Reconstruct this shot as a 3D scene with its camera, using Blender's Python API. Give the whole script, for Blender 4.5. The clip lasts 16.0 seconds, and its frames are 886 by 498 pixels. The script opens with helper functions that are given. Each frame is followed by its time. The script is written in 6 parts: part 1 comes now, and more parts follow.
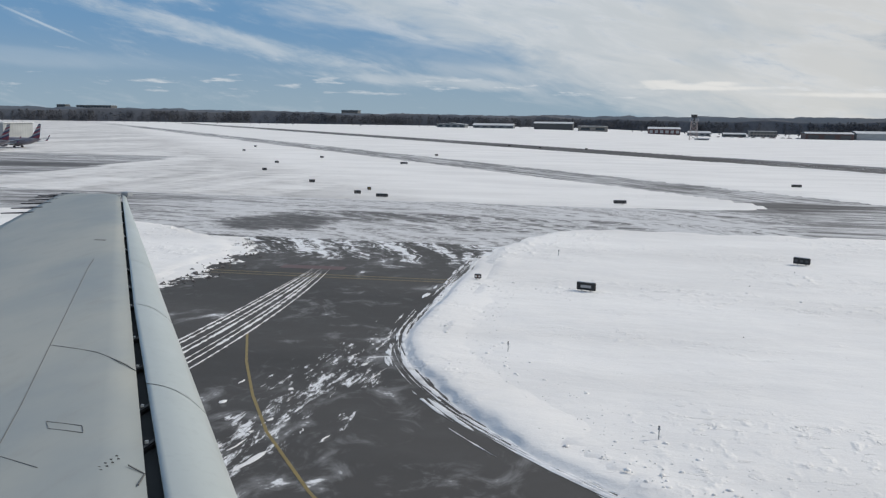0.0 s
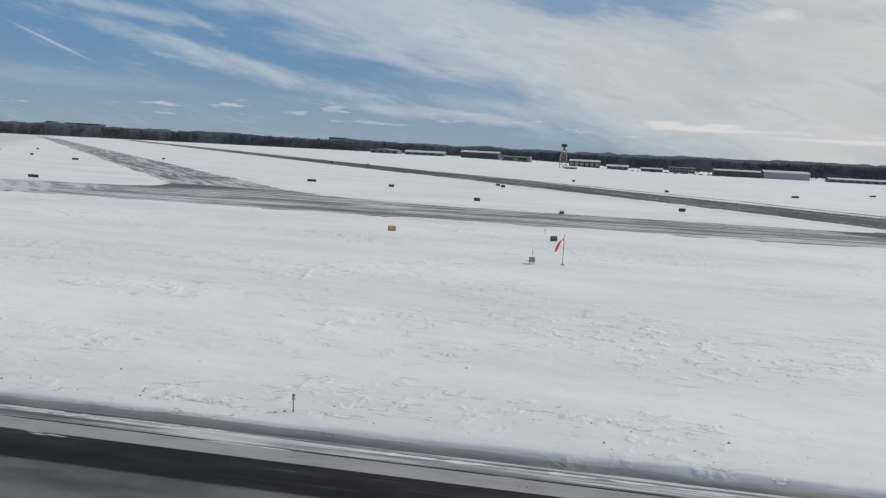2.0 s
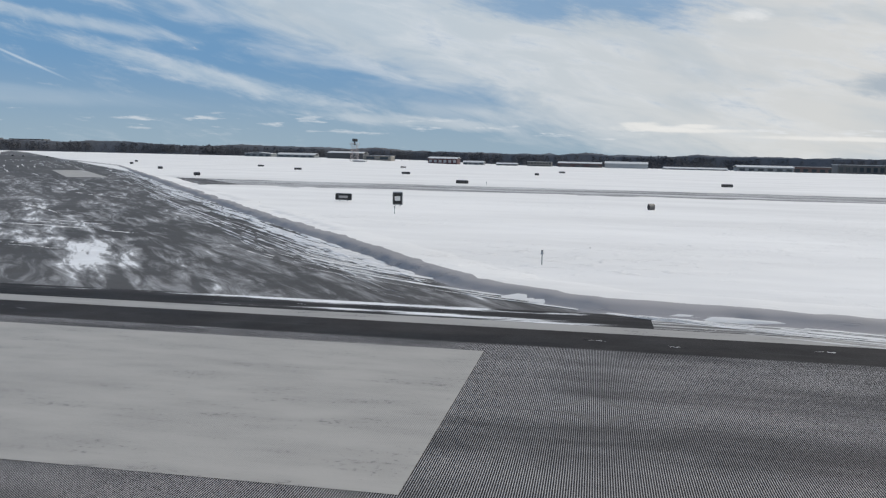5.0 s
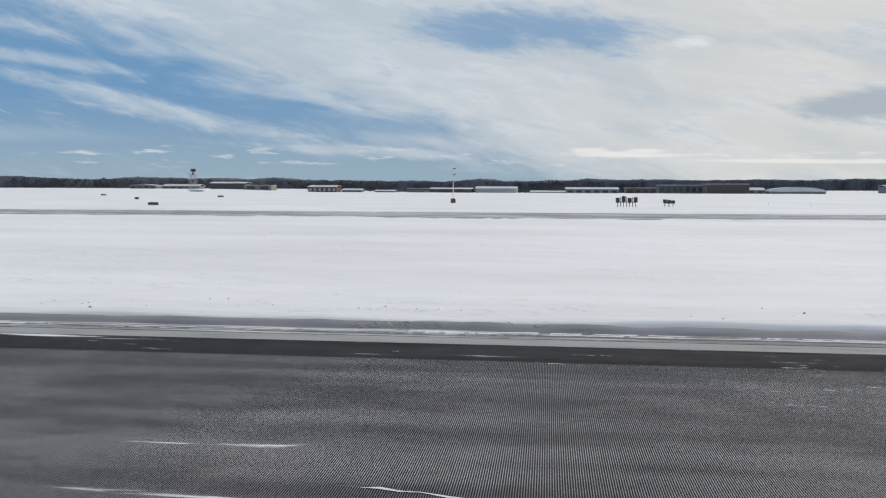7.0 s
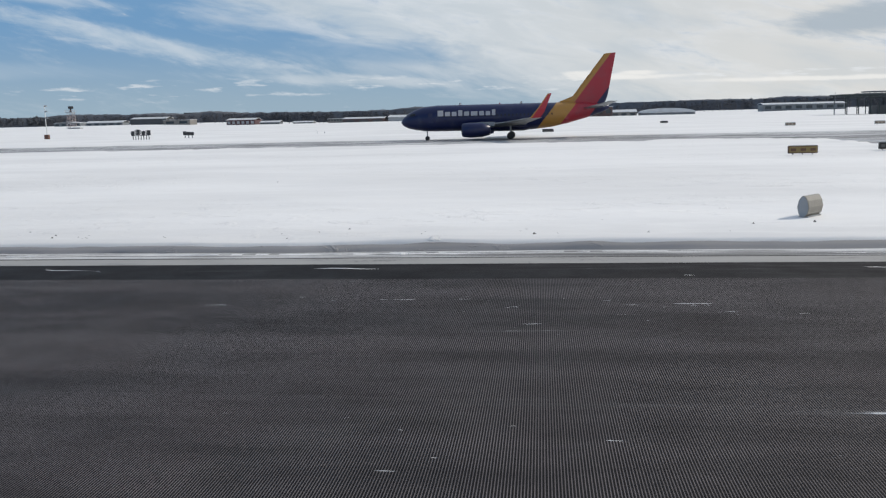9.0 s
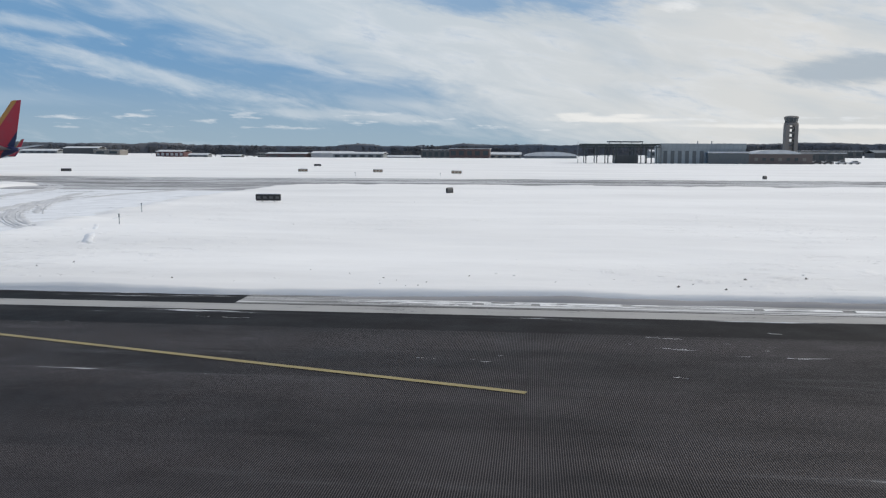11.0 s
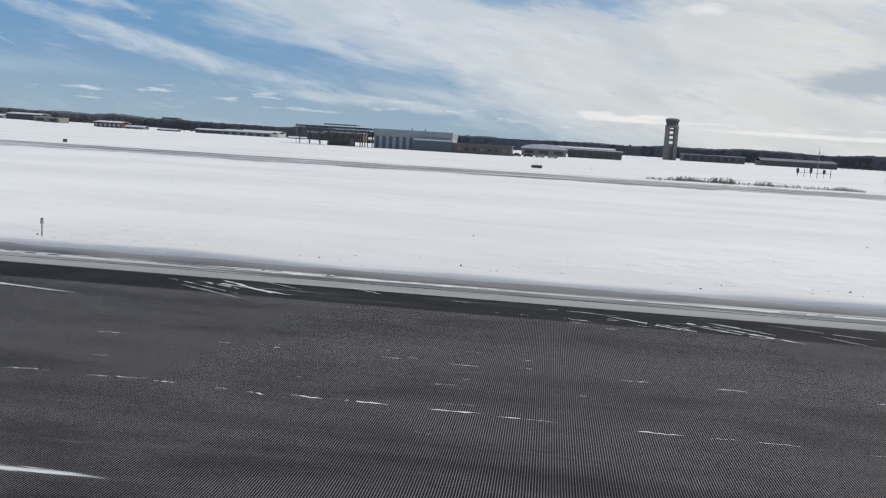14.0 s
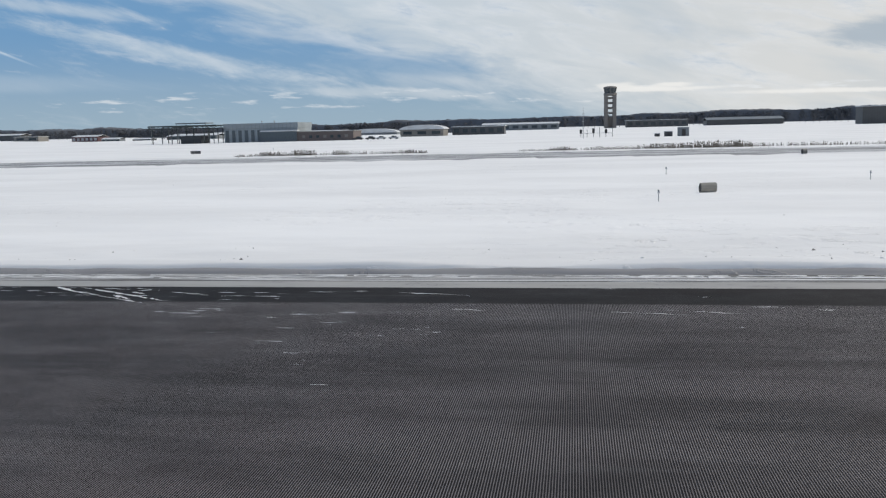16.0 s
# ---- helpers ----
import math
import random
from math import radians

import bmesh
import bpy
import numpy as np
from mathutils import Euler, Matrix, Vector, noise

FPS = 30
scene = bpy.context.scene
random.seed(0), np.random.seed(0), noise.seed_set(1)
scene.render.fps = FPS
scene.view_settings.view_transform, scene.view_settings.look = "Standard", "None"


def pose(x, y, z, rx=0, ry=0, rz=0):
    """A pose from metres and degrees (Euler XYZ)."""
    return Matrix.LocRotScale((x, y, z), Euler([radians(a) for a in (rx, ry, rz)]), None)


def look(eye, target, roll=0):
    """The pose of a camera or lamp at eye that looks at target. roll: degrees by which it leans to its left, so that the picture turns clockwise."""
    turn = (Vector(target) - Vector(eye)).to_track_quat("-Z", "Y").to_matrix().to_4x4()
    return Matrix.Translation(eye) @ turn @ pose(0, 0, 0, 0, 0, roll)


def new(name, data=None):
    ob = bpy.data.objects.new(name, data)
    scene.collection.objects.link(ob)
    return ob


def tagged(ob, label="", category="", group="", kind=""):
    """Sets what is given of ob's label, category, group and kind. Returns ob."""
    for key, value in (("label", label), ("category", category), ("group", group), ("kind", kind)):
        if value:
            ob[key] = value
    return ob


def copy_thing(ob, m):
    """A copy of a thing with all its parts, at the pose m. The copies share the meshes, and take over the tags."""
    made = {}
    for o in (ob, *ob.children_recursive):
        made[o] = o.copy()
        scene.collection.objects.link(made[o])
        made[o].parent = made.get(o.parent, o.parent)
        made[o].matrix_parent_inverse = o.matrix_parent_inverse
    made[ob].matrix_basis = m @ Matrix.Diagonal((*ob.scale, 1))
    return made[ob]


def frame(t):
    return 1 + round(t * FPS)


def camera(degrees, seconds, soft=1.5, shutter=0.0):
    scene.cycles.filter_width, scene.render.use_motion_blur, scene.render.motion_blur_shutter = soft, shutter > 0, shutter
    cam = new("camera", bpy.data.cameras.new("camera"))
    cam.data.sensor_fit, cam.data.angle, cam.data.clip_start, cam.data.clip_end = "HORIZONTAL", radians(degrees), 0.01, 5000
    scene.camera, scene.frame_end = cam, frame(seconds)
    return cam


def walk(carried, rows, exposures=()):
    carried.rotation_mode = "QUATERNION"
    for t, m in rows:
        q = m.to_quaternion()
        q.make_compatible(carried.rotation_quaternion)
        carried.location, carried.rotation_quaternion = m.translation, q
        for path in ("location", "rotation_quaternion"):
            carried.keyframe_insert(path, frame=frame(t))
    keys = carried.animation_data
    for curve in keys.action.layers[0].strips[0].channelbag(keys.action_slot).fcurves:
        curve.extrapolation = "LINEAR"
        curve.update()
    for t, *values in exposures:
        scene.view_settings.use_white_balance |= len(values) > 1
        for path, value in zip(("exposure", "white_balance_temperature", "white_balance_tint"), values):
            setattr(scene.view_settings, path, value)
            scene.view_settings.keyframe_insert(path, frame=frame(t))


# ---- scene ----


# ------------------------------------------------------------------ camera
cam = camera(54.0, 16.0, soft=1.3)
# seconds, x, y, z, yaw, pitch, roll
PATH = [
    (0.0, 0.00, -0.00, 9.87, 11.05, -8.57, 0.82),
    (0.5, 19.59, -0.05, 9.01, 10.92, -8.76, 1.56),
    (1.0, 38.99, -0.11, 8.18, 11.07, -8.38, 1.84),
    (1.5, 58.55, -0.13, 7.38, 11.18, -7.59, 2.56),
    (2.0, 78.26, -0.14, 6.60, 11.17, -6.48, 2.90),
    (2.5, 97.88, -0.13, 5.84, 11.33, -5.84, 2.80),
    (3.0, 117.43, -0.12, 5.21, 11.16, -5.76, 2.15),
    (3.5, 136.95, -0.11, 4.66, 10.60, -5.90, 0.40),
    (4.0, 156.33, -0.08, 4.18, 10.27, -5.88, 0.54),
    (4.5, 175.57, -0.04, 3.65, 10.10, -5.70, 0.77),
    (5.0, 194.78, 0.01, 3.21, 9.86, -5.98, 1.32),
    (5.5, 213.65, 0.09, 2.96, 9.47, -5.73, 1.31),
    (6.0, 232.23, 0.20, 2.88, 8.65, -5.11, 1.09),
    (6.5, 250.65, 0.32, 2.89, 7.70, -4.45, 0.69),
    (7.0, 269.05, 0.39, 2.93, 6.89, -4.08, 0.19),
    (7.5, 287.56, 0.39, 2.92, 6.52, -4.35, -0.37),
    (8.0, 306.22, 0.33, 2.85, 6.37, -7.16, -2.60),
    (8.5, 324.62, 0.25, 2.79, 6.61, -8.98, -3.88),
    (9.0, 342.56, 0.17, 2.81, 6.56, -8.78, -1.41),
    (9.5, 360.15, 0.10, 2.83, 5.88, -6.89, 0.26),
    (10.0, 377.29, 0.02, 2.96, 5.97, -6.14, 0.17),
    (10.5, 393.91, -0.01, 3.05, 5.96, -6.12, 0.17),
    (11.0, 410.05, 0.01, 3.10, 5.89, -6.36, 0.21),
    (11.5, 425.70, 0.05, 3.11, 5.79, -6.70, 0.25),
    (12.0, 440.90, 0.08, 3.09, 5.69, -7.01, 0.31),
    (12.5, 455.67, 0.08, 3.04, 5.61, -7.16, 0.36),
    (13.0, 470.04, 0.05, 2.96, 5.38, -7.21, 0.51),
    (13.5, 484.12, 0.00, 2.93, 5.26, -6.96, 1.84),
    (14.0, 497.95, -0.04, 2.95, 6.72, -7.00, 3.43),
    (14.5, 511.46, -0.08, 2.99, 8.45, -7.29, 1.90),
    (15.0, 524.64, -0.11, 3.04, 8.93, -7.37, -0.39),
    (15.5, 537.65, -0.13, 3.07, 8.94, -7.75, -1.35),
    (16.0, 550.57, -0.14, 3.10, 8.71, -7.95, -1.41),
]


def aim(x, y, z, yaw, pitch, roll):
    a, b = radians(yaw), radians(pitch)
    way = (-math.sin(a) * math.cos(b), math.cos(a) * math.cos(b), math.sin(b))
    return look((x, y, z), (x + 50 * way[0], y + 50 * way[1], z + 50 * way[2]), roll)


walk(cam, [(row[0], aim(*row[1:])) for row in PATH], exposures=[(0.0, -0.15), (1.0, -0.28), (2.0, -0.28), (3.5, -0.20), (5.0, -0.06), (7.5, -0.06), (9.0, 0.0), (16.0, 0.0)])

# ------------------------------------------------------------------ world and sun
SUN_EL, SUN_AZ = 34.0, 62.0  # degrees; azimuth from +y towards +x
world = bpy.data.worlds.new("winter_sky")
scene.world = world
world.use_nodes = True


def node(nt, kind, where=None, **props):
    n = nt.nodes.new(kind)
    for key, value in props.items():
        if key == "op":
            n.operation = value
        elif key == "blend":
            n.blend_type = value
        elif key == "dtype":
            n.data_type = value
    for key, value in (where or {}).items():
        n.inputs[key].default_value = value
    return n


def math_node(nt, op, a, b=None, c=None, clamp=False):
    n = nt.nodes.new("ShaderNodeMath")
    n.operation, n.use_clamp = op, clamp
    for k, v in enumerate((a, b, c)):
        if v is None:
            continue
        if isinstance(v, (int, float)):
            n.inputs[k].default_value = v
        else:
            nt.links.new(v, n.inputs[k])
    return n.outputs[0]


def smooth(nt, x, lo, hi):
    n = nt.nodes.new("ShaderNodeMapRange")
    n.interpolation_type = "SMOOTHSTEP"
    nt.links.new(x, n.inputs["Value"])
    n.inputs["From Min"].default_value, n.inputs["From Max"].default_value = lo, hi
    return n.outputs["Result"]


def mix_rgb(nt, fac, a, b, blend="MIX"):
    n = nt.nodes.new("ShaderNodeMix")
    n.data_type, n.blend_type = "RGBA", blend
    for socket, v in ((n.inputs[0], fac), (n.inputs[6], a), (n.inputs[7], b)):
        if isinstance(v, (int, float)):
            socket.default_value = v
        elif isinstance(v, tuple):
            socket.default_value = (*v[:3], 1.0)
        else:
            nt.links.new(v, socket)
    return n.outputs[2]


def noise_node(nt, vec, scale, detail=4.0, rough=0.55, distort=0.0):
    n = nt.nodes.new("ShaderNodeTexNoise")
    n.inputs["Scale"].default_value = scale
    n.inputs["Detail"].default_value = detail
    n.inputs["Roughness"].default_value = rough
    n.inputs["Distortion"].default_value = distort
    nt.links.new(vec, n.inputs["Vector"])
    return n.outputs["Fac"]


def stretch(nt, vec, sx, sy, sz, rz=0.0, shift=(0, 0, 0)):
    n = nt.nodes.new("ShaderNodeMapping")
    n.inputs["Scale"].default_value = (sx, sy, sz)
    n.inputs["Rotation"].default_value = (0, 0, radians(rz))
    n.inputs["Location"].default_value = shift
    nt.links.new(vec, n.inputs["Vector"])
    return n.outputs["Vector"]


def build_sky():
    nt = world.node_tree
    nt.nodes.clear()
    out, bg = nt.nodes.new("ShaderNodeOutputWorld"), nt.nodes.new("ShaderNodeBackground")
    sky = nt.nodes.new("ShaderNodeTexSky")
    sky.sky_type, sky.sun_disc = "NISHITA", False
    sky.sun_elevation, sky.sun_rotation = radians(SUN_EL), radians(SUN_AZ)
    sky.air_density, sky.dust_density, sky.ozone_density = 1.0, 0.6, 1.6
    co = nt.nodes.new("ShaderNodeTexCoord").outputs["Generated"]
    sep = nt.nodes.new("ShaderNodeSeparateXYZ")
    nt.links.new(co, sep.inputs[0])
    x, y, z = sep.outputs
    az = math_node(nt, "MULTIPLY", math_node(nt, "ARCTAN2", x, y), 57.2958)
    el = math_node(nt, "MULTIPLY", math_node(nt, "ARCSINE", z), 57.2958)
    flat = nt.nodes.new("ShaderNodeCombineXYZ")
    nt.links.new(az, flat.inputs[0]), nt.links.new(el, flat.inputs[1])
    flat = flat.outputs[0]

    def puff(caz, cel, waz, wel, tilt=0.0):
        """A soft oval of cloud, in degrees of the sky; tilt: how far it climbs to the left."""
        u = math_node(nt, "DIVIDE", math_node(nt, "SUBTRACT", az, caz), waz)
        rise = math_node(nt, "MULTIPLY", math_node(nt, "SUBTRACT", az, caz), tilt)
        v = math_node(nt, "DIVIDE", math_node(nt, "ADD", math_node(nt, "SUBTRACT", el, cel), rise), wel)
        r = math_node(nt, "SQRT", math_node(nt, "ADD", math_node(nt, "POWER", u, 2.0), math_node(nt, "POWER", v, 2.0)))
        return math_node(nt, "SUBTRACT", 1.0, smooth(nt, r, 0.0, 1.0))

    def add(*items):
        total = items[0]
        for it in items[1:]:
            total = math_node(nt, "ADD", total, it)
        return total

    # streaks climb to the left
    lean = nt.nodes.new("ShaderNodeCombineXYZ")
    nt.links.new(az, lean.inputs[0])
    nt.links.new(math_node(nt, "ADD", el, math_node(nt, "MULTIPLY", az, 0.20)), lean.inputs[1])
    lean = lean.outputs[0]
    wisps = noise_node(nt, stretch(nt, lean, 0.16, 0.62, 1), 1.0, 9, 0.58, 0.55)
    broad = noise_node(nt, stretch(nt, lean, 0.09, 0.34, 1, 0, (3.1, 1.7, 0)), 1.0, 5, 0.55, 0.5)
    fine = noise_node(nt, stretch(nt, lean, 0.6, 2.2, 1, 0, (9, 4, 0)), 1.0, 8, 0.64, 0.4)

    def sway(n, amount):
        return math_node(nt, "MULTIPLY", math_node(nt, "SUBTRACT", n, 0.5), amount)

    # the veil lies to the upper right of a slanting line
    veil = math_node(nt, "ADD", math_node(nt, "SUBTRACT", el, 2.9), math_node(nt, "MULTIPLY", math_node(nt, "ADD", az, 8.0), 0.30))
    veil = add(veil, sway(wisps, 7.0), sway(broad, 5.0), sway(fine, 1.3))
    veil = math_node(nt, "MULTIPLY", smooth(nt, veil, -1.6, 3.0), 0.92)
    hole = smooth(nt, add(puff(-1.5, 9.9, 13, 2.4, 0.03), sway(wisps, 1.8), sway(fine, 0.8)), 0.0, 0.9)
    hole2 = smooth(nt, add(puff(-12, 4.1, 9, 0.9, 0.12), sway(wisps, 1.3)), 0.2, 0.8)
    veil = math_node(nt, "MULTIPLY", veil, math_node(nt, "SUBTRACT", 1.0, math_node(nt, "MULTIPLY", hole, 0.80)))
    veil = math_node(nt, "MULTIPLY", veil, math_node(nt, "SUBTRACT", 1.0, math_node(nt, "MULTIPLY", hole2, 0.55)))
    streak = smooth(nt, add(puff(-25, 4.75, 18, 1.15, 0.205), sway(wisps, 1.7), sway(fine, 1.1)), 0.05, 1.05)
    streak2 = smooth(nt, add(puff(-36, 9.6, 13, 1.0, 0.10), puff(-33, 7.6, 12, 0.7, 0.10), sway(wisps, 2.2), sway(fine, 0.9)), 0.05, 1.1)
    streak3 = smooth(nt, add(puff(-12, 2.3, 13, 0.75, 0.05), sway(wisps, 1.6), sway(fine, 0.9)), 0.1, 1.0)
    haze = smooth(nt, add(puff(-36, 3.2, 15, 1.0, 0.03), sway(wisps, 1.0)), 0.1, 0.9)
    mask = math_node(nt, "MAXIMUM", veil, math_node(nt, "MULTIPLY", streak, 0.72))
    mask = math_node(nt, "MAXIMUM", mask, math_node(nt, "MULTIPLY", streak2, 0.55))
    mask = math_node(nt, "MAXIMUM", mask, math_node(nt, "MULTIPLY", streak3, 0.60))
    mask = math_node(nt, "MAXIMUM", mask, math_node(nt, "MULTIPLY", haze, 0.25))
    high = math_node(nt, "MULTIPLY", smooth(nt, el, 12.0, 30.0), 0.45)
    mask = math_node(nt, "MULTIPLY", mask, math_node(nt, "SUBTRACT", 1.0, high))
    puffs = noise_node(nt, stretch(nt, flat, 0.30, 2.2, 1, 0, (2, 8, 0)), 1.0, 4, 0.55)
    bar = add(puff(4.6, 2.10, 7.5, 0.30, 0.012), puff(17, 1.62, 15, 0.27, 0.012), puff(2.6, 2.40, 2.2, 0.30, 0.0), puff(6.2, 2.36, 2.0, 0.22, 0.0))
    bar = smooth(nt, add(bar, sway(fine, 1.1), sway(puffs, 0.7)), 0.15, 0.9)
    band = math_node(nt, "SUBTRACT", 1.0, smooth(nt, math_node(nt, "ABSOLUTE", math_node(nt, "SUBTRACT", el, 1.9)), 0.2, 0.9))
    small = math_node(nt, "MULTIPLY", smooth(nt, math_node(nt, "ADD", puffs, sway(fine, 0.25)), 0.56, 0.70), band)
    lone = smooth(nt, add(puff(8.9, 9.0, 2.4, 0.75, 0.0), sway(fine, 1.8)), 0.25, 1.1)
    trail = math_node(nt, "MULTIPLY", puff(-35.6, 5.2, 3.2, 0.13, 0.42), 0.55)
    grey = math_node(nt, "MULTIPLY", smooth(nt, add(puff(19, 4.9, 7.0, 1.5, -0.03), sway(wisps, 1.0), sway(fine, 0.7)), 0.12, 0.75), 0.85)
    warm = smooth(nt, az, -28.0, 24.0)
    cloud = mix_rgb(nt, warm, (0.56, 0.66, 0.75), (0.80, 0.79, 0.76))
    cloud = mix_rgb(nt, math_node(nt, "MULTIPLY", smooth(nt, wisps, 0.42, 0.72), 0.6), cloud, (0.92, 0.93, 0.94))
    cloud = mix_rgb(nt, math_node(nt, "MULTIPLY", smooth(nt, broad, 0.45, 0.70), 0.5), cloud, (0.52, 0.60, 0.67))
    scaled = mix_rgb(nt, 1.0, sky.outputs[0], (0.085, 0.105, 0.135), "MULTIPLY")
    scaled = mix_rgb(nt, math_node(nt, "SUBTRACT", 1.0, math_node(nt, "MULTIPLY", smooth(nt, el, 6.0, 40.0), 0.8)), scaled, (0.180, 0.355, 0.585))
    low = math_node(nt, "SUBTRACT", 1.0, smooth(nt, el, 0.0, 6.5))
    scaled = mix_rgb(nt, math_node(nt, "MULTIPLY", low, 0.80), scaled, (0.39, 0.50, 0.57))
    col = mix_rgb(nt, mask, scaled, cloud)
    col = mix_rgb(nt, grey, col, (0.42, 0.50, 0.58))
    col = mix_rgb(nt, math_node(nt, "MULTIPLY", small, 0.62), col, (0.85, 0.88, 0.91))
    col = mix_rgb(nt, math_node(nt, "MULTIPLY", lone, 0.6), col, (0.95, 0.96, 0.97))
    col = mix_rgb(nt, math_node(nt, "MULTIPLY", bar, 0.75), col, (0.96, 0.95, 0.92))
    col = mix_rgb(nt, trail, col, (0.75, 0.84, 0.92))
    nt.links.new(col, bg.inputs["Color"])
    bg.inputs["Strength"].default_value = 0.92
    nt.links.new(bg.outputs[0], out.inputs[0])


build_sky()
sun = new("sun", bpy.data.lights.new("sun", "SUN"))
sun.data.energy, sun.data.angle, sun.data.color = 2.6, radians(1.5), (1.0, 0.93, 0.81)
s_az, s_el = radians(SUN_AZ), radians(SUN_EL)
sun_way = Vector((math.sin(s_az) * math.cos(s_el), math.cos(s_az) * math.cos(s_el), math.sin(s_el)))
sun.matrix_world = look(sun_way * 300, (0, 0, 0))


# ------------------------------------------------------------------ materials
def material(name, rough=0.6, metal=0.0):
    m = bpy.data.materials.new(name)
    m.use_nodes = True
    nt = m.node_tree
    bsdf = nt.nodes["Principled BSDF"]
    bsdf.inputs["Roughness"].default_value, bsdf.inputs["Metallic"].default_value = rough, metal
    return m, nt, bsdf


def coords(nt):
    return nt.nodes.new("ShaderNodeTexCoord").outputs["Object"]


def bump(nt, bsdf, height, strength, distance):
    b = nt.nodes.new("ShaderNodeBump")
    b.inputs["Strength"].default_value, b.inputs["Distance"].default_value = strength, distance
    nt.links.new(height, b.inputs["Height"])
    nt.links.new(b.outputs[0], bsdf.inputs["Normal"])


def plain(name, color, rough=0.5, metal=0.0, wear=0.18, scale=3.0, dirt=None):
    """Painted or bare stuff with stains at two scales."""
    m, nt, bsdf = material(name, rough, metal)
    co = coords(nt)
    a, b = noise_node(nt, co, scale, 5), noise_node(nt, co, scale * 9, 3)
    dark = tuple(c * (1 - wear) for c in color) if dirt is None else dirt
    col = mix_rgb(nt, smooth(nt, a, 0.35, 0.7), color, tuple(c * (1 - wear * 0.6) + d * wear * 0.6 for c, d in zip(color, dark)))
    col = mix_rgb(nt, math_node(nt, "MULTIPLY", smooth(nt, b, 0.5, 0.75), 0.4), col, dark)
    nt.links.new(col, bsdf.inputs["Base Color"])
    r = math_node(nt, "ADD", math_node(nt, "MULTIPLY", a, 0.25), max(rough - 0.12, 0.02))
    nt.links.new(r, bsdf.inputs["Roughness"])
    return m


def snow_material(name, tint=(0.875, 0.862, 0.846), dirty=0.0, swept=False):
    m, nt, bsdf = material(name, 0.75)
    co = coords(nt)
    a = noise_node(nt, stretch(nt, co, 0.045, 0.12, 0.1), 1.0, 5)
    b = noise_node(nt, stretch(nt, co, 0.5, 1.1, 1.0), 1.0, 6, 0.6)
    c = noise_node(nt, co, 9.0, 5, 0.65)
    col = mix_rgb(nt, smooth(nt, a, 0.3, 0.75), tint, tuple(v * 0.86 for v in tint))
    col = mix_rgb(nt, math_node(nt, "MULTIPLY", smooth(nt, b, 0.55, 0.8), 0.25), col, tuple(v * 0.86 for v in tint))
    if dirty:
        d = noise_node(nt, stretch(nt, co, 0.35, 2.2, 1.0, 0, (5, 3, 0)), 1.0, 6, 0.65)
        col = mix_rgb(nt, math_node(nt, "MULTIPLY", smooth(nt, d, 0.45, 0.7), dirty), col, (0.30, 0.29, 0.28))
    if swept:
        # thin dirty snow where ploughs and tyres have smeared it, west of the connector
        at = nt.nodes.new("ShaderNodeSeparateXYZ")
        nt.links.new(co, at.inputs[0])
        smear = noise_node(nt, stretch(nt, co, 0.06, 0.012, 1.0, 32, (2, 7, 0)), 1.0, 9, 0.72, 0.9)
        fleck = noise_node(nt, stretch(nt, co, 0.16, 0.30, 1.0, 20, (4, 1, 0)), 1.0, 7, 0.72, 0.7)
        west = math_node(nt, "ADD", at.outputs[0], math_node(nt, "ADD", math_node(nt, "MULTIPLY", at.outputs[1], 0.68), math_node(nt, "MULTIPLY", math_node(nt, "SUBTRACT", smear, 0.5), 46.0)))
        zone = math_node(nt, "MULTIPLY", math_node(nt, "SUBTRACT", 1.0, smooth(nt, west, 34.0, 58.0)), smooth(nt, at.outputs[1], 96.0, 102.0))
        spray = math_node(nt, "SUBTRACT", 1.0, smooth(nt, math_node(nt, "ADD", at.outputs[1], math_node(nt, "MULTIPLY", math_node(nt, "SUBTRACT", b, 0.5), 7.0)), 18.2, 24.0))
        col = mix_rgb(nt, math_node(nt, "MULTIPLY", spray, 0.30), col, (0.52, 0.51, 0.505))
        both = math_node(nt, "ADD", math_node(nt, "MULTIPLY", smooth(nt, smear, 0.34, 0.66), 0.55), math_node(nt, "MULTIPLY", smooth(nt, fleck, 0.46, 0.66), 0.40))
        col = mix_rgb(nt, math_node(nt, "MULTIPLY", math_node(nt, "MULTIPLY", both, zone), 0.95), col, (0.33, 0.32, 0.315))
    nt.links.new(col, bsdf.inputs["Base Color"])
    # wind crust: flat plates with sharp broken lips, and hollows of melted snow between them
    e = noise_node(nt, stretch(nt, co, 0.70, 1.7, 1.0, 6, (4, 9, 0)), 1.0, 5, 0.62, 0.9)
    f = noise_node(nt, stretch(nt, co, 0.07, 0.11, 1.0, 0, (1, 6, 0)), 1.0, 4)
    crust = math_node(nt, "MULTIPLY", smooth(nt, e, 0.60, 0.635), smooth(nt, f, 0.44, 0.60))
    sep = nt.nodes.new("ShaderNodeSeparateXYZ")
    nt.links.new(co, sep.inputs[0])
    # the snow lies broken by wind near the connector and smooth farther on
    worn = math_node(nt, "SUBTRACT", 1.0, math_node(nt, "MULTIPLY", smooth(nt, sep.outputs[0], 45.0, 140.0), 0.74))
    swell = noise_node(nt, stretch(nt, co, 0.24, 0.36, 1.0, 4, (2, 5, 0)), 1.0, 4, 0.5)
    h = math_node(nt, "ADD", math_node(nt, "MULTIPLY", b, 0.42), math_node(nt, "MULTIPLY", c, 0.10))
    h = math_node(nt, "ADD", h, math_node(nt, "MULTIPLY", swell, 1.6))
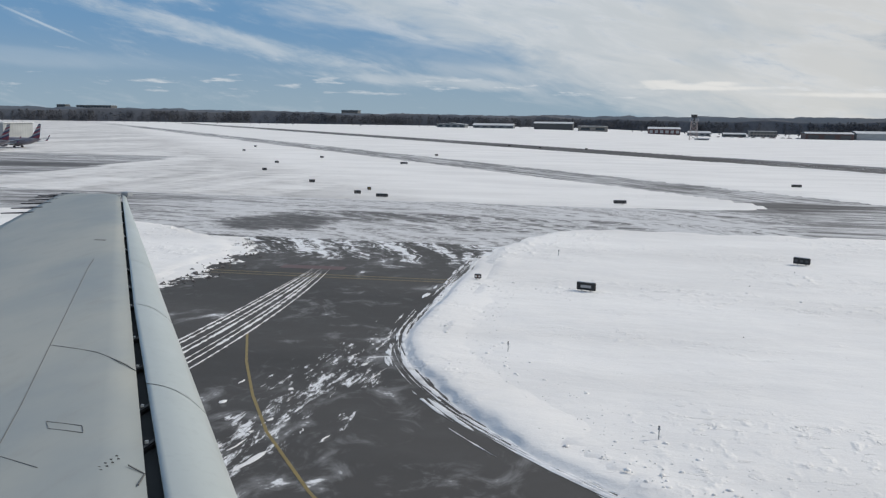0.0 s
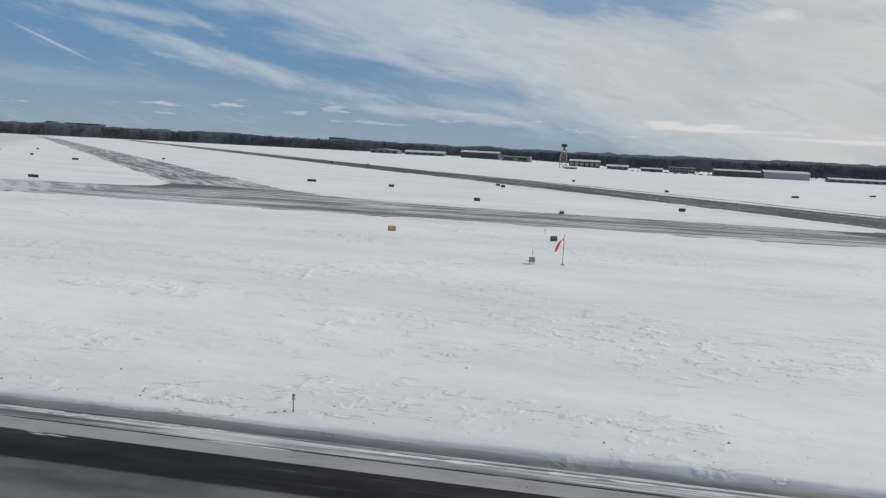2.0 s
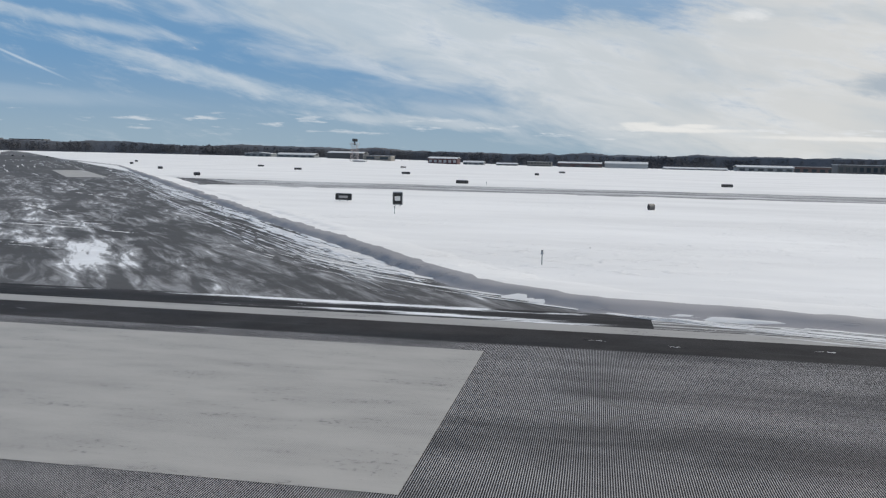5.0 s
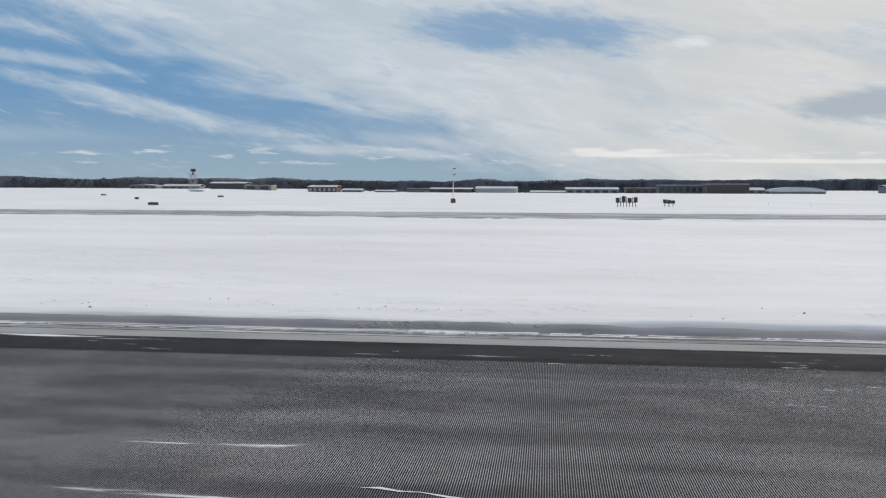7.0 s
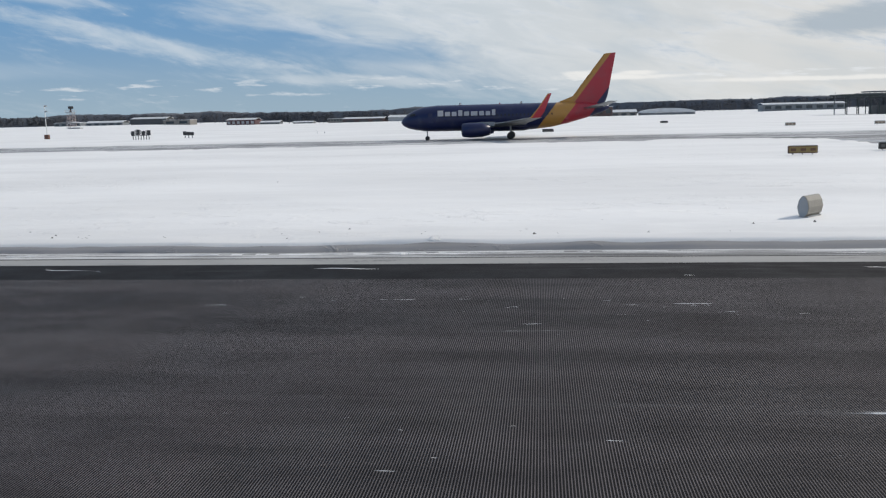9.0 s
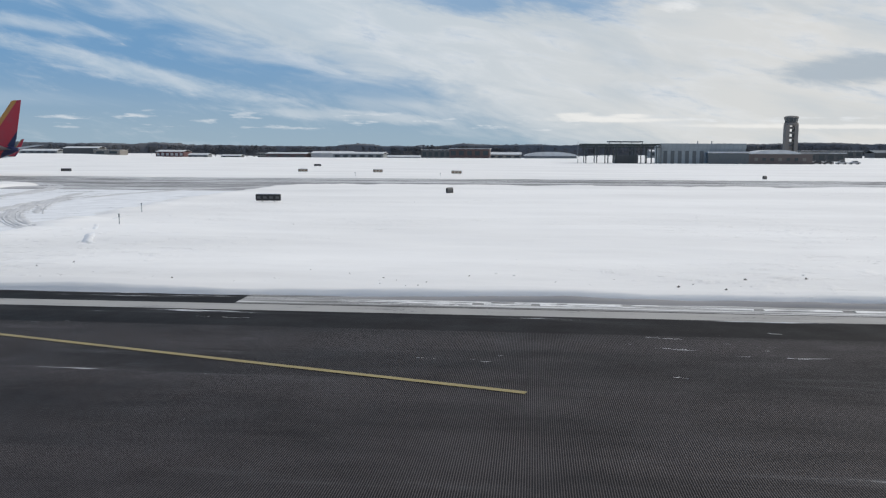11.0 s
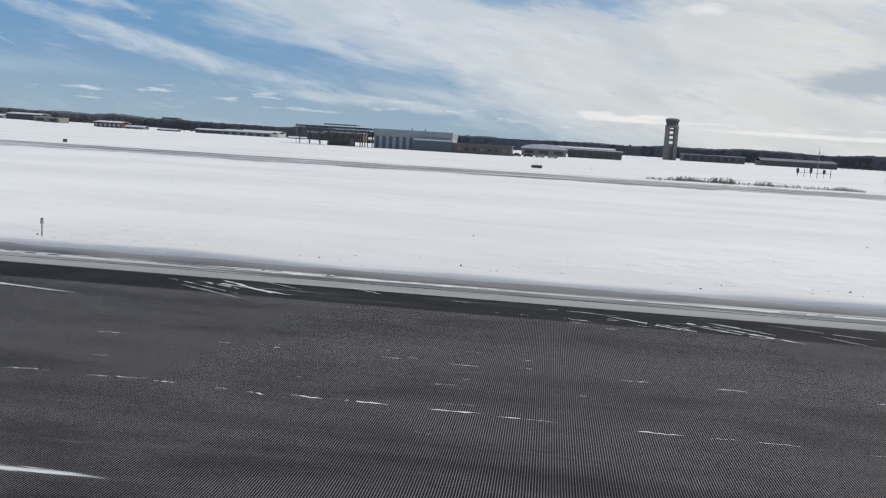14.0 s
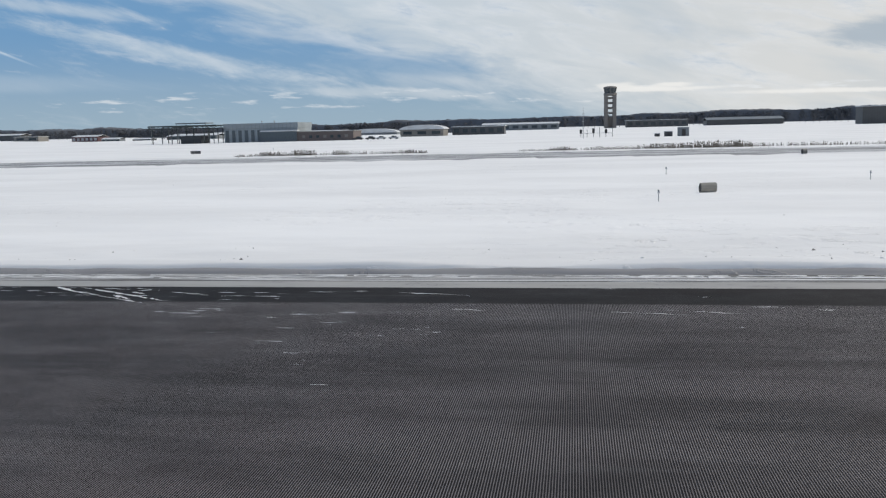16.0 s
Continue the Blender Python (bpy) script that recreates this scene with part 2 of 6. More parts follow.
    lumps = noise_node(nt, stretch(nt, co, 1.5, 1.2, 1.5, 0, (6, 2, 0)), 1.0, 3, 0.5)
    h = math_node(nt, "ADD", h, math_node(nt, "MULTIPLY", crust, math_node(nt, "ADD", 0.45, math_node(nt, "MULTIPLY", smooth(nt, sep.outputs[0], 18.0, 50.0), 0.75))))
    h = math_node(nt, "ADD", h, math_node(nt, "MULTIPLY", math_node(nt, "MULTIPLY", smooth(nt, lumps, 0.50, 0.85), smooth(nt, f, 0.44, 0.66)), 1.1))
    h = math_node(nt, "MULTIPLY", h, worn)
    bump(nt, bsdf, h, 0.60, 0.16)
    return m


def pavement_material(name, base, snow_lo, snow_hi, sx, sy, edge=None, grooves=None, haze=0.35, warp=0.4, grow=None, bare=(), trail=None, swirls=0.0, lying=(0.82, 0.83, 0.85)):
    """Asphalt with blown and packed snow lying on it. sx, sy: how the drifts are drawn out along x and y.
    edge: (y0, y1) beyond which more snow lies; grooves: half width of the saw-cut band."""
    m, nt, bsdf = material(name, 0.7)
    bsdf.inputs["Specular IOR Level"].default_value = 0.10 if grooves else 0.25
    co = coords(nt)
    sep = nt.nodes.new("ShaderNodeSeparateXYZ")
    nt.links.new(co, sep.inputs[0])
    big = noise_node(nt, stretch(nt, co, 0.03, 0.07, 1), 1.0, 4)
    mid = noise_node(nt, co, 0.9, 5, 0.6)
    fine = noise_node(nt, co, 22.0, 4, 0.7)
    streak = noise_node(nt, stretch(nt, co, sx, sy, 1), 1.0, 7, 0.66, warp)
    wide = noise_node(nt, stretch(nt, co, sx * 0.28, sy * 0.35, 1, 0, (7, 2, 0)), 1.0, 4, 0.6, warp)
    dark, light = tuple(v * 0.78 for v in base), tuple(v * 1.35 for v in base)
    col = mix_rgb(nt, smooth(nt, big, 0.3, 0.7), dark, light)
    col = mix_rgb(nt, math_node(nt, "MULTIPLY", smooth(nt, mid, 0.45, 0.75), 0.5), col, tuple(v * 1.25 for v in base))
    col = mix_rgb(nt, math_node(nt, "MULTIPLY", fine, 0.35), col, tuple(v * 0.5 for v in base))
    height = math_node(nt, "MULTIPLY", fine, 0.25)
    if grooves:
        band = math_node(nt, "SUBTRACT", 1.0, smooth(nt, math_node(nt, "ABSOLUTE", sep.outputs[1]), grooves - 0.15, grooves))
        wave = math_node(nt, "SINE", math_node(nt, "MULTIPLY", sep.outputs[0], 2 * math.pi / 0.0255))
        cut = math_node(nt, "MULTIPLY", smooth(nt, wave, 0.15, 0.75), band)
        height = math_node(nt, "ADD", height, math_node(nt, "MULTIPLY", cut, -0.6))
        # the far end is damp and stained by rubber, the near end dry and salted
        damp = math_node(nt, "ADD", sep.outputs[0], math_node(nt, "MULTIPLY", big, 60.0))
        wet = mix_rgb(nt, smooth(nt, damp, 292.0, 375.0), (1.0, 1.0, 1.0), (0.34, 0.31, 0.315))
        wet = mix_rgb(nt, smooth(nt, damp, 440.0, 500.0), wet, (0.46, 0.43, 0.435))
        col = mix_rgb(nt, 1.0, col, wet, "MULTIPLY")
        # rubber and damp lie in long bands and blotches
        lane = noise_node(nt, stretch(nt, co, 0.035, 0.55, 1, 0, (3, 8, 0)), 1.0, 5, 0.6, 0.3)
        blot = noise_node(nt, stretch(nt, co, 0.42, 0.95, 1, 0, (6, 3, 0)), 1.0, 6, 0.62, 0.5)
        tone = math_node(nt, "ADD", math_node(nt, "MULTIPLY", lane, 0.6), math_node(nt, "MULTIPLY", blot, 0.4))
        col = mix_rgb(nt, smooth(nt, tone, 0.40, 0.62), mix_rgb(nt, 1.0, col, (0.62, 0.60, 0.62), "MULTIPLY"), mix_rgb(nt, 1.0, col, (1.45, 1.36, 1.30), "MULTIPLY"))
        # pale frost and salt lie in the saw cuts, unevenly
        filled = math_node(nt, "ADD", 0.42, math_node(nt, "MULTIPLY", smooth(nt, tone, 0.38, 0.60), 0.58))
        bare_run = math_node(nt, "MULTIPLY", smooth(nt, damp, 388.0, 408.0), math_node(nt, "SUBTRACT", 1.0, smooth(nt, damp, 452.0, 480.0)))
        filled = math_node(nt, "MULTIPLY", filled, math_node(nt, "SUBTRACT", 1.0, math_node(nt, "MULTIPLY", bare_run, 0.42)))
        frost = mix_rgb(nt, 1.0, (0.50, 0.485, 0.485), mix_rgb(nt, 0.02, wet, (1.0, 1.0, 1.0)), "MULTIPLY")
        col = mix_rgb(nt, math_node(nt, "MULTIPLY", cut, filled), col, frost)
    s = math_node(nt, "ADD", streak, math_node(nt, "MULTIPLY", math_node(nt, "SUBTRACT", wide, 0.5), 0.9))
    if edge:
        more = smooth(nt, math_node(nt, "ABSOLUTE", sep.outputs[1]), edge[0], edge[1])
        s = math_node(nt, "ADD", s, math_node(nt, "MULTIPLY", more, 0.13))
        dash = noise_node(nt, stretch(nt, co, 1.1, 11.0, 1, 0, (3, 5, 0)), 1.0, 5, 0.6, 0.2)
        patch = noise_node(nt, stretch(nt, co, 0.10, 0.35, 1, 0, (8, 1, 0)), 1.0, 3)
        near_rim = smooth(nt, math_node(nt, "ABSOLUTE", sep.outputs[1]), 10.5, 14.0)
        bits = math_node(nt, "MULTIPLY", smooth(nt, math_node(nt, "ADD", dash, math_node(nt, "MULTIPLY", near_rim, math_node(nt, "ADD", 0.03, math_node(nt, "MULTIPLY", smooth(nt, sep.outputs[0], 415.0, 450.0), 0.03)))), 0.645, 0.70), smooth(nt, patch, 0.46, 0.60))
        s = math_node(nt, "MAXIMUM", s, math_node(nt, "MULTIPLY", bits, 0.82))
    if grow:
        s = math_node(nt, "ADD", s, math_node(nt, "MULTIPLY", math_node(nt, "SUBTRACT", smooth(nt, sep.outputs[1], grow[0], grow[1]), 1.0), grow[2]))
    if swirls:
        # smears swept in arcs round the junction of connector and taxiway
        dx, dy = math_node(nt, "ADD", sep.outputs[0], 52.0), math_node(nt, "SUBTRACT", sep.outputs[1], 44.0)
        rad = math_node(nt, "SQRT", math_node(nt, "ADD", math_node(nt, "MULTIPLY", dx, dx), math_node(nt, "MULTIPLY", dy, dy)))
        ang = math_node(nt, "ARCTAN2", dy, dx)
        polar = nt.nodes.new("ShaderNodeCombineXYZ")
        nt.links.new(math_node(nt, "ADD", rad, math_node(nt, "MULTIPLY", wide, 5.0)), polar.inputs[0])
        nt.links.new(math_node(nt, "MULTIPLY", ang, 30.0), polar.inputs[1])
        swirl = noise_node(nt, stretch(nt, polar.outputs[0], 0.85, 0.085, 1, 0, (5, 2, 0)), 1.0, 10, 0.72, 0.8)
        crumbs = noise_node(nt, stretch(nt, co, 0.9, 1.3, 1, 20, (3, 9, 0)), 1.0, 6, 0.7, 0.5)
        swirl = math_node(nt, "ADD", math_node(nt, "MULTIPLY", swirl, 0.72), math_node(nt, "MULTIPLY", crumbs, 0.28))
        where = math_node(nt, "MULTIPLY", smooth(nt, math_node(nt, "ADD", sep.outputs[1], math_node(nt, "MULTIPLY", wide, 8.0)), 57.0, 63.0), math_node(nt, "SUBTRACT", 1.0, smooth(nt, math_node(nt, "ABSOLUTE", math_node(nt, "ADD", sep.outputs[0], 16.0)), 22.0, 60.0)))
        s = math_node(nt, "MAXIMUM", s, math_node(nt, "MULTIPLY", smooth(nt, swirl, 0.37, 0.56), math_node(nt, "MULTIPLY", where, swirls)))
    for cx, cy, rx, ry, less in bare:
        u = math_node(nt, "DIVIDE", math_node(nt, "SUBTRACT", sep.outputs[0], cx), rx)
        w = math_node(nt, "DIVIDE", math_node(nt, "SUBTRACT", sep.outputs[1], cy), ry)
        r = math_node(nt, "ADD", math_node(nt, "MULTIPLY", u, u), math_node(nt, "MULTIPLY", w, w))
        r = math_node(nt, "ADD", r, math_node(nt, "MULTIPLY", math_node(nt, "SUBTRACT", mid, 0.5), 0.9))
        inside = math_node(nt, "SUBTRACT", 1.0, smooth(nt, r, 0.25, 1.1))
        s = math_node(nt, "SUBTRACT", s, math_node(nt, "MULTIPLY", inside, less))
    if trail:
        # scraps of packed snow left beside a wheel path: x at y, lean, half width, last y
        tx, ty, lean, half, last = trail
        side = math_node(nt, "SUBTRACT", sep.outputs[0], math_node(nt, "ADD", math_node(nt, "MULTIPLY", math_node(nt, "SUBTRACT", sep.outputs[1], ty), lean), tx))
        loose = noise_node(nt, stretch(nt, co, 0.35, 0.22, 1, 0, (2, 6, 0)), 1.0, 4, 0.6)
        side = math_node(nt, "ADD", math_node(nt, "ABSOLUTE", side), math_node(nt, "MULTIPLY", math_node(nt, "SUBTRACT", loose, 0.5), half * 2.6))
        zone = math_node(nt, "MULTIPLY", math_node(nt, "SUBTRACT", 1.0, smooth(nt, side, half * 0.25, half)), math_node(nt, "SUBTRACT", 1.0, smooth(nt, sep.outputs[1], last - 9.0, last)))
        scrap = noise_node(nt, stretch(nt, co, 2.4, 0.55, 1, 14, (1, 4, 0)), 1.0, 10, 0.80, 0.15)
        scrap = smooth(nt, math_node(nt, "ADD", scrap, math_node(nt, "MULTIPLY", zone, 0.215)), 0.60, 0.80)
        s = math_node(nt, "MAXIMUM", s, math_node(nt, "MULTIPLY", scrap, math_node(nt, "ADD", 0.60, math_node(nt, "MULTIPLY", zone, 0.22))))
    lie = smooth(nt, s, snow_lo, snow_hi)
    thin = math_node(nt, "MULTIPLY", smooth(nt, s, snow_lo - 0.16, snow_hi), haze)
    cover = math_node(nt, "MAXIMUM", lie, thin)
    col = mix_rgb(nt, cover, col, mix_rgb(nt, smooth(nt, mid, 0.3, 0.7), lying, tuple(v * 0.86 for v in lying)))
    nt.links.new(col, bsdf.inputs["Base Color"])
    nt.links.new(math_node(nt, "ADD", 0.48 if grooves else 0.55, math_node(nt, "MULTIPLY", mid, 0.35)), bsdf.inputs["Roughness"])
    bump(nt, bsdf, math_node(nt, "ADD", height, math_node(nt, "MULTIPLY", cover, 0.6)), 0.45, 0.03)
    return m


SNOW = snow_material("snow", swept=True)
BERM = snow_material("ploughed_snow", (0.80, 0.81, 0.83), 0.5)
RUNWAY = pavement_material("runway_asphalt", (0.023, 0.0215, 0.022), 0.75, 0.83, 0.22, 2.4, (14.7, 17.05), 14.9, 0.04)
CROSS = pavement_material("cross_runway_asphalt", (0.074, 0.071, 0.071), 0.60, 0.82, 0.24, 1.35, None, None, 0.46, 1.6, None,
                          ((58.0, -2.5, 9.0, 3.4, -0.06), (74.0, -1.5, 11.0, 3.6, -0.12), (86.5, 0.0, 5.5, 1.6, -0.20), (62.0, -9.5, 5.0, 1.2, -0.16), (30.0, -8.0, 9.0, 2.0, -0.12), (92.0, -9.0, 8.0, 6.0, 0.10), (-60.0, 0.0, 70.0, 16.0, 0.10), (-220.0, 0.0, 110.0, 17.0, 0.14)))
TAXI = pavement_material("taxiway_asphalt", (0.095, 0.092, 0.092), 0.37, 0.64, 0.10, 0.95, None, None, 0.45, 1.6, None,
                         ((-31.0, 76.5, 6.5, 7.0, 0.30), (-24.0, 84.0, 12.0, 5.0, 0.16), (12.0, 104.0, 14.0, 5.0, 0.16), (20.0, 110.0, 13.0, 4.0, 0.22), (-112.0, 150.0, 22.0, 9.0, 0.25)), None, 0.74, (0.66, 0.66, 0.67))
APRON = pavement_material("connector_asphalt", (0.072, 0.069, 0.067), 0.66, 0.78, 0.55, 0.40, None, None, 0.22, 1.4, None, ((-30.0, 74.0, 6.5, 8.0, 0.35),), (-11.0, 21.5, 0.09, 3.0, 44.0), 0.80)
EXIT = pavement_material("snowy_exit", (0.035, 0.034, 0.035), 0.22, 0.40, 0.34, 2.0, None, None, 0.55, 0.8, (18.0, 22.5, 0.42))
SHOULDER = pavement_material("snowy_shoulder", (0.085, 0.082, 0.080), 0.44, 0.64, 0.22, 7.5, None, None, 0.5, 0.3, lying=(0.66, 0.655, 0.65))


def paint_material(name, color, worn, grooved=False):
    m, nt, bsdf = material(name, 0.55)
    co = coords(nt)
    a, b = noise_node(nt, stretch(nt, co, 0.6, 2.0, 1), 1.0, 5), noise_node(nt, co, 14.0, 4, 0.7)
    col = mix_rgb(nt, smooth(nt, a, 0.35, 0.75), color, tuple(v * 0.82 for v in color))
    gone = smooth(nt, math_node(nt, "ADD", math_node(nt, "MULTIPLY", a, 0.5), math_node(nt, "MULTIPLY", b, 0.6)), 0.62, 0.72)
    col = mix_rgb(nt, math_node(nt, "MULTIPLY", gone, worn), col, (0.10, 0.10, 0.10))
    if grooved:
        sep = nt.nodes.new("ShaderNodeSeparateXYZ")
        nt.links.new(co, sep.inputs[0])
        wave = math_node(nt, "SINE", math_node(nt, "MULTIPLY", sep.outputs[0], 2 * math.pi / 0.0255))
        patchy = noise_node(nt, stretch(nt, co, 0.5, 0.8, 1, 0, (2, 4, 0)), 1.0, 4)
        cut = math_node(nt, "MULTIPLY", smooth(nt, wave, 0.0, 0.8), math_node(nt, "MULTIPLY", smooth(nt, patchy, 0.35, 0.65), 0.42))
        col = mix_rgb(nt, cut, col, (0.13, 0.125, 0.12))
    nt.links.new(col, bsdf.inputs["Base Color"])
    bump(nt, bsdf, b, 0.3, 0.01)
    return m


WHITE_PAINT = paint_material("white_marking_paint", (0.40, 0.378, 0.348), 0.6, True)
EDGE_PAINT = paint_material("worn_edge_paint", (0.35, 0.335, 0.315), 0.85)
DULL_YELLOW = paint_material("faded_yellow_paint", (0.24, 0.18, 0.06), 0.9)
YELLOW_PAINT = paint_material("yellow_marking_paint", (0.30, 0.235, 0.09), 0.9)
GREY_METAL = plain("galvanised_metal", (0.33, 0.34, 0.35), 0.45, 0.6)
DARK = plain("dark_sign_metal", (0.030, 0.030, 0.032), 0.5)
BLACK = plain("black_panel", (0.015, 0.015, 0.016), 0.45)
YELLOW = plain("yellow_panel", (0.24, 0.175, 0.06), 0.5)
RED = plain("red_panel", (0.35, 0.035, 0.03), 0.5)
WHITE = plain("white_metal", (0.72, 0.72, 0.70), 0.45)
ORANGE = plain("orange_cloth", (0.75, 0.09, 0.03), 0.8)
BROWN = plain("brown_rust", (0.13, 0.07, 0.05), 0.8)
DIM = plain("dim_lettering", (0.10, 0.10, 0.10), 0.5)
LAMP = plain("lamp_glass", (0.30, 0.32, 0.34), 0.15)


# ------------------------------------------------------------------ mesh helpers
def mesh_of(name, bm, mat, flat=True):
    me = bpy.data.meshes.new(name)
    bm.to_mesh(me)
    bm.free()
    if mat:
        me.materials.append(mat)
    if not flat:
        me.polygons.foreach_set("use_smooth", [True] * len(me.polygons))
    return me


def part(name, bm, mat, parent, label="", flat=True):
    """Links a bmesh as one mesh object under a thing or a part."""
    ob = new(name, mesh_of(name, bm, mat, flat))
    ob.parent = parent
    if label:
        ob["label"] = label
    return ob


def thing(name, label, category, group="", kind="", m=None):
    ob = new(name)
    ob.empty_display_size = 0.2
    if m is not None:
        ob.matrix_world = m
    return tagged(ob, label, category, group, kind)


def add_box(bm, x0, x1, y0, y1, z0, z1, bevel=0.0):
    r = bmesh.ops.create_cube(bm, size=1.0)
    for v in r["verts"]:
        v.co = Vector(((x0 + x1) / 2 + v.co.x * (x1 - x0), (y0 + y1) / 2 + v.co.y * (y1 - y0), (z0 + z1) / 2 + v.co.z * (z1 - z0)))
    if bevel:
        edges = {e for v in r["verts"] for e in v.link_edges}
        bmesh.ops.bevel(bm, geom=list(edges), offset=bevel, segments=2, affect="EDGES")
    return bm


def box(x0, x1, y0, y1, z0, z1, bevel=0.0):
    return add_box(bmesh.new(), x0, x1, y0, y1, z0, z1, bevel)


def add_rod(bm, a, b, r, r2=None, n=8):
    a, b = Vector(a), Vector(b)
    d = b - a
    m = Matrix.Translation((a + b) / 2) @ d.to_track_quat("Z", "Y").to_matrix().to_4x4()
    bmesh.ops.create_cone(bm, cap_ends=True, segments=n, radius1=r, radius2=r if r2 is None else r2, depth=d.length, matrix=m)
    return bm


def rod(a, b, r, r2=None, n=8):
    return add_rod(bmesh.new(), a, b, r, r2, n)


def loft(rings, closed=True, caps=True):
    """A skin over rings of equally many points."""
    bm = bmesh.new()
    vs = [[bm.verts.new(p) for p in ring] for ring in rings]
    n = len(rings[0])
    for a, b in zip(vs, vs[1:]):
        for k in range(n if closed else n - 1):
            j = (k + 1) % n
            try:
                bm.faces.new((a[k], a[j], b[j], b[k]))
            except ValueError:
                pass
    if caps and closed:
        for ring in (vs[0][::-1], vs[-1]):
            try:
                bm.faces.new(ring)
            except ValueError:
                pass
    bmesh.ops.recalc_face_normals(bm, faces=bm.faces)
    return bm


def extrude_profile(pts, y0, y1):
    """Closed outline in x, z drawn out from y0 to y1."""
    return loft([[(x, y0, z) for x, z in pts], [(x, y1, z) for x, z in pts]])


def raw(name, verts, faces, mat, smooth_faces=False):
    me = bpy.data.meshes.new(name)
    me.from_pydata(verts, [], faces)
    me.materials.append(mat)
    if smooth_faces:
        me.polygons.foreach_set("use_smooth", [True] * len(me.polygons))
    me.update()
    return me


# ------------------------------------------------------------------ plan of the airfield
EDGE_Y = 18.05                      # half width of the runway
CROSS_N, CROSS_A, CROSS_B = (0.803, 0.596), 143.0, 175.0   # crossing runway, between two parallel lines
TAXI_A, TAXI_B = 79.0, 101.0        # parallel taxiway
DIAG_N, DIAG_A, DIAG_B = (0.792, 0.610), 81.5, 96.0        # far taxiway that joins it


def smin(a, b, k):
    h = np.clip(0.5 + 0.5 * (b - a) / k, 0, 1)
    return b * (1 - h) + a * h - k * h * (1 - h)


def pavement_distance(x, y):
    """Metres to the edge of what is cleared; below zero inside."""
    run = np.abs(y) - EDGE_Y
    n = CROSS_N[0] * x + CROSS_N[1] * y
    left_edge = CROSS_A + 0.09 * np.clip(y - 24, 0, 110)
    right_edge = 173.0 - 0.078 * np.clip(110 - y, 0, 110)
    cross = np.maximum(np.maximum(left_edge - n, n - right_edge), -19.0 - y)
    taxi = np.maximum(TAXI_A - y, y - TAXI_B)
    n = DIAG_N[0] * x + DIAG_N[1] * y
    diag = np.maximum(np.maximum(DIAG_A - n, n - DIAG_B), 95.0 - y)
    low = np.maximum(40 - y, 0) ** 2 * 0.031
    conn = np.maximum(np.maximum(x + 9.2 - low - 0.012 * np.maximum(y - 58, 0) ** 2, -26.6 - low - 0.06 * np.maximum(y - 56, 0) ** 2 - x), np.maximum(-y, y - 90))
    leave = np.maximum(np.abs(x - 376.6) - 11.0 - 0.10 * np.maximum(55 - y, 0), np.maximum(-y, y - 90))
    left_apron = np.maximum(np.maximum(118 - y, y - 190), x + 92 + 0.10 * (y - 118)) 
    d = smin(run, conn, 1.0)
    d = smin(d, np.maximum(leave, -y), 6.0)
    d = smin(d, smin(taxi, conn, 4.0), 1.0)
    d = np.minimum(d, smin(taxi, diag, 16.0))
    d = np.minimum(d, smin(taxi, leave, 8.0))
    d = smin(d, cross, 5.0)
    return np.minimum(d, left_apron)


def step(x, lo, hi):
    u = np.clip((x - lo) / (hi - lo), 0, 1)
    return u * u * (3 - 2 * u)


def value_noise(x, y, seed):
    """Smooth lattice noise from 0 to 1, for arrays."""
    xi, yi = np.floor(x).astype(np.int64), np.floor(y).astype(np.int64)
    u, v = x - xi, y - yi
    u, v = u * u * (3 - 2 * u), v * v * (3 - 2 * v)

    def h(a, b):
        n = (a * 374761393 + b * 668265263 + seed * 1442695041) & 0x7FFFFFFF
        n = ((n ^ (n >> 13)) * 1274126177) & 0x7FFFFFFF
        return ((n ^ (n >> 16)) & 0xFFFF) / 65535.0
    return (h(xi, yi) * (1 - u) + h(xi + 1, yi) * u) * (1 - v) + (h(xi, yi + 1) * (1 - u) + h(xi + 1, yi + 1) * u) * v


def land(x, y):
    """The lie of the open snow, without drifts: it falls away far behind the crossing runway."""
    dip = -4.0 * step(y, 430, 700) * step(x, -80, 120) * (1 - step(x, 380, 520))
    return dip


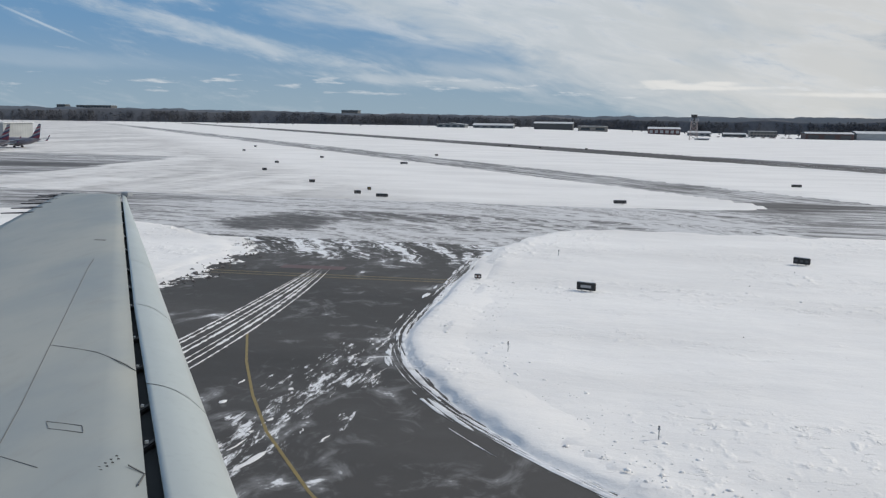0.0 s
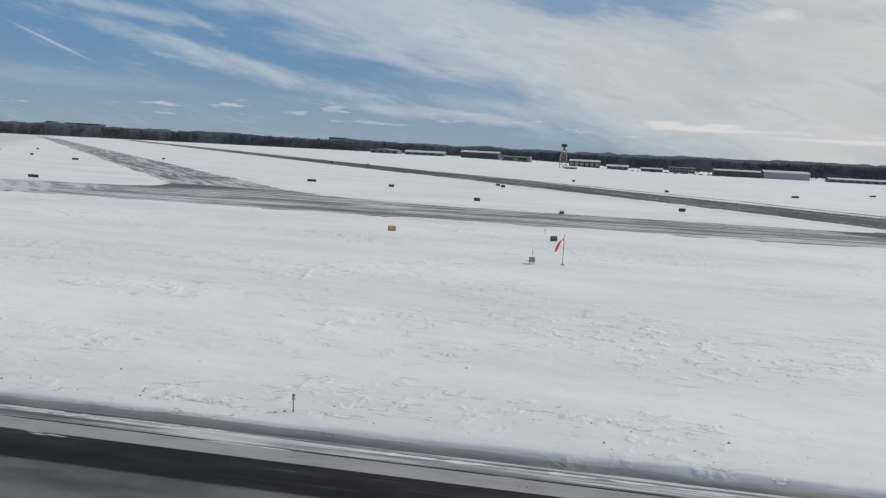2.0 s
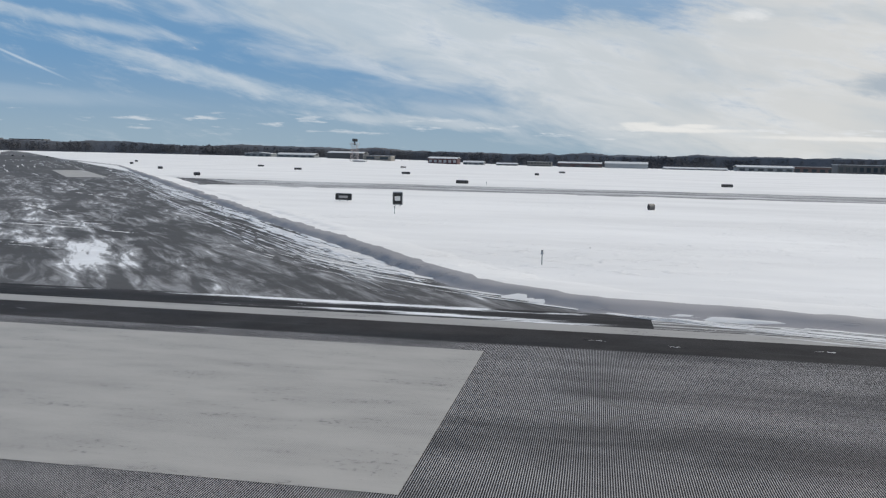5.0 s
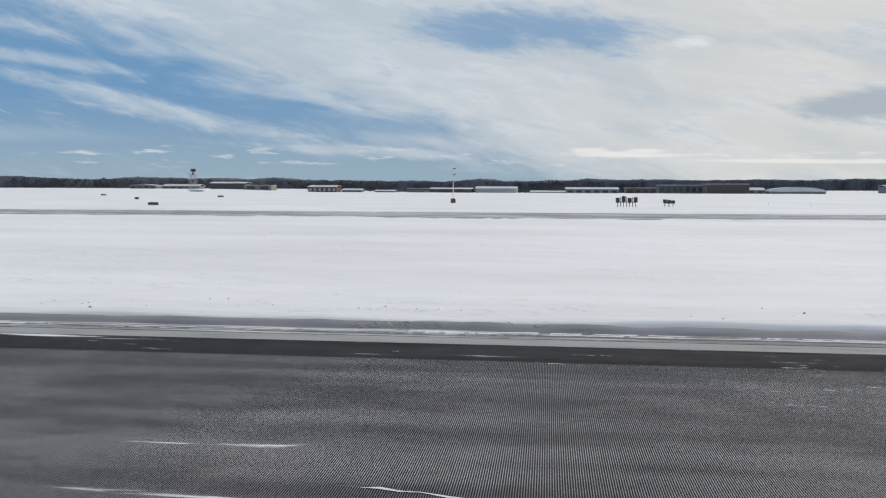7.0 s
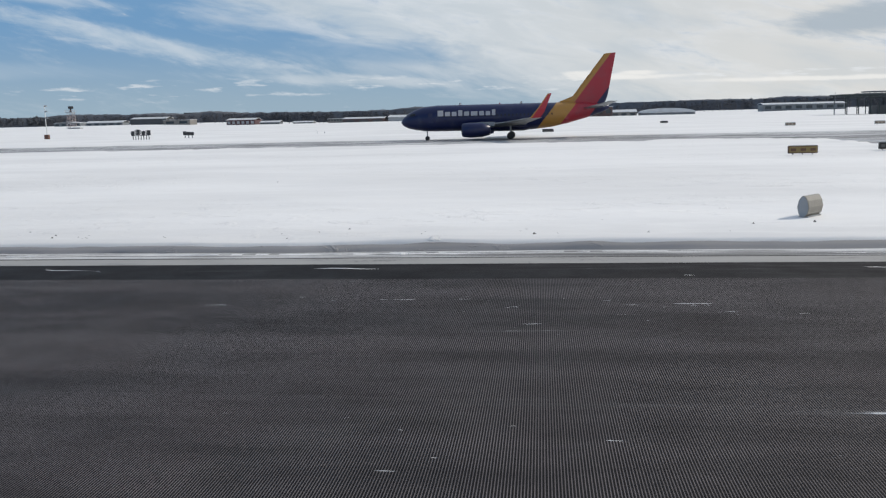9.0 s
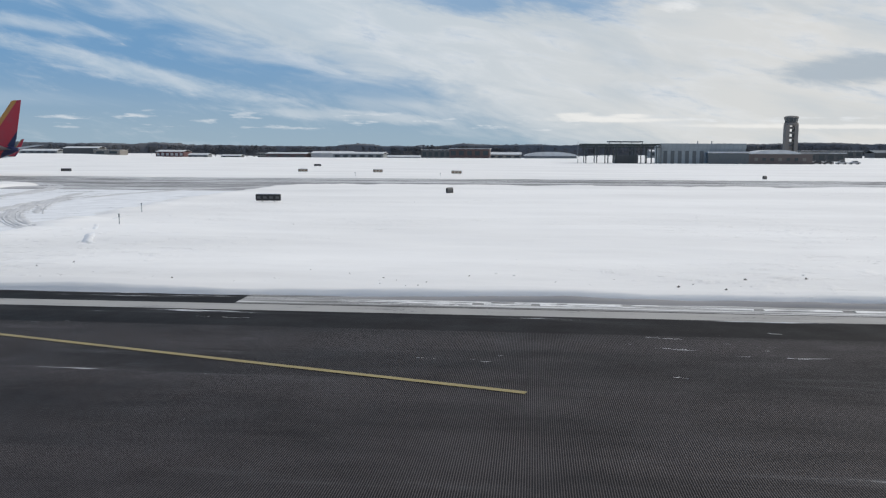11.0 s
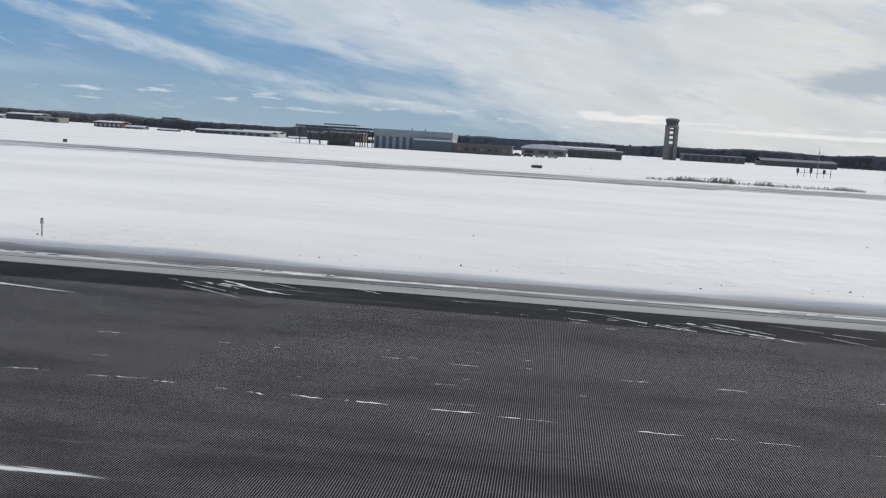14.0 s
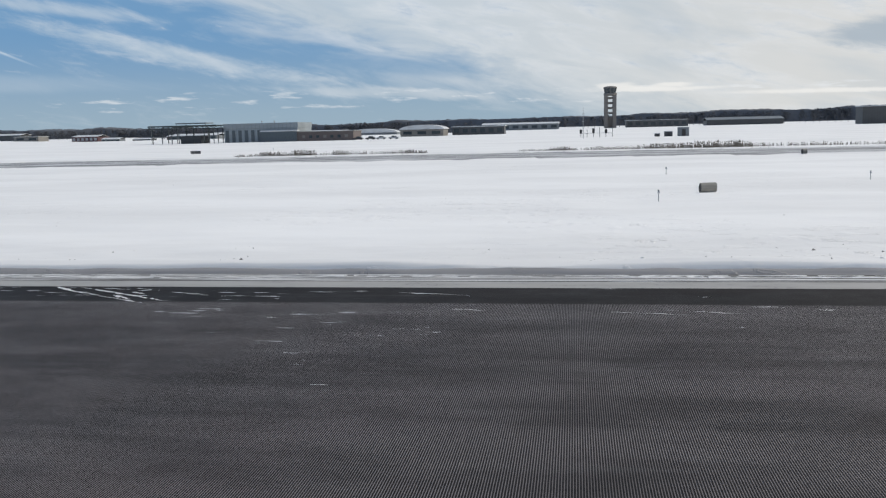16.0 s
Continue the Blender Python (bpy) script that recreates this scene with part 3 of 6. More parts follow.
def snow_height(x, y):
    d = pavement_distance(x, y)
    loose = 0.16 + 0.84 * step(np.abs(y), 19.5, 24)
    far_side = np.abs(CROSS_N[0] * x + CROSS_N[1] * y - 173.0 + 0.078 * np.clip(110 - y, 0, 110))
    near_side = np.abs(CROSS_N[0] * x + CROSS_N[1] * y - CROSS_A - 0.09 * np.clip(y - 24, 0, 110))
    mouth = np.abs(np.abs(x - 376.6) - 11.0 - 0.10 * np.maximum(55 - y, 0))
    bend = np.abs(x + 9.2 - np.maximum(40 - y, 0) ** 2 * 0.031)
    cut = np.maximum((1 - step(np.minimum(far_side, near_side), 3.0, 7.0)) * step(y, 19.5, 21.5), (1 - step(bend, 3.0, 6.0)) * step(y, 21.5, 23.5) * (1 - step(y, 57, 63)) * (x > -12))
    loose = loose * (1 - 0.88 * cut)
    ragged = d - 0.9 * cut + loose * (0.9 * (value_noise(x * 0.35, y * 0.9, 3) - 0.5) + 0.45 * (value_noise(x * 1.3, y * 2.6, 4) - 0.5))
    near = 1 - step(y, 60, 140)
    drift = 0.05 * (value_noise(x * 0.05, y * 0.13, 5) - 0.3) + 0.05 * (value_noise(x * 0.22, y * 0.5, 6) - 0.5) * near
    crust = 0.045 * (value_noise(x * 0.8, y * 1.7, 7) - 0.5) * near + 0.10 * np.maximum(value_noise(x * 0.45, y * 1.2, 8) - 0.78, 0) * near
    bank = 0.11 * np.exp(-((ragged - 0.5) / 0.6) ** 2) * (0.3 + value_noise(x * 0.3, y * 0.3, 9)) * near
    tall = 0.03 * step(x, 188, 197) * (1 - step(x, 222, 262)) * (1 - step(y, 20, 32))
    top = (0.11 + drift + crust + bank + tall) * (1 - 0.82 * (1 - step(mouth, 1.0, 8.0)) * (1 - step(y, 30, 36)))
    top = top * (1 - 0.62 * step(x, 184, 190) * (1 - step(x, 238, 250)) * (1 - step(y, 20, 25)))
    z = np.where(ragged > 0, np.minimum(top, -0.02 + 1.3 * np.maximum(ragged, 0)), -0.06)
    return z + land(x, y)


def spread(*runs):
    out = []
    for a, b, n in runs:
        out += list(np.linspace(a, b, n, endpoint=False))
    return np.array(out + [runs[-1][1]])


gx = spread((-4900, -700, 12), (-700, -60, 200), (-60, 620, 970), (620, 1200, 60), (1200, 4900, 12))
gy = spread((-4900, -200, 6), (-200, -19, 8), (-19, -17, 6), (-17, 17.7, 4), (17.7, 18.7, 14), (18.7, 21, 10), (21, 45, 60), (45, 78, 44), (78, 106, 40), (106, 260, 90), (260, 620, 130), (620, 900, 14), (900, 1600, 8), (1600, 4900, 5))
GX, GY = np.meshgrid(gx, gy)
GZ = snow_height(GX, GY)
cols, rws = len(gx), len(gy)
idx = np.arange(cols * rws).reshape(rws, cols)
quads = np.stack([idx[:-1, :-1], idx[:-1, 1:], idx[1:, 1:], idx[1:, :-1]], -1).reshape(-1, 4)
ground = new("ground", raw("ground", np.stack([GX, GY, GZ], -1).reshape(-1, 3).tolist(), quads.tolist(), SNOW, True))
tagged(ground, "wide white snow field with drifts and wind crust", "snow field", kind="structure")


def sheet(name, label, x0, x1, y0, y1, z, mat, m=None, nx=1, category="pavement"):
    xs = np.linspace(x0, x1, nx + 1)
    verts = [(x, y, 0.0) for y in (y0, y1) for x in xs]
    faces = [(k, k + 1, nx + 2 + k, nx + 1 + k) for k in range(nx)]
    ob = new(name, raw(name, verts, faces, mat))
    ob.matrix_world = (m or Matrix()) @ pose(0, 0, z)
    return tagged(ob, label, category, kind="structure")


sheet("runway", "dark grooved asphalt runway with thin blown snow", -400, 1000, -19.5, 18.4, 0.012, RUNWAY, nx=20, category="runway")
for x0, x1 in ((-400, -32), (3, 164), (196, 357), (404, 1000)):
    sheet("shoulder", "narrow runway shoulder under thin streaked snow", x0, x1, 17.05, 18.6, 0.0165, SHOULDER, nx=6, category="shoulder")
cross_turn = math.degrees(math.atan2(-CROSS_N[0], CROSS_N[1]))
cross_mid = Vector((CROSS_N[0], CROSS_N[1], 0)) * (CROSS_A + CROSS_B) / 2
sheet("cross_runway", "dark crossing runway streaked with packed snow", -1050, 420, -19, 19, 0.008, CROSS,
      Matrix.Translation(cross_mid) @ pose(0, 0, 0, 0, 0, cross_turn), 20, "runway")
sheet("taxiway", "grey taxiway under streaks of ploughed snow", -400, 1000, TAXI_A - 12, TAXI_B + 14, 0.004, TAXI, nx=20, category="taxiway")
diag_turn = math.degrees(math.atan2(-DIAG_N[0], DIAG_N[1]))
sheet("far_taxiway", "grey far taxiway streaked with snow", -900, -8, -12, 20, 0.002, TAXI,
      Matrix.Translation(Vector((DIAG_N[0], DIAG_N[1], 0)) * 88.7) @ pose(0, 0, 0, 0, 0, diag_turn), 8, "taxiway")
sheet("connector", "dark taxiway connector with swirled snow patches", -60, 30, 17.5, 80, 0.0, APRON, nx=4, category="taxiway")
sheet("exit_taxiway", "snow-covered runway exit with curved wheel tracks", 335, 425, 17.5, 80, 0.0, EXIT, nx=4, category="taxiway")
sheet("apron", "wet dark apron swept half clear of snow", -420, -60, 112, 200, 0.0, TAXI, nx=4, category="apron")


# ------------------------------------------------------------------ painted markings
def marking(name, label, pts_left, pts_right, z, mat, parent=None):
    verts = [(x, y, z) for x, y in pts_left] + [(x, y, z) for x, y in pts_right]
    n = len(pts_left)
    faces = [(k, k + 1, n + k + 1, n + k) for k in range(n - 1)]
    ob = new(name, raw(name, verts, faces, mat))
    return tagged(ob, label, "marking", kind="structure")


def ribbon(name, label, pts, width, z, mat):
    pts = [Vector(p) for p in pts]
    left, right = [], []
    for k, p in enumerate(pts):
        d = (pts[min(k + 1, len(pts) - 1)] - pts[max(k - 1, 0)]).normalized()
        nrm = Vector((-d.y, d.x)) * width / 2
        left.append(p + nrm), right.append(p - nrm)
    return marking(name, label, [tuple(p) for p in left], [tuple(p) for p in right], z, mat)


def arc(p0, p1, p2, n=16):
    """A quadratic curve through three control points."""
    a, b, c = Vector(p0), Vector(p1), Vector(p2)
    return [tuple(a * (1 - t) ** 2 + b * 2 * t * (1 - t) + c * t * t) for t in [k / n for k in range(n + 1)]]


for side in (1, -1):
    ribbon("runway_edge_line", "worn white runway edge line", [(x, side * 16.65) for x in range(-390, 991, 20)], 0.68, 0.017, EDGE_PAINT)
for x0, x1, y0, y1 in ((163.0, 193.05, 7.8, 14.2), (352.4, 367.6, 10.45, 11.85), (352.4, 367.6, 7.8, 9.2), (448.2, 463.6, 7.8, 9.4)):
    ribbon("runway_block_marking", "broad grey-white runway marking block", [(x0, (y0 + y1) / 2), ((x0 + x1) / 2, (y0 + y1) / 2), (x1, (y0 + y1) / 2)], y1 - y0, 0.017, WHITE_PAINT)
ribbon("lead_off_line", "thin yellow lead-off line", [(352, 2.2), (360, 5.0), (366, 8.0), (370, 10.4), (372, 11.95), (374.1, 14.25), (375.6, 16.7), (377.5, 20.2), (378.6, 22.8)], 0.105, 0.021, YELLOW_PAINT)
ribbon("lead_on_line", "thin yellow lead-on line", [(387.7, 6.5), (386.6, 10.8), (385.7, 14.2), (384.8, 17.4), (383.8, 21.5)], 0.14, 0.021, YELLOW_PAINT)
ribbon("lead_off_line", "thin pale lead-off line", [(410, 11.0), (398, 14.5), (389.5, 17.6), (385.0, 20.5)], 0.12, 0.0215, YELLOW_PAINT)
ribbon("connector_line", "faded yellow taxiway centre line", [(-5.0, 17.8), (-7.6, 20.8), (-10.4, 24.7), (-12.3, 28.0), (-14.3, 32.0), (-16.2, 36.4)], 0.11, 0.006, DULL_YELLOW)
ribbon("hold_line", "faded yellow holding line across the connector", [(-27, 50.4), (-18, 50.7), (-9, 51.0)], 0.12, 0.006, DULL_YELLOW)
ribbon("hold_line", "faded yellow holding line across the connector", [(-27, 51.2), (-18, 51.5), (-9, 51.8)], 0.12, 0.006, DULL_YELLOW)
ribbon("hold_marking", "faded red holding sign painted on asphalt", [(-21.4, 53.8), (-17.1, 54.0)], 1.2, 0.006, paint_material("faded_red_paint", (0.11, 0.06, 0.055), 0.9))
u, v = Vector((CROSS_N[1], -CROSS_N[0])), Vector(CROSS_N)
for off in (-9.6, 6.0):
    mid = v * (159 + off)
    ribbon("cross_runway_block", "broad grey-white runway marking block", [tuple(mid + u * s) for s in (-30.5, -12, 6.5)], 4.6, 0.0128, WHITE_PAINT)


# ------------------------------------------------------------------ snow tracks, clods, drifts
TRACKS = snow_material("packed_track_snow", (0.84, 0.83, 0.82), 0.2)


def snow_track(pts, width, rng, gaps=0.12):
    """A low broken ridge of snow left by a wheel."""
    pts = [Vector(p) for p in pts]
    verts, faces = [], []
    for k, p in enumerate(pts):
        d = (pts[min(k + 1, len(pts) - 1)] - pts[max(k - 1, 0)]).normalized()
        nrm = Vector((-d.y, d.x))
        end = min(k, len(pts) - 1 - k) / max(len(pts) * 0.25, 1)
        w = width * rng.uniform(0.15, 1.25) / 2 * min(1.0, 0.08 + end)
        h = min(0.004 + 0.10 * width, 0.012 + 0.03 * rng.random()) * min(1.0, 0.3 + end)
        for off, z in ((-w, 0.006), (-w * 0.35, h), (w * 0.4, h * 0.85), (w, 0.006)):
            q = p + nrm * (off + rng.uniform(-0.05, 0.05) * width)
            verts.append((q.x, q.y, z))
        if k:
            b = 4 * k
            if rng.random() > gaps:
                faces += [(b + j, b + 1 + j, b - 3 + j, b - 4 + j) for j in range(3)]
    return verts, faces


def joined_tracks(name, label, runs, mat, seed, z=0.0):
    rng = random.Random(seed)
    verts, faces = [], []
    for pts, width in runs:
        a, b = snow_track(pts, width, rng, 0.0 if len(pts) > 40 else 0.12)
        base = len(verts)
        verts += [(x, y, h + z) for x, y, h in a]
        faces += [tuple(base + i for i in f) for f in b]
    return tagged(new(name, raw(name, verts, faces, mat, True)), label, "snow", kind="stuff")


def line(a, b, n, sway=0.0, seed=0):
    rng = random.Random(seed)
    return [(a[0] + (b[0] - a[0]) * k / n + rng.uniform(-sway, sway), a[1] + (b[1] - a[1]) * k / n + rng.uniform(-sway, sway)) for k in range(n + 1)]


rng = random.Random(11)
runs = []
for k, off in enumerate((0.0, 0.32, 0.85, 1.2, 1.75, 2.1, 2.55)):
    runs.append((arc((-18.6 + off, 27.5), (-18.4 + off, 40), (-19.1 + off * 0.45, 53.5 - 0.5 * (k % 3)), 90), 0.13 + 0.07 * (k % 2)))
for k in range(26):
    t = rng.random()
    x, y = -11.2 + 2.2 * t + rng.gauss(0, 1.5), 21.5 + 19 * t + rng.gauss(0, 1.2)
    if x > -9.6 + 0.031 * max(40 - y, 0) ** 2:
        continue
    a = rng.uniform(1.35, 1.75)
    l = 0.3 + 1.6 * rng.random() ** 2
    runs.append((line((x, y), (x + l * math.cos(a), y + l * math.sin(a)), 5, 0.05, k), rng.uniform(0.04, 0.24)))
joined_tracks("connector_snow_tracks", "white wheel tracks and scraps of packed snow on asphalt", runs, TRACKS, 5)

runs = []
for k in range(85):
    s, off = rng.uniform(-175, -5), rng.uniform(-15, 15)
    p = v * (159 + off) + u * s
    q = p + u * rng.uniform(4, 26) + v * rng.uniform(-0.8, 0.8)
    if q.y < 20:
        continue
    runs.append((line(p, q, 26, 0.09, k), rng.uniform(0.05, 0.30)))
joined_tracks("cross_runway_snow_streaks", "long white streaks of packed snow along the crossing runway", runs, TRACKS, 6, 0.004)

runs = []
for k in range(160):
    x = rng.uniform(120, 600)
    y = rng.choice((rng.gauss(15.3, 0.7), rng.gauss(15.3, 0.7), rng.uniform(8, 16)))
    if y > 16.8 or 160 < x < 200 and y < 14.6:
        continue
    l = 0.15 + 1.5 * rng.random() ** 2.5
    runs.append((line((x, y), (x + l, y - l * rng.uniform(0.0, 0.25)), 7, 0.035, k), rng.uniform(0.02, 0.06)))
for x0, y0, x1, y1, w in ((516, 12.4, 531, 11.6, 0.045), (452.5, 15.9, 454.5, 15.2, 0.10), (453.6, 16.0, 456.2, 15.1, 0.12), (480.5, 16.0, 483.0, 14.9, 0.10), (448.8, 15.8, 450.2, 14.9, 0.12), (486.5, 14.4, 490, 13.8, 0.10)):
    runs.append((line((x0, y0), (x1, y1), int(abs(x1 - x0) * 4), 0.016, int(x0)), w))
for cx, cy, n in ((455.3, 16.5, 9), (456.9, 16.4, 7), (462.0, 16.4, 8), (470.2, 15.7, 16), (468.2, 15.3, 6), (473.5, 15.6, 12), (484.0, 15.8, 10), (492.0, 15.9, 8), (500.5, 15.6, 10), (511.0, 15.8, 8), (529.0, 15.6, 9), (541.0, 15.7, 9), (295.0, 16.0, 6), (312.0, 15.9, 6), (131.0, 15.9, 5)):
    for k in range(n):
        px, py, l = cx + rng.gauss(0, 1.0), cy + rng.gauss(0, 0.3), rng.uniform(0.3, 1.8)
        runs.append((line((px, py), (px + l, py - l * rng.uniform(0.35, 0.75)), 12, 0.02, int(px * 9) + k), rng.uniform(0.03, 0.12)))
x = 464.0
while x < 516:
    l = rng.uniform(0.1, 0.7)
    y = 9.8 - 0.018 * (x - 464) + rng.uniform(-0.05, 0.05)
    runs.append((line((x, y), (x + l, y + rng.uniform(-0.05, 0.05)), 8, 0.016, int(x * 7)), rng.uniform(0.015, 0.05)))
    if rng.random() < 0.5:
        runs.append((line((x, y + 2.05), (x + l * 0.7, y + 2.05 + rng.uniform(-0.05, 0.05)), 6, 0.016, int(x * 5)), rng.uniform(0.015, 0.04)))
    x += l + rng.uniform(0.05, 0.9)
joined_tracks("runway_snow_scraps", "thin scraps of blown snow on the runway", runs, TRACKS, 7, 0.012)

def bundle(pts, n, wide, width, seed):
    """Side-by-side lines of one tyre track."""
    rng = random.Random(seed)
    out = []
    for k in range(n):
        off = (k / max(n - 1, 1) - 0.5) * wide + rng.uniform(-0.5, 0.5) * wide / n
        cut, end = rng.randint(0, len(pts) // 6), len(pts) - rng.randint(0, len(pts) // 8)
        out.append(([(x + off * 0.8 + rng.uniform(-0.02, 0.02), y + off * 0.5) for x, y in pts[cut:end]], width * rng.uniform(0.6, 1.8)))
    return out


runs, beds = [], []
for k, (pts, n, wide) in enumerate(((arc((358, 82), (372, 76), (374.6, 50), 30), 7, 1.5), (arc((373.8, 56), (376.0, 42), (375.2, 27.5), 44), 8, 1.1), (arc((375.6, 54), (377.4, 42), (376.9, 27.5), 44), 8, 1.1),
                                    (arc((393, 79), (379.5, 74), (380.4, 52), 30), 5, 1.0), (arc((380.4, 54), (381.5, 40), (393, 30), 30), 6, 1.0), (arc((379.0, 60), (380.0, 41), (390, 27), 30), 5, 1.0), (arc((376, 64), (380, 50), (386, 40), 24), 4, 0.8))):
    runs += bundle(pts, n, wide, 0.20, 90 + k)
    beds.append((pts, wide * 1.15))
joined_tracks("exit_wheel_tracks", "dark curved slush tracks on the snowy exit", runs, snow_material("slush", (0.60, 0.60, 0.61), 0.3), 8, 0.004)
joined_tracks("exit_track_beds", "broad grey tyre tracks pressed into the snowy exit", beds, snow_material("pressed_snow", (0.60, 0.60, 0.61), 0.4), 9, -0.004)


def snow_bank(name, label, pts, width, height, seed, mat=BERM, even=0.0):
    """A ploughed ridge with a broken crest."""
    rng = random.Random(seed)
    verts, faces = [], []
    pts = [Vector(p) for p in pts]
    run = 0.0

    def wave(f, ch):
        return float(value_noise(np.array([run * f]), np.array([ch * 3.0 + seed]), 17)[0])

    for k, p in enumerate(pts):
        if k:
            run += (p - pts[k - 1]).length
        d = (pts[min(k + 2, len(pts) - 1)] - pts[max(k - 2, 0)]).normalized()
        nrm = Vector((-d.y, d.x))
        h = height * (even + (1 - even) * (0.45 + 0.7 * wave(0.35, 1) + 0.35 * wave(1.6, 2))) * min(1.0, 0.02 + min(k, len(pts) - 1 - k) / 18)
        sway = (wave(0.3, 3) - 0.5) * 0.5 * width * (1 - even)
        for off, z in ((-0.5, -0.05), (-0.30, 0.45), (-0.10, 1.0), (0.10, 0.85), (0.30, 0.45), (0.5, -0.05)):
            q = p + nrm * (off * width * (0.8 + 0.4 * wave(0.8, off * 10)) + sway)
            verts.append((q.x, q.y, max(z * h * (0.8 + 0.4 * wave(1.2, 20 + off * 10)), -0.05)))
        if k:
            b = 6 * k
            faces += [(b + j, b + 1 + j, b - 5 + j, b - 6 + j) for j in range(5)]
    return tagged(new(name, raw(name, verts, faces, mat, True)), label, "snow bank", kind="stuff")


def dense(pts, gap):
    out = []
    for a, b in zip(pts, pts[1:]):
        a, b = Vector(a), Vector(b)
        n = max(1, int((b - a).length / gap))
        out += [tuple(a + (b - a) * k / n) for k in range(n)]
    return out + [tuple(pts[-1])]


# Dark face tone puts the cut's shade into the colour, along with dirt.
DIRT_SHADE_EDGE = snow_material("dirt_shade_snow_face", (0.36, 0.345, 0.35), 0.5)


def ploughed_face(name, label, pts, height, seed, mat=SNOW, dirty=0, shift=0.0):
    """The cut edge of the snow field: a steep face on the cleared side, a crest, a long back. dirty: face rows in the
    painted shade-and-dirt tone.
    """
    verts, faces = [], []
    pts = [Vector(p) for p in pts]
    run = 0.0
    prof = ((-0.40, -0.04), (-0.18, 0.05), (-0.05, 0.30), (0.08, 0.72), (0.24, 1.0), (0.6, 1.04), (1.2, 0.95), (2.0, 0.78), (3.0, 0.30))

    def wave(f, ch):
        return float(value_noise(np.array([run * f]), np.array([ch * 3.0 + seed]), 27)[0])

    for k, p in enumerate(pts):
        if k:
            run += (p - pts[k - 1]).length
        d = (pts[min(k + 3, len(pts) - 1)] - pts[max(k - 3, 0)]).normalized()
        nrm = Vector((-d.y, d.x))
        taper = min(1.0, 0.03 + min(k, len(pts) - 1 - k) / 36)
        h = height * (0.78 + 0.30 * wave(0.25, 1) + 0.16 * wave(1.7, 2)) * taper
        sway = (wave(0.35, 3) - 0.5) * 0.35 + (wave(1.9, 4) - 0.5) * 0.16 + shift
        for j, (off, z) in enumerate(prof):
            q = p + nrm * (off + sway + (wave(2.6, 10 + j) - 0.5) * 0.10)
            verts.append((q.x, q.y, z * h * (0.92 + 0.16 * wave(2.1, 30 + j)) if z > 0 else z))
        if k:
            n = len(prof)
            b = n * k
            faces += [(b + j, b + j + 1, b - n + j + 1, b - n + j) for j in range(n - 1)]
    me = raw(name, verts, faces, mat, True)
    me.materials.append(DIRT_SHADE_EDGE)
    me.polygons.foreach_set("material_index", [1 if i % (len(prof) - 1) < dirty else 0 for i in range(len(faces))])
    return tagged(new(name, me), label, "snow bank", kind="stuff")


bend_line = [(-9.2 + 0.031 * max(40 - y, 0) ** 2 + 0.35, y) for y in [62 - 0.4 * k for k in range(108)]]
ploughed_face("connector_snow_edge", "cut snow edge with a shaded face round the connector's bend", dense(bend_line, 0.22), 0.23, 4)


def rim_streaks(pts, count, near, spill, seed, lean=0.6, long=26):
    """Short broken lines of snow that follow an edge on its cleared side."""
    rng = random.Random(seed)
    rim, runs = [Vector(p) for p in pts], []
    for k in range(count):
        a = int((len(rim) - long - 4) * rng.random() ** lean)
        b = min(len(rim) - 1, a + rng.randint(4, long))
        off = -near * (0.6 + rng.random()) - spill * rng.random() ** 3
        line_pts = []
        for j in range(a, b):
            d = (rim[min(j + 1, len(rim) - 1)] - rim[max(j - 1, 0)]).normalized()
            line_pts.append(tuple(rim[j] + Vector((-d.y, d.x)) * (off + 0.012 * (j - a))))
        if len(line_pts) > 3:
            runs.append((line_pts, rng.uniform(0.10, 0.55) * (1.2 if off > -1.8 * near else 0.6)))
    return runs


runs = [(pts, w * 0.36) for pts, w in rim_streaks(dense(bend_line, 0.3), 110, 0.30, 0.5, 36, 1.0, 16) + rim_streaks(dense(bend_line, 0.3), 40, 0.75, 0.3, 37, 1.0, 9)]
joined_tracks("connector_snow_rim", "thin broken rim of grey ploughed snow round the bend", runs, BERM, 38, 0.004)
snow_bank("exit_snow_bank", "bright ploughed snow bank beside the runway exit", dense([(363.4, 27.0), (364.6, 31.3), (365.0, 40), (364.4, 52), (362.8, 66)], 0.3), 0.8, 0.13, 5, SNOW, 0.1)
snow_bank("exit_snow_bank", "ploughed snow ridge beside the runway exit", dense([(404, 18.6), (399, 21.5), (395, 28), (392.2, 34), (389.0, 48), (387.2, 58)], 0.3), 0.6, 0.10, 6)
ploughed_face("cross_runway_snow_edge", "cut snow edge along the near side of the crossing runway", dense([(20, 226), (88, 134), (113, 97), (138, 60.0), (152.6, 37.6), (158.3, 27.8), (160.3, 22.6), (158.5, 18.9)][::-1], 0.3), 0.30, 7)
ploughed_face("cross_runway_snow_edge", "cut snow edge with shade and dirt painted on its face along the crossing runway", dense([(20, 260), (97, 167), (134.6, 109.2), (174.3, 48.0), (186.6, 29.6), (191.8, 21.6), (195.0, 19.0), (199, 18.45), (205, 18.1), (214, 18.0), (238, 18.0)], 0.3), 0.20, 8, SNOW, 5, -0.45)
rng = random.Random(33)
rim = [Vector(p) for p in dense([(100, 162), (134.6, 109.2), (174.3, 48.0), (186.6, 29.6), (191.4, 21.6), (194.6, 18.6)], 0.5)]
runs = [(pts, w * 0.55) for pts, w in rim_streaks(rim, 360, 1.0, 2.6, 33, 0.6, 26)]
joined_tracks("cross_runway_snow_rim", "broken white rim of ploughed snow on the crossing runway", runs, BERM, 34, 0.014)


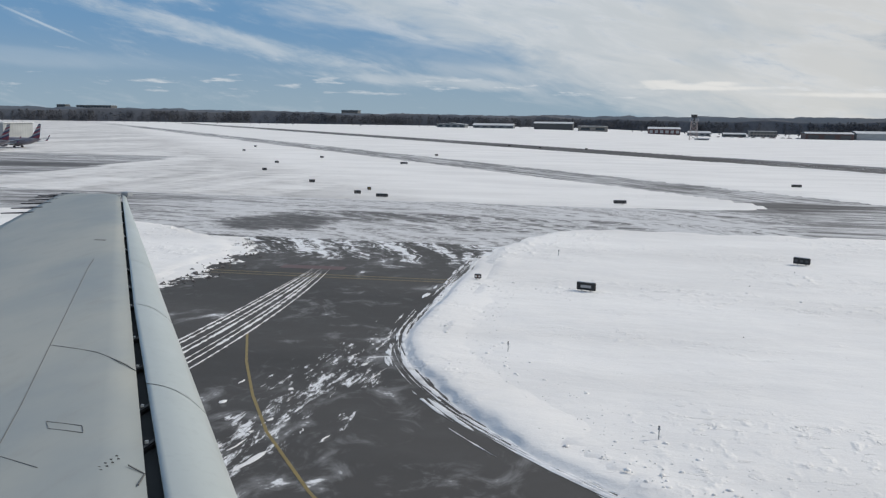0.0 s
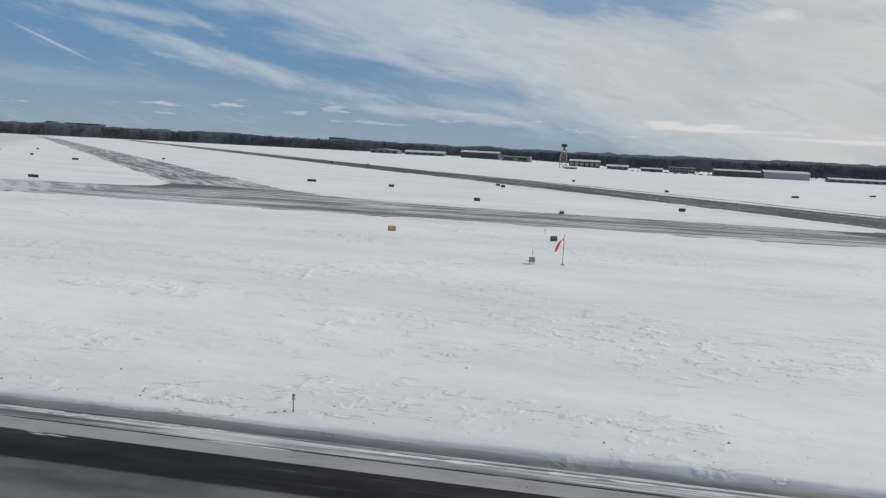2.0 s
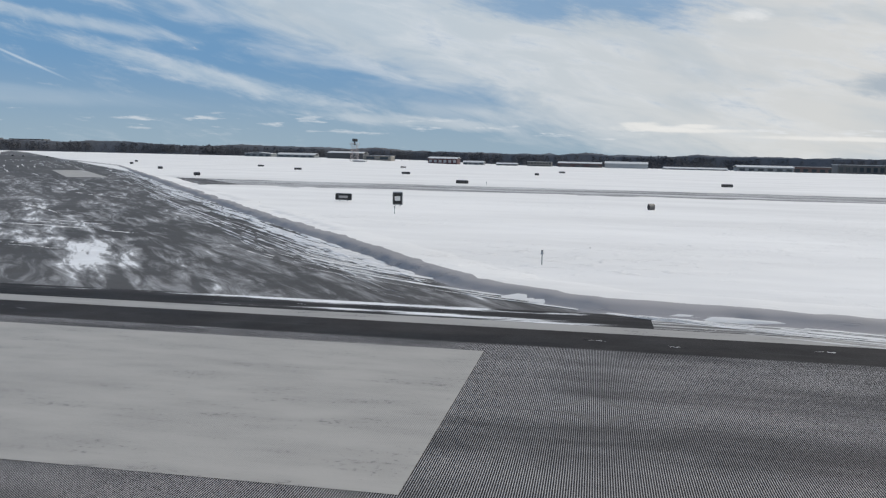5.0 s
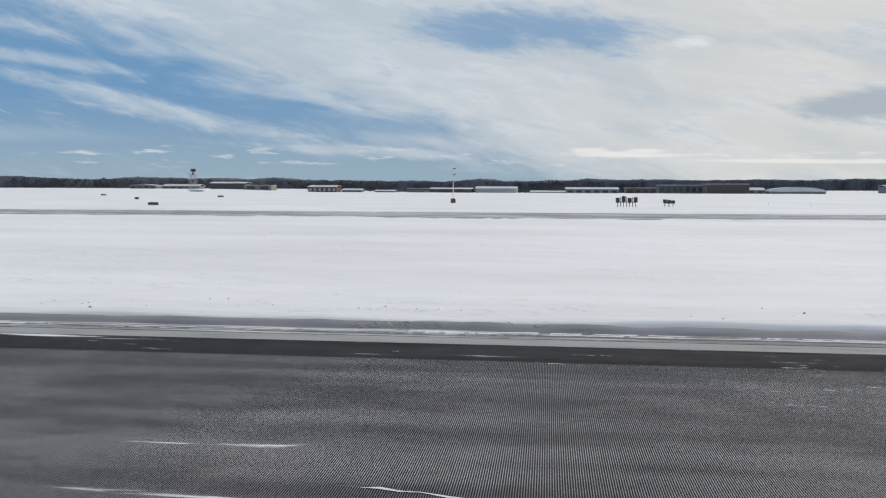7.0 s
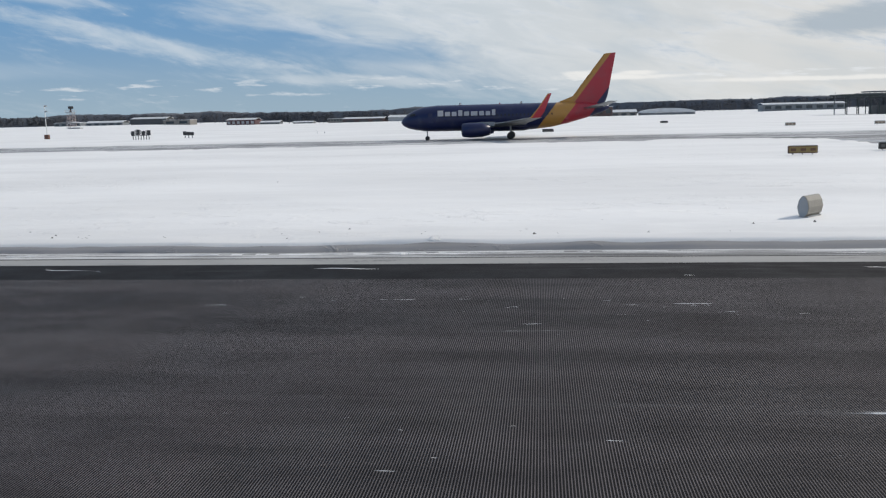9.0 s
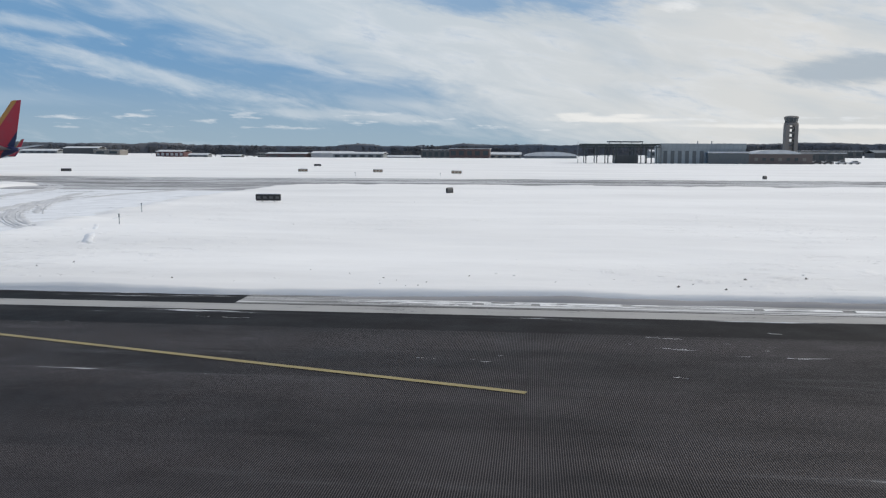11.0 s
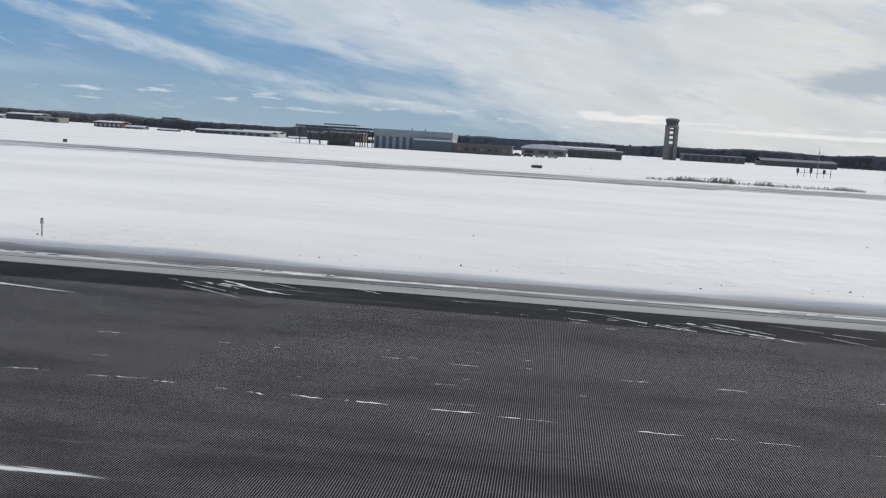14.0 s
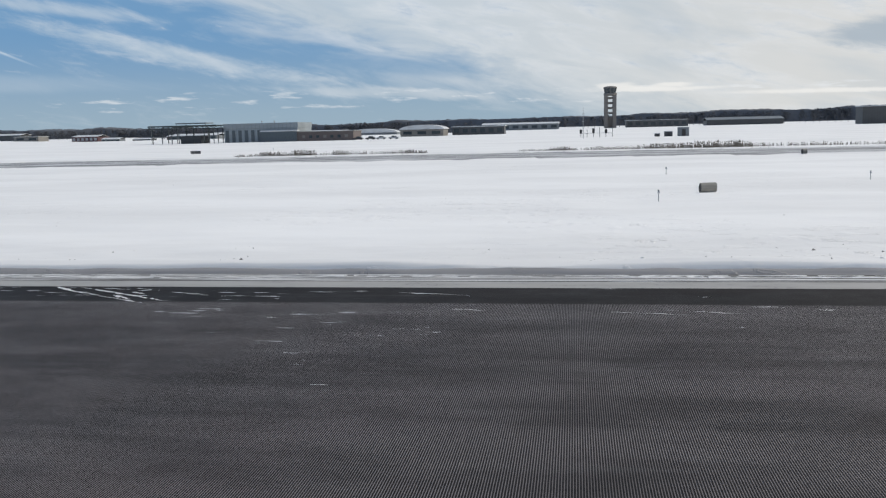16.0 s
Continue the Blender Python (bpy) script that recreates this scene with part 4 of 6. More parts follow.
def snow_patch(name, label, x0, x1, y0, y1, seed, reach, fx=0.45, fy=3.2):
    """A thin uneven layer of blown snow with a frayed outline; reach(x, y): above zero where it lies."""
    nx, ny = int((x1 - x0) / 0.22), int((y1 - y0) / 0.11)
    px, py = np.meshgrid(np.linspace(x0, x1, nx), np.linspace(y0, y1, ny))
    lie = reach(px, py) + 1.5 * (value_noise(px * fx, py * fy, seed) - 0.5) + 0.7 * (value_noise(px * (1.75 + fx), py * (3.8 + fy), seed + 1) - 0.5) + 0.5 * (value_noise(px * 4.4, py * 9.0, seed + 3) - 0.5)
    pz = np.where(lie > 0, 0.020 + 0.035 * np.clip(lie, 0, 1) * (0.6 + 0.6 * value_noise(px * 1.5, py * 3, seed + 2)), -0.03)
    ids = np.arange(nx * ny).reshape(ny, nx)
    q = np.stack([ids[:-1, :-1], ids[:-1, 1:], ids[1:, 1:], ids[1:, :-1]], -1).reshape(-1, 4)
    keep = (pz.reshape(-1)[q] > 0).sum(1) > 0
    return tagged(new(name, raw(name, np.stack([px, py, pz], -1).reshape(-1, 3).tolist(), q[keep].tolist(), SNOW, True)), label, "snow", kind="stuff")


snow_patch("blown_snow_patch", "thin patch of blown snow at the corner of the runways", 140.0, 167.0, 16.9, 22.5, 54,
           lambda x, y: 0.45 - np.maximum((18.0 - y) / 0.7, 0) - np.maximum((x - 160.5) / 2.2, 0) - np.maximum((147 - x) / 4, 0))
snow_patch("broken_snow_edge", "crumbling snow edge along the connector", -36.0, -20.0, 44.0, 66.0, 57,
           lambda x, y: (-25.6 - 0.031 * np.maximum(40 - y, 0) ** 2 - 0.05 * np.maximum(y - 56, 0) ** 2 - x) * 0.55, 0.9, 0.55)
streaks = []
for x0, y0, x1, y1, wide in ((165.4, 28.7, 179.9, 25.4, 1.5), (159.3, 48.7, 169.1, 38.9, 1.6), (142.9, 57.8, 156.4, 39.3, 1.6), (147.0, 52.3, 158.5, 36.0, 1.0), (173.0, 20.3, 177.2, 19.3, 0.9), (143.3, 79.7, 153.2, 67.0, 1.4),
                             (174.6, 26.9, 178.2, 21.7, 0.8), (126.0, 88.0, 136.0, 74.0, 1.2), (150.0, 66.0, 166.0, 52.0, 1.4), (168.0, 36.0, 181.0, 30.5, 1.6), (163.5, 35.0, 176.0, 32.0, 0.8)):
    for k in range(3):
        t0, t1 = sorted((rng.random() * 0.7, 0.3 + rng.random() * 0.7))
        off = rng.gauss(0, wide * 0.4)
        a, b = (x0 + (x1 - x0) * t0 + off * 0.6, y0 + (y1 - y0) * t0 + off * 0.8), (x0 + (x1 - x0) * t1 + off * 0.6, y0 + (y1 - y0) * t1 + off * 0.8)
        streaks.append((line(a, b, 30, 0.08, k + int(x0)), rng.uniform(0.04, 0.22)))
joined_tracks("cross_runway_snow_smears", "white smears of packed snow across the crossing runway", streaks, TRACKS, 35, 0.006)


runs = []
sweep = dense(arc((184.5, 31.5), (192.5, 18.6), (214, 17.6), 24), 0.4)
runs += [(pts, w * 0.42) for pts, w in rim_streaks(sweep, 330, 0.45, 2.9, 41, 0.9, 24)]
runs += [(pts, w * 1.15) for pts, w in rim_streaks(sweep, 170, 0.40, 1.5, 42, 0.55, 30)]
for k in range(60):
    t = rng.random()
    x, y = 159.5 + 5.5 * t, 19.6 - 2.3 * rng.random() + 2.0 * t
    l = rng.uniform(0.4, 2.2)
    runs.append((line((x, y), (x + l, y + l * rng.uniform(-0.25, 0.35)), 12, 0.04, k), rng.uniform(0.05, 0.25)))
joined_tracks("runway_corner_streaks", "thin white streaks of blown snow where the runways meet", runs, TRACKS, 40, 0.014)


# Slush tone holds dirt and, painted in, the shade band of the bank.
SLUSH = snow_material("dirty_shade_slush", (0.30, 0.29, 0.29), 0.7)
for x0, x1, seed, tall in ((4, 155, 11, 0.14), (201, 357, 12, 0.15), (405, 622, 13, 0.12)):
    snow_bank("slush_ridge", "dirty grey slush ridge, darkened for shade, along the runway edge", dense([(x0, 18.04), (x1, 18.04)], 0.3), 0.46, tall, seed, SLUSH, 0.62)


runs = []
for x0, x1 in ((3, 158), (203, 356), (406, 622)):
    for row, share, wide in ((17.52, 0.90, 0.15), (17.34, 0.45, 0.09), (17.70, 0.55, 0.10)):
        x = x0
        while x < x1:
            l = rng.uniform(2, 11)
            if rng.random() < share:
                runs.append((line((x, row), (min(x + l, x1), row), 36, 0.025, int(x * 3)), wide * rng.uniform(0.6, 1.4)))
            x += l
joined_tracks("shoulder_snow_lines", "thin bright lines of packed snow along the runway shoulder", runs, TRACKS, 44, 0.014)


def clods():
    """Lumps of snow and frozen earth scattered over the snow field."""
    rng = random.Random(21)
    verts, faces = [], []
    for k in range(1300):
        x = rng.uniform(-8, 610)
        y = 18.8 + rng.expovariate(1 / 1.6) if k % 3 else rng.uniform(19, 60)
        if y > 70:
            continue
        z = float(snow_height(np.array([x]), np.array([y]))[0])
        if float(pavement_distance(np.array([x]), np.array([y]))[0]) < 0.7:
            continue
        if x > 160 and y > 22 and rng.random() < 0.85:
            continue
        r = (0.012 + 0.036 * rng.random() ** 3) * (1.0 if x < 250 or y > 21 else 1.25)
        base = len(verts)
        for dx, dy, dz in ((1, 0, 0), (-0.4, 0.9, 0), (-0.5, -0.8, 0), (0.1, 0.05, 1.1), (0.3, -0.2, -0.8)):
            verts.append((x + r * dx * rng.uniform(0.7, 1.4), y + r * dy * rng.uniform(0.7, 1.4), z + r * dz * 0.8))
        faces += [tuple(base + i for i in f) for f in ((0, 1, 3), (1, 2, 3), (2, 0, 3), (1, 0, 4), (2, 1, 4), (0, 2, 4))]
    # a crumbled margin along the connector
    for k in range(150):
        y = rng.uniform(45, 64)
        x = -25.4 - 0.05 * max(y - 56, 0) ** 2 + rng.gauss(0.2, 0.8)
        r, base = 0.04 + 0.13 * rng.random() ** 3, len(verts)
        for dx, dy, dz in ((1, 0, 0), (-0.4, 0.9, 0), (-0.5, -0.8, 0), (0.1, 0.05, 0.9), (0.3, -0.2, -0.8)):
            verts.append((x + r * dx * rng.uniform(0.7, 1.6), y + r * dy * rng.uniform(0.7, 1.4), 0.06 + r * dz * 0.8))
        faces += [tuple(base + i for i in f) for f in ((0, 1, 3), (1, 2, 3), (2, 0, 3), (1, 0, 4), (2, 1, 4), (0, 2, 4))]
    return tagged(new("snow_clods", raw("snow_clods", verts, faces, plain("frozen_clods", (0.17, 0.16, 0.155), 0.9))), "small dark clods scattered over the snow", "clods", kind="stuff")


clods()


def snow_lumps():
    """Chunks of crusted snow thrown up by the plough and the wind."""
    rng = random.Random(23)
    verts, faces = [], []
    for k in range(3400):
        x = rng.uniform(-6, 150) if k % 3 else rng.uniform(150, 610)
        y = 18.9 + (rng.expovariate(1 / 3.0) if k % 2 else 45 * rng.random() ** 1.5)
        if x > 60 and y > 20.5 + rng.random() * (8 if x < 150 else 2):
            continue
        d = float(pavement_distance(np.array([x]), np.array([y]))[0])
        if d < 0.5:
            continue
        z = ground_height(x, y)
        if k % 3 == 1:
            # a lumpy margin behind the ploughed edge of the bend
            y = rng.uniform(22, 52)
            back = 0.5 + 3.2 * rng.random() ** 1.5
            x = -9.2 + 0.031 * max(40 - y, 0) ** 2 + 0.35 + back * (1 + 0.06 * max(40 - y, 0))
            z = max(ground_height(x, y), 0.19 - 0.04 * back)
        r = (0.016 + 0.05 * rng.random() ** 5) * (1.0 if x < 60 else 0.55)
        base, n = len(verts), 7
        turn, squash = rng.random() * 6, rng.uniform(0.45, 0.95)
        for level, up in ((1.5, -0.02), (1.15, 0.45 * r), (0.62, 0.82 * r)):
            for a in range(n):
                t = 2 * math.pi * a / n + turn
                k2 = level * r * rng.uniform(0.78, 1.22)
                verts.append((x + 1.3 * k2 * math.cos(t), y + k2 * math.sin(t), z + up * squash * rng.uniform(0.85, 1.1)))
        verts.append((x, y, z + r * squash * 0.95))
        for lv in (0, n):
            faces += [(base + lv + a, base + lv + (a + 1) % n, base + lv + n + (a + 1) % n, base + lv + n + a) for a in range(n)]
        faces += [(base + 2 * n + a, base + 2 * n + (a + 1) % n, base + 3 * n) for a in range(n)]
    return tagged(new("snow_lumps", raw("snow_lumps", verts, faces, SNOW, True)), "chunks of crusted snow on the snow field", "snow", kind="stuff")


def ground_height(x, y):
    return float(snow_height(np.array([float(x)]), np.array([float(y)]))[0])


snow_lumps()


# ------------------------------------------------------------------ far woods
def bark(name, color):
    m, nt, bsdf = material(name, 0.95)
    bsdf.inputs["Specular IOR Level"].default_value = 0.1
    co = coords(nt)
    a, b = noise_node(nt, co, 0.012, 4), noise_node(nt, co, 0.35, 5, 0.7)
    col = mix_rgb(nt, smooth(nt, a, 0.3, 0.7), color, tuple(c * k for c, k in zip(color, (1.22, 1.12, 1.02))))
    col = mix_rgb(nt, math_node(nt, "MULTIPLY", smooth(nt, b, 0.42, 0.75), 0.55), col, tuple(c * 0.55 for c in color))
    nt.links.new(col, bsdf.inputs["Base Color"])
    return m


# Distance haze is put into these bluish base colours of trees and hills.
HAZED_WOOD = bark("hazed_bare_wood", (0.088, 0.096, 0.112))
HAZED_CANOPY = bark("hazed_winter_crowns", (0.108, 0.121, 0.144))
HAZED_HILL = bark("hazed_hillside", (0.105, 0.128, 0.160))


def along(pts, gap):
    """Points and sideways directions at even steps along a line."""
    pts = dense(pts, gap)
    for k, p in enumerate(pts):
        d = (Vector(pts[min(k + 4, len(pts) - 1)]) - Vector(pts[max(k - 4, 0)])).normalized()
        yield Vector(p), Vector((-d.y, d.x))


def tree_top(x):
    """Height of the tree tops above the runway, along the horizon."""
    return float(np.interp(x, [-1500, -500, -250, 0, 350, 500, 900, 1700], [16.0, 15.0, 13.2, 12.0, 11.8, 13.2, 15.6, 17.0]))


def canopy(name, label, line_pts, gap, depth, rows, top, seed, mat, rough):
    """The closed roof of a wood: rounded crowns over a belt of ground, falling to the ground in front."""
    verts, faces = [], []
    for k, (p, nrm) in enumerate(along(line_pts, gap)):
        z0 = float(land(np.array([p.x]), np.array([p.y]))[0]) - 1.0
        crest = top(p.x)
        for r in range(rows):
            t = r / (rows - 1)
            q = p + nrm * depth * t
            at = (np.array([q.x]), np.array([q.y]))
            crowns = float(value_noise(at[0] * 0.16, at[1] * 0.16, seed)[0]) - 0.5
            tufts = float(value_noise(at[0] * 0.5, at[1] * 0.5, seed + 1)[0]) - 0.5
            groups = float(value_noise(at[0] * 0.022, at[1] * 0.022, seed + 2)[0]) - 0.5
            rise = min(1.0, t * 11.0) ** 0.35 * (1.0 if t < 0.85 else 0.9)
            h = (crest - z0) * rise + rough * (2.4 * crowns + 1.3 * tufts + 8.0 * groups) * min(1.0, t * 5)
            verts.append((q.x + rough * tufts, q.y + rough * crowns, z0 + max(h, 0.0)))
        if k:
            b = rows * k
            faces += [(b + j, b + j + 1, b - rows + j + 1, b - rows + j) for j in range(rows - 1)]
    return tagged(new(name, raw(name, verts, faces, mat, True)), label, "woods", kind="stuff")


def woods(name, label, line_pts, gap, low, high, seed, top=None):
    """Bare trees far off: a forked trunk and a crown of many small twig clumps for each."""
    rng = random.Random(seed)
    verts, faces = [], []

    def clump(cx, cy, cz, rx, rz):
        b = len(verts)
        turn = rng.random() * 2
        for k in range(3):
            a = 2 * math.pi / 3 * k + turn
            verts.append((cx + rx * math.cos(a) * rng.uniform(0.6, 1.2), cy + rx * math.sin(a) * rng.uniform(0.6, 1.2), cz + rng.uniform(-0.3, 0.3) * rz))
        verts.append((cx + rng.uniform(-0.3, 0.3) * rx, cy, cz + rz * rng.uniform(0.7, 1.3)))
        verts.append((cx, cy, cz - rz * rng.uniform(0.6, 1.0)))
        for k in range(3):
            j = (k + 1) % 3
            faces.append((b + k, b + j, b + 3))
            faces.append((b + j, b + k, b + 4))

    def limb(a, b, r):
        n = len(verts)
        verts.extend([(a[0] - r, a[1], a[2]), (a[0] + r, a[1], a[2]), (a[0], a[1] + r, a[2]), (b[0], b[1], b[2])])
        faces.extend([(n, n + 1, n + 3), (n + 1, n + 2, n + 3), (n + 2, n, n + 3)])

    for p, nrm in along(line_pts, gap):
        lot = float(value_noise(np.array([p.x * 0.03]), np.array([p.y * 0.03]), seed)[0])
        if rng.random() > 0.25 + 1.1 * lot:
            continue
        p = p + nrm * rng.uniform(-6, 6)
        z0 = float(land(np.array([p.x]), np.array([p.y]))[0])
        h = (top(p.x) - z0) * rng.uniform(0.78, 1.0) * (0.92 + 0.16 * lot) if top else rng.uniform(low, high) * (0.7 + 0.5 * lot)
        w = h * rng.uniform(0.28, 0.52)
        limb((p.x, p.y, z0 - 0.5), (p.x + rng.uniform(-0.5, 0.5), p.y, z0 + h * 0.9), 0.2)
        for c in range(3):
            limb((p.x, p.y, z0 + h * 0.3), (p.x + rng.uniform(-1, 1) * w, p.y + rng.uniform(-1, 1) * w, z0 + h * rng.uniform(0.6, 0.85)), 0.16)
        for c in range(40):
            t = rng.random()
            wide = w * (0.30 + 0.75 * math.sin(math.pi * min(t * 0.9 + 0.12, 1.0)))
            clump(p.x + rng.gauss(0, wide * 0.40), p.y + rng.gauss(0, wide * 0.35), z0 + h * (0.20 + 0.74 * t), w * rng.uniform(0.14, 0.30), h * rng.uniform(0.035, 0.075))
    return tagged(new(name, raw(name, verts, faces, HAZED_WOOD)), label, "woods", kind="stuff")


FAR_LINE = [(-1500, 620), (-1000, 850), (-560, 1010), (-100, 1110), (350, 1120), (800, 1060), (1250, 880), (1700, 600)]
canopy("far_hills", "low wooded hills on the horizon, hazed blue-grey in colour", [(-3200, 1500), (-1800, 2350), (-700, 2700), (400, 2750), (1500, 2500), (2900, 1700)], 14.0, 420, 9,
       lambda x: float(np.interp(x, [-3000, -1500, -600, 200, 800, 1500, 2800], [26, 24, 17, 21, 25, 28, 30])), 71, HAZED_HILL, 1.5)
canopy("far_woods", "dark leafless winter woods along the horizon", FAR_LINE, 1.6, 60, 13, lambda x: tree_top(x) * 0.93, 41, HAZED_CANOPY, 0.75)
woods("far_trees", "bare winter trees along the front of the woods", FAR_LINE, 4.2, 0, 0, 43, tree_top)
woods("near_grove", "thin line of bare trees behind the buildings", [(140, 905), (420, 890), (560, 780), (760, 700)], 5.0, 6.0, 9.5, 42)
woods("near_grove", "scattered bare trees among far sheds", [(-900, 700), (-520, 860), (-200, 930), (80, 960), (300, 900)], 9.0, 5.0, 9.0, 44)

# ------------------------------------------------------------------ buildings
ROOF_SNOW = snow_material("roof_snow", (0.62, 0.64, 0.66), 0.35)


def cladding(name, color, pitch=1.2, rough=0.55):
    m, nt, bsdf = material(name, rough)
    co = coords(nt)
    sep = nt.nodes.new("ShaderNodeSeparateXYZ")
    nt.links.new(co, sep.inputs[0])
    a = noise_node(nt, stretch(nt, co, 0.15, 0.15, 0.5), 1.0, 5)
    rib = smooth(nt, math_node(nt, "SINE", math_node(nt, "MULTIPLY", math_node(nt, "ADD", sep.outputs[0], sep.outputs[1]), 2 * math.pi / pitch)), 0.6, 1.0)
    col = mix_rgb(nt, smooth(nt, a, 0.3, 0.75), color, tuple(v * 0.78 for v in color))
    col = mix_rgb(nt, math_node(nt, "MULTIPLY", rib, 0.35), col, tuple(v * 0.6 for v in color))
    nt.links.new(col, bsdf.inputs["Base Color"])
    return m


CLAD_WHITE = cladding("white_cladding", (0.36, 0.38, 0.39))
CLAD_GREY = cladding("grey_blue_cladding", (0.17, 0.19, 0.205))
CLAD_PALE = cladding("pale_blue_cladding", (0.28, 0.32, 0.345))
BAY = plain("bay_glazing", (0.075, 0.095, 0.11), 0.3)
CLAD_RED = cladding("barn_red_cladding", (0.085, 0.032, 0.035))
CLAD_BROWN = cladding("brown_red_cladding", (0.085, 0.052, 0.050))
CLAD_TAN = cladding("tan_cladding", (0.20, 0.19, 0.175))
CLAD_DARK = cladding("dark_cladding", (0.07, 0.075, 0.08))
BRICK = plain("brown_brick", (0.125, 0.105, 0.10), 0.8, scale=1.2)
CONCRETE = plain("weathered_concrete", (0.165, 0.155, 0.148), 0.8, scale=0.4)
GLASS = plain("dark_window_glass", (0.03, 0.045, 0.055), 0.12)
STEEL_GREEN = plain("green_grey_steel", (0.035, 0.05, 0.05), 0.6)
RED_STEEL = plain("red_tower_steel", (0.38, 0.29, 0.27), 0.5)
PALE_STEEL = plain("pale_tower_steel", (0.42, 0.40, 0.40), 0.5)


def building(name, label, x0, x1, y, depth, height, wall, roof="gable", windows=0, doors=0, z=None, window_rows=1, rise=None, pane=GLASS, wear_roof=ROOF_SNOW):
    """A low airfield building: four walls in one mesh, a roof with overhang, window and door units in the front."""
    z0 = float(land(np.array([(x0 + x1) / 2]), np.array([y]))[0]) if z is None else z
    w = x1 - x0
    ob = thing(name, label, "building", m=pose((x0 + x1) / 2, y, z0))
    part("wall", box(-w / 2, w / 2, 0, depth, -1.5, height), wall, ob)
    o = 0.4
    rise = height * 0.28 if rise is None else rise
    if roof == "gable":
        pts = [(-w / 2 - o, height), (-w / 2 - o, height + 0.25), (0, height + rise + 0.25), (w / 2 + o, height + 0.25), (w / 2 + o, height), (0, height + rise)]
        bm = extrude_profile(pts, -o, depth + o)
        part("gable_wall", extrude_profile([(-w / 2, height), (0, height + rise - 0.02), (w / 2, height)], 0.02, depth - 0.02), wall, ob)
    elif roof == "ridge":
        bm = bmesh.new()
        for sx in (1,):
            ring0 = [(-w / 2 - o, -o, height), (-w / 2 - o, depth / 2, height + rise), (-w / 2 - o, depth + o, height)]
            ring1 = [(w / 2 + o, -o, height), (w / 2 + o, depth / 2, height + rise), (w / 2 + o, depth + o, height)]
            vs = [bm.verts.new(p) for p in ring0 + ring1 + [(x, yy, zz + 0.25) for x, yy, zz in ring0 + ring1]]
            for f in ((0, 1, 4, 3), (1, 2, 5, 4), (6, 9, 10, 7), (7, 10, 11, 8), (0, 3, 9, 6), (2, 8, 11, 5), (0, 6, 7, 1), (1, 7, 8, 2), (3, 4, 10, 9), (4, 5, 11, 10), (0, 2, 5, 3)):
                bm.faces.new([vs[i] for i in f])
        bmesh.ops.recalc_face_normals(bm, faces=bm.faces)
    elif roof == "arch":
        n = 14
        rings = []
        for yy in (-o, depth + o):
            rings.append([((w / 2 + o) * math.cos(math.pi * k / n), yy, height + rise * math.sin(math.pi * k / n) + 0.1) for k in range(n + 1)])
        bm = loft(rings)
    else:
        bm = box(-w / 2 - o, w / 2 + o, -o, depth + o, height, height + 0.3)
    part("roof", bm, wear_roof, ob, "snow-covered roof" if wear_roof is ROOF_SNOW else "")
    if windows:
        for r in range(window_rows):
            hz = height * (r + 0.42) / window_rows
            wh = height * 0.34 / window_rows
            for k in range(windows):
                cx = -w / 2 + w * (k + 0.5) / windows
                ww = w / windows * 0.30
                part("window", box(cx - ww, cx + ww, -0.06, 0.10, hz - wh / 2, hz + wh), pane, ob)
    for k in range(doors):
        cx = -w / 2 + w * (k + 0.5) / doors
        ww = w / doors * 0.33
        part("door", box(cx - ww, cx + ww, -0.12, 0.08, -0.2, height * 0.78), CLAD_DARK, ob, "tall dark hangar door")
    return ob


building("white_hangar", "white metal hangar with a snowy shallow roof", 202, 240, 804, 24, 5.6, CLAD_WHITE, "ridge", doors=0, windows=0, rise=1.8)
building("red_hangar", "dark red hangar with white front columns and snowy roof", 30, 59, 850, 22, 5.2, CLAD_RED, "ridge", windows=6, rise=1.6, pane=CLAD_WHITE)
building("brown_hangar", "brown-red metal shed with snowy roof", 160, 199, 800, 20, 5.0, CLAD_BROWN, "ridge", doors=3, rise=1.2)
building("long_shed", "long low grey shed with snow on its roof", 253, 307, 790, 16, 2.6, CLAD_GREY, "ridge", windows=8, rise=1.2)
building("red_warehouse", "dark red warehouse with snowy flat roof", 330, 372, 700, 20, 6.6, CLAD_BROWN, "flat", windows=7)
building("tan_block", "plain tan block building", -36, -8, 850, 18, 4.8, CLAD_TAN, "flat", windows=2)
building("dark_block", "dark grey hangar with low pitched roof", -80, -42, 870, 20, 6.0, CLAD_DARK, "ridge", doors=3, rise=1.5)
building("snow_roof_shed", "low shed under a thick snowy roof", -146, -104, 900, 16, 3.0, CLAD_GREY, "ridge", windows=5, rise=1.8)
building("snow_roof_shed", "low grey shed with broad snowy gable", -185, -155, 905, 18, 3.4, CLAD_GREY, "gable", windows=4, rise=1.4)
building("small_house", "small grey building with snowy roof", 66, 86, 845, 12, 3.0, CLAD_GREY, "ridge", windows=4, rise=1.4)
building("small_house", "small dark building with snowy roof", 98, 118, 850, 12, 2.6, CLAD_DARK, "ridge", windows=3, rise=1.1)
building("terrace_block", "two-storey pale block with window bands", 126, 150, 880, 14, 5.4, CLAD_TAN, "flat", windows=8, window_rows=2)
building("grey_hall", "grey hall with snowy ridge roof", 280, 313, 560, 16, 3.0, CLAD_GREY, "ridge", windows=6, rise=1.0, z=-1.2)
building("red_barn", "brown-grey hall with flat snowy roof", 360, 384, 520, 14, 5.0, CLAD_BROWN, "flat", windows=5, z=0.0)
building("terminal_wing", "low dark terminal wing with lit windows", 338, 369, 560, 14, 5.4, CLAD_DARK, "flat", windows=8, z=-1.0)
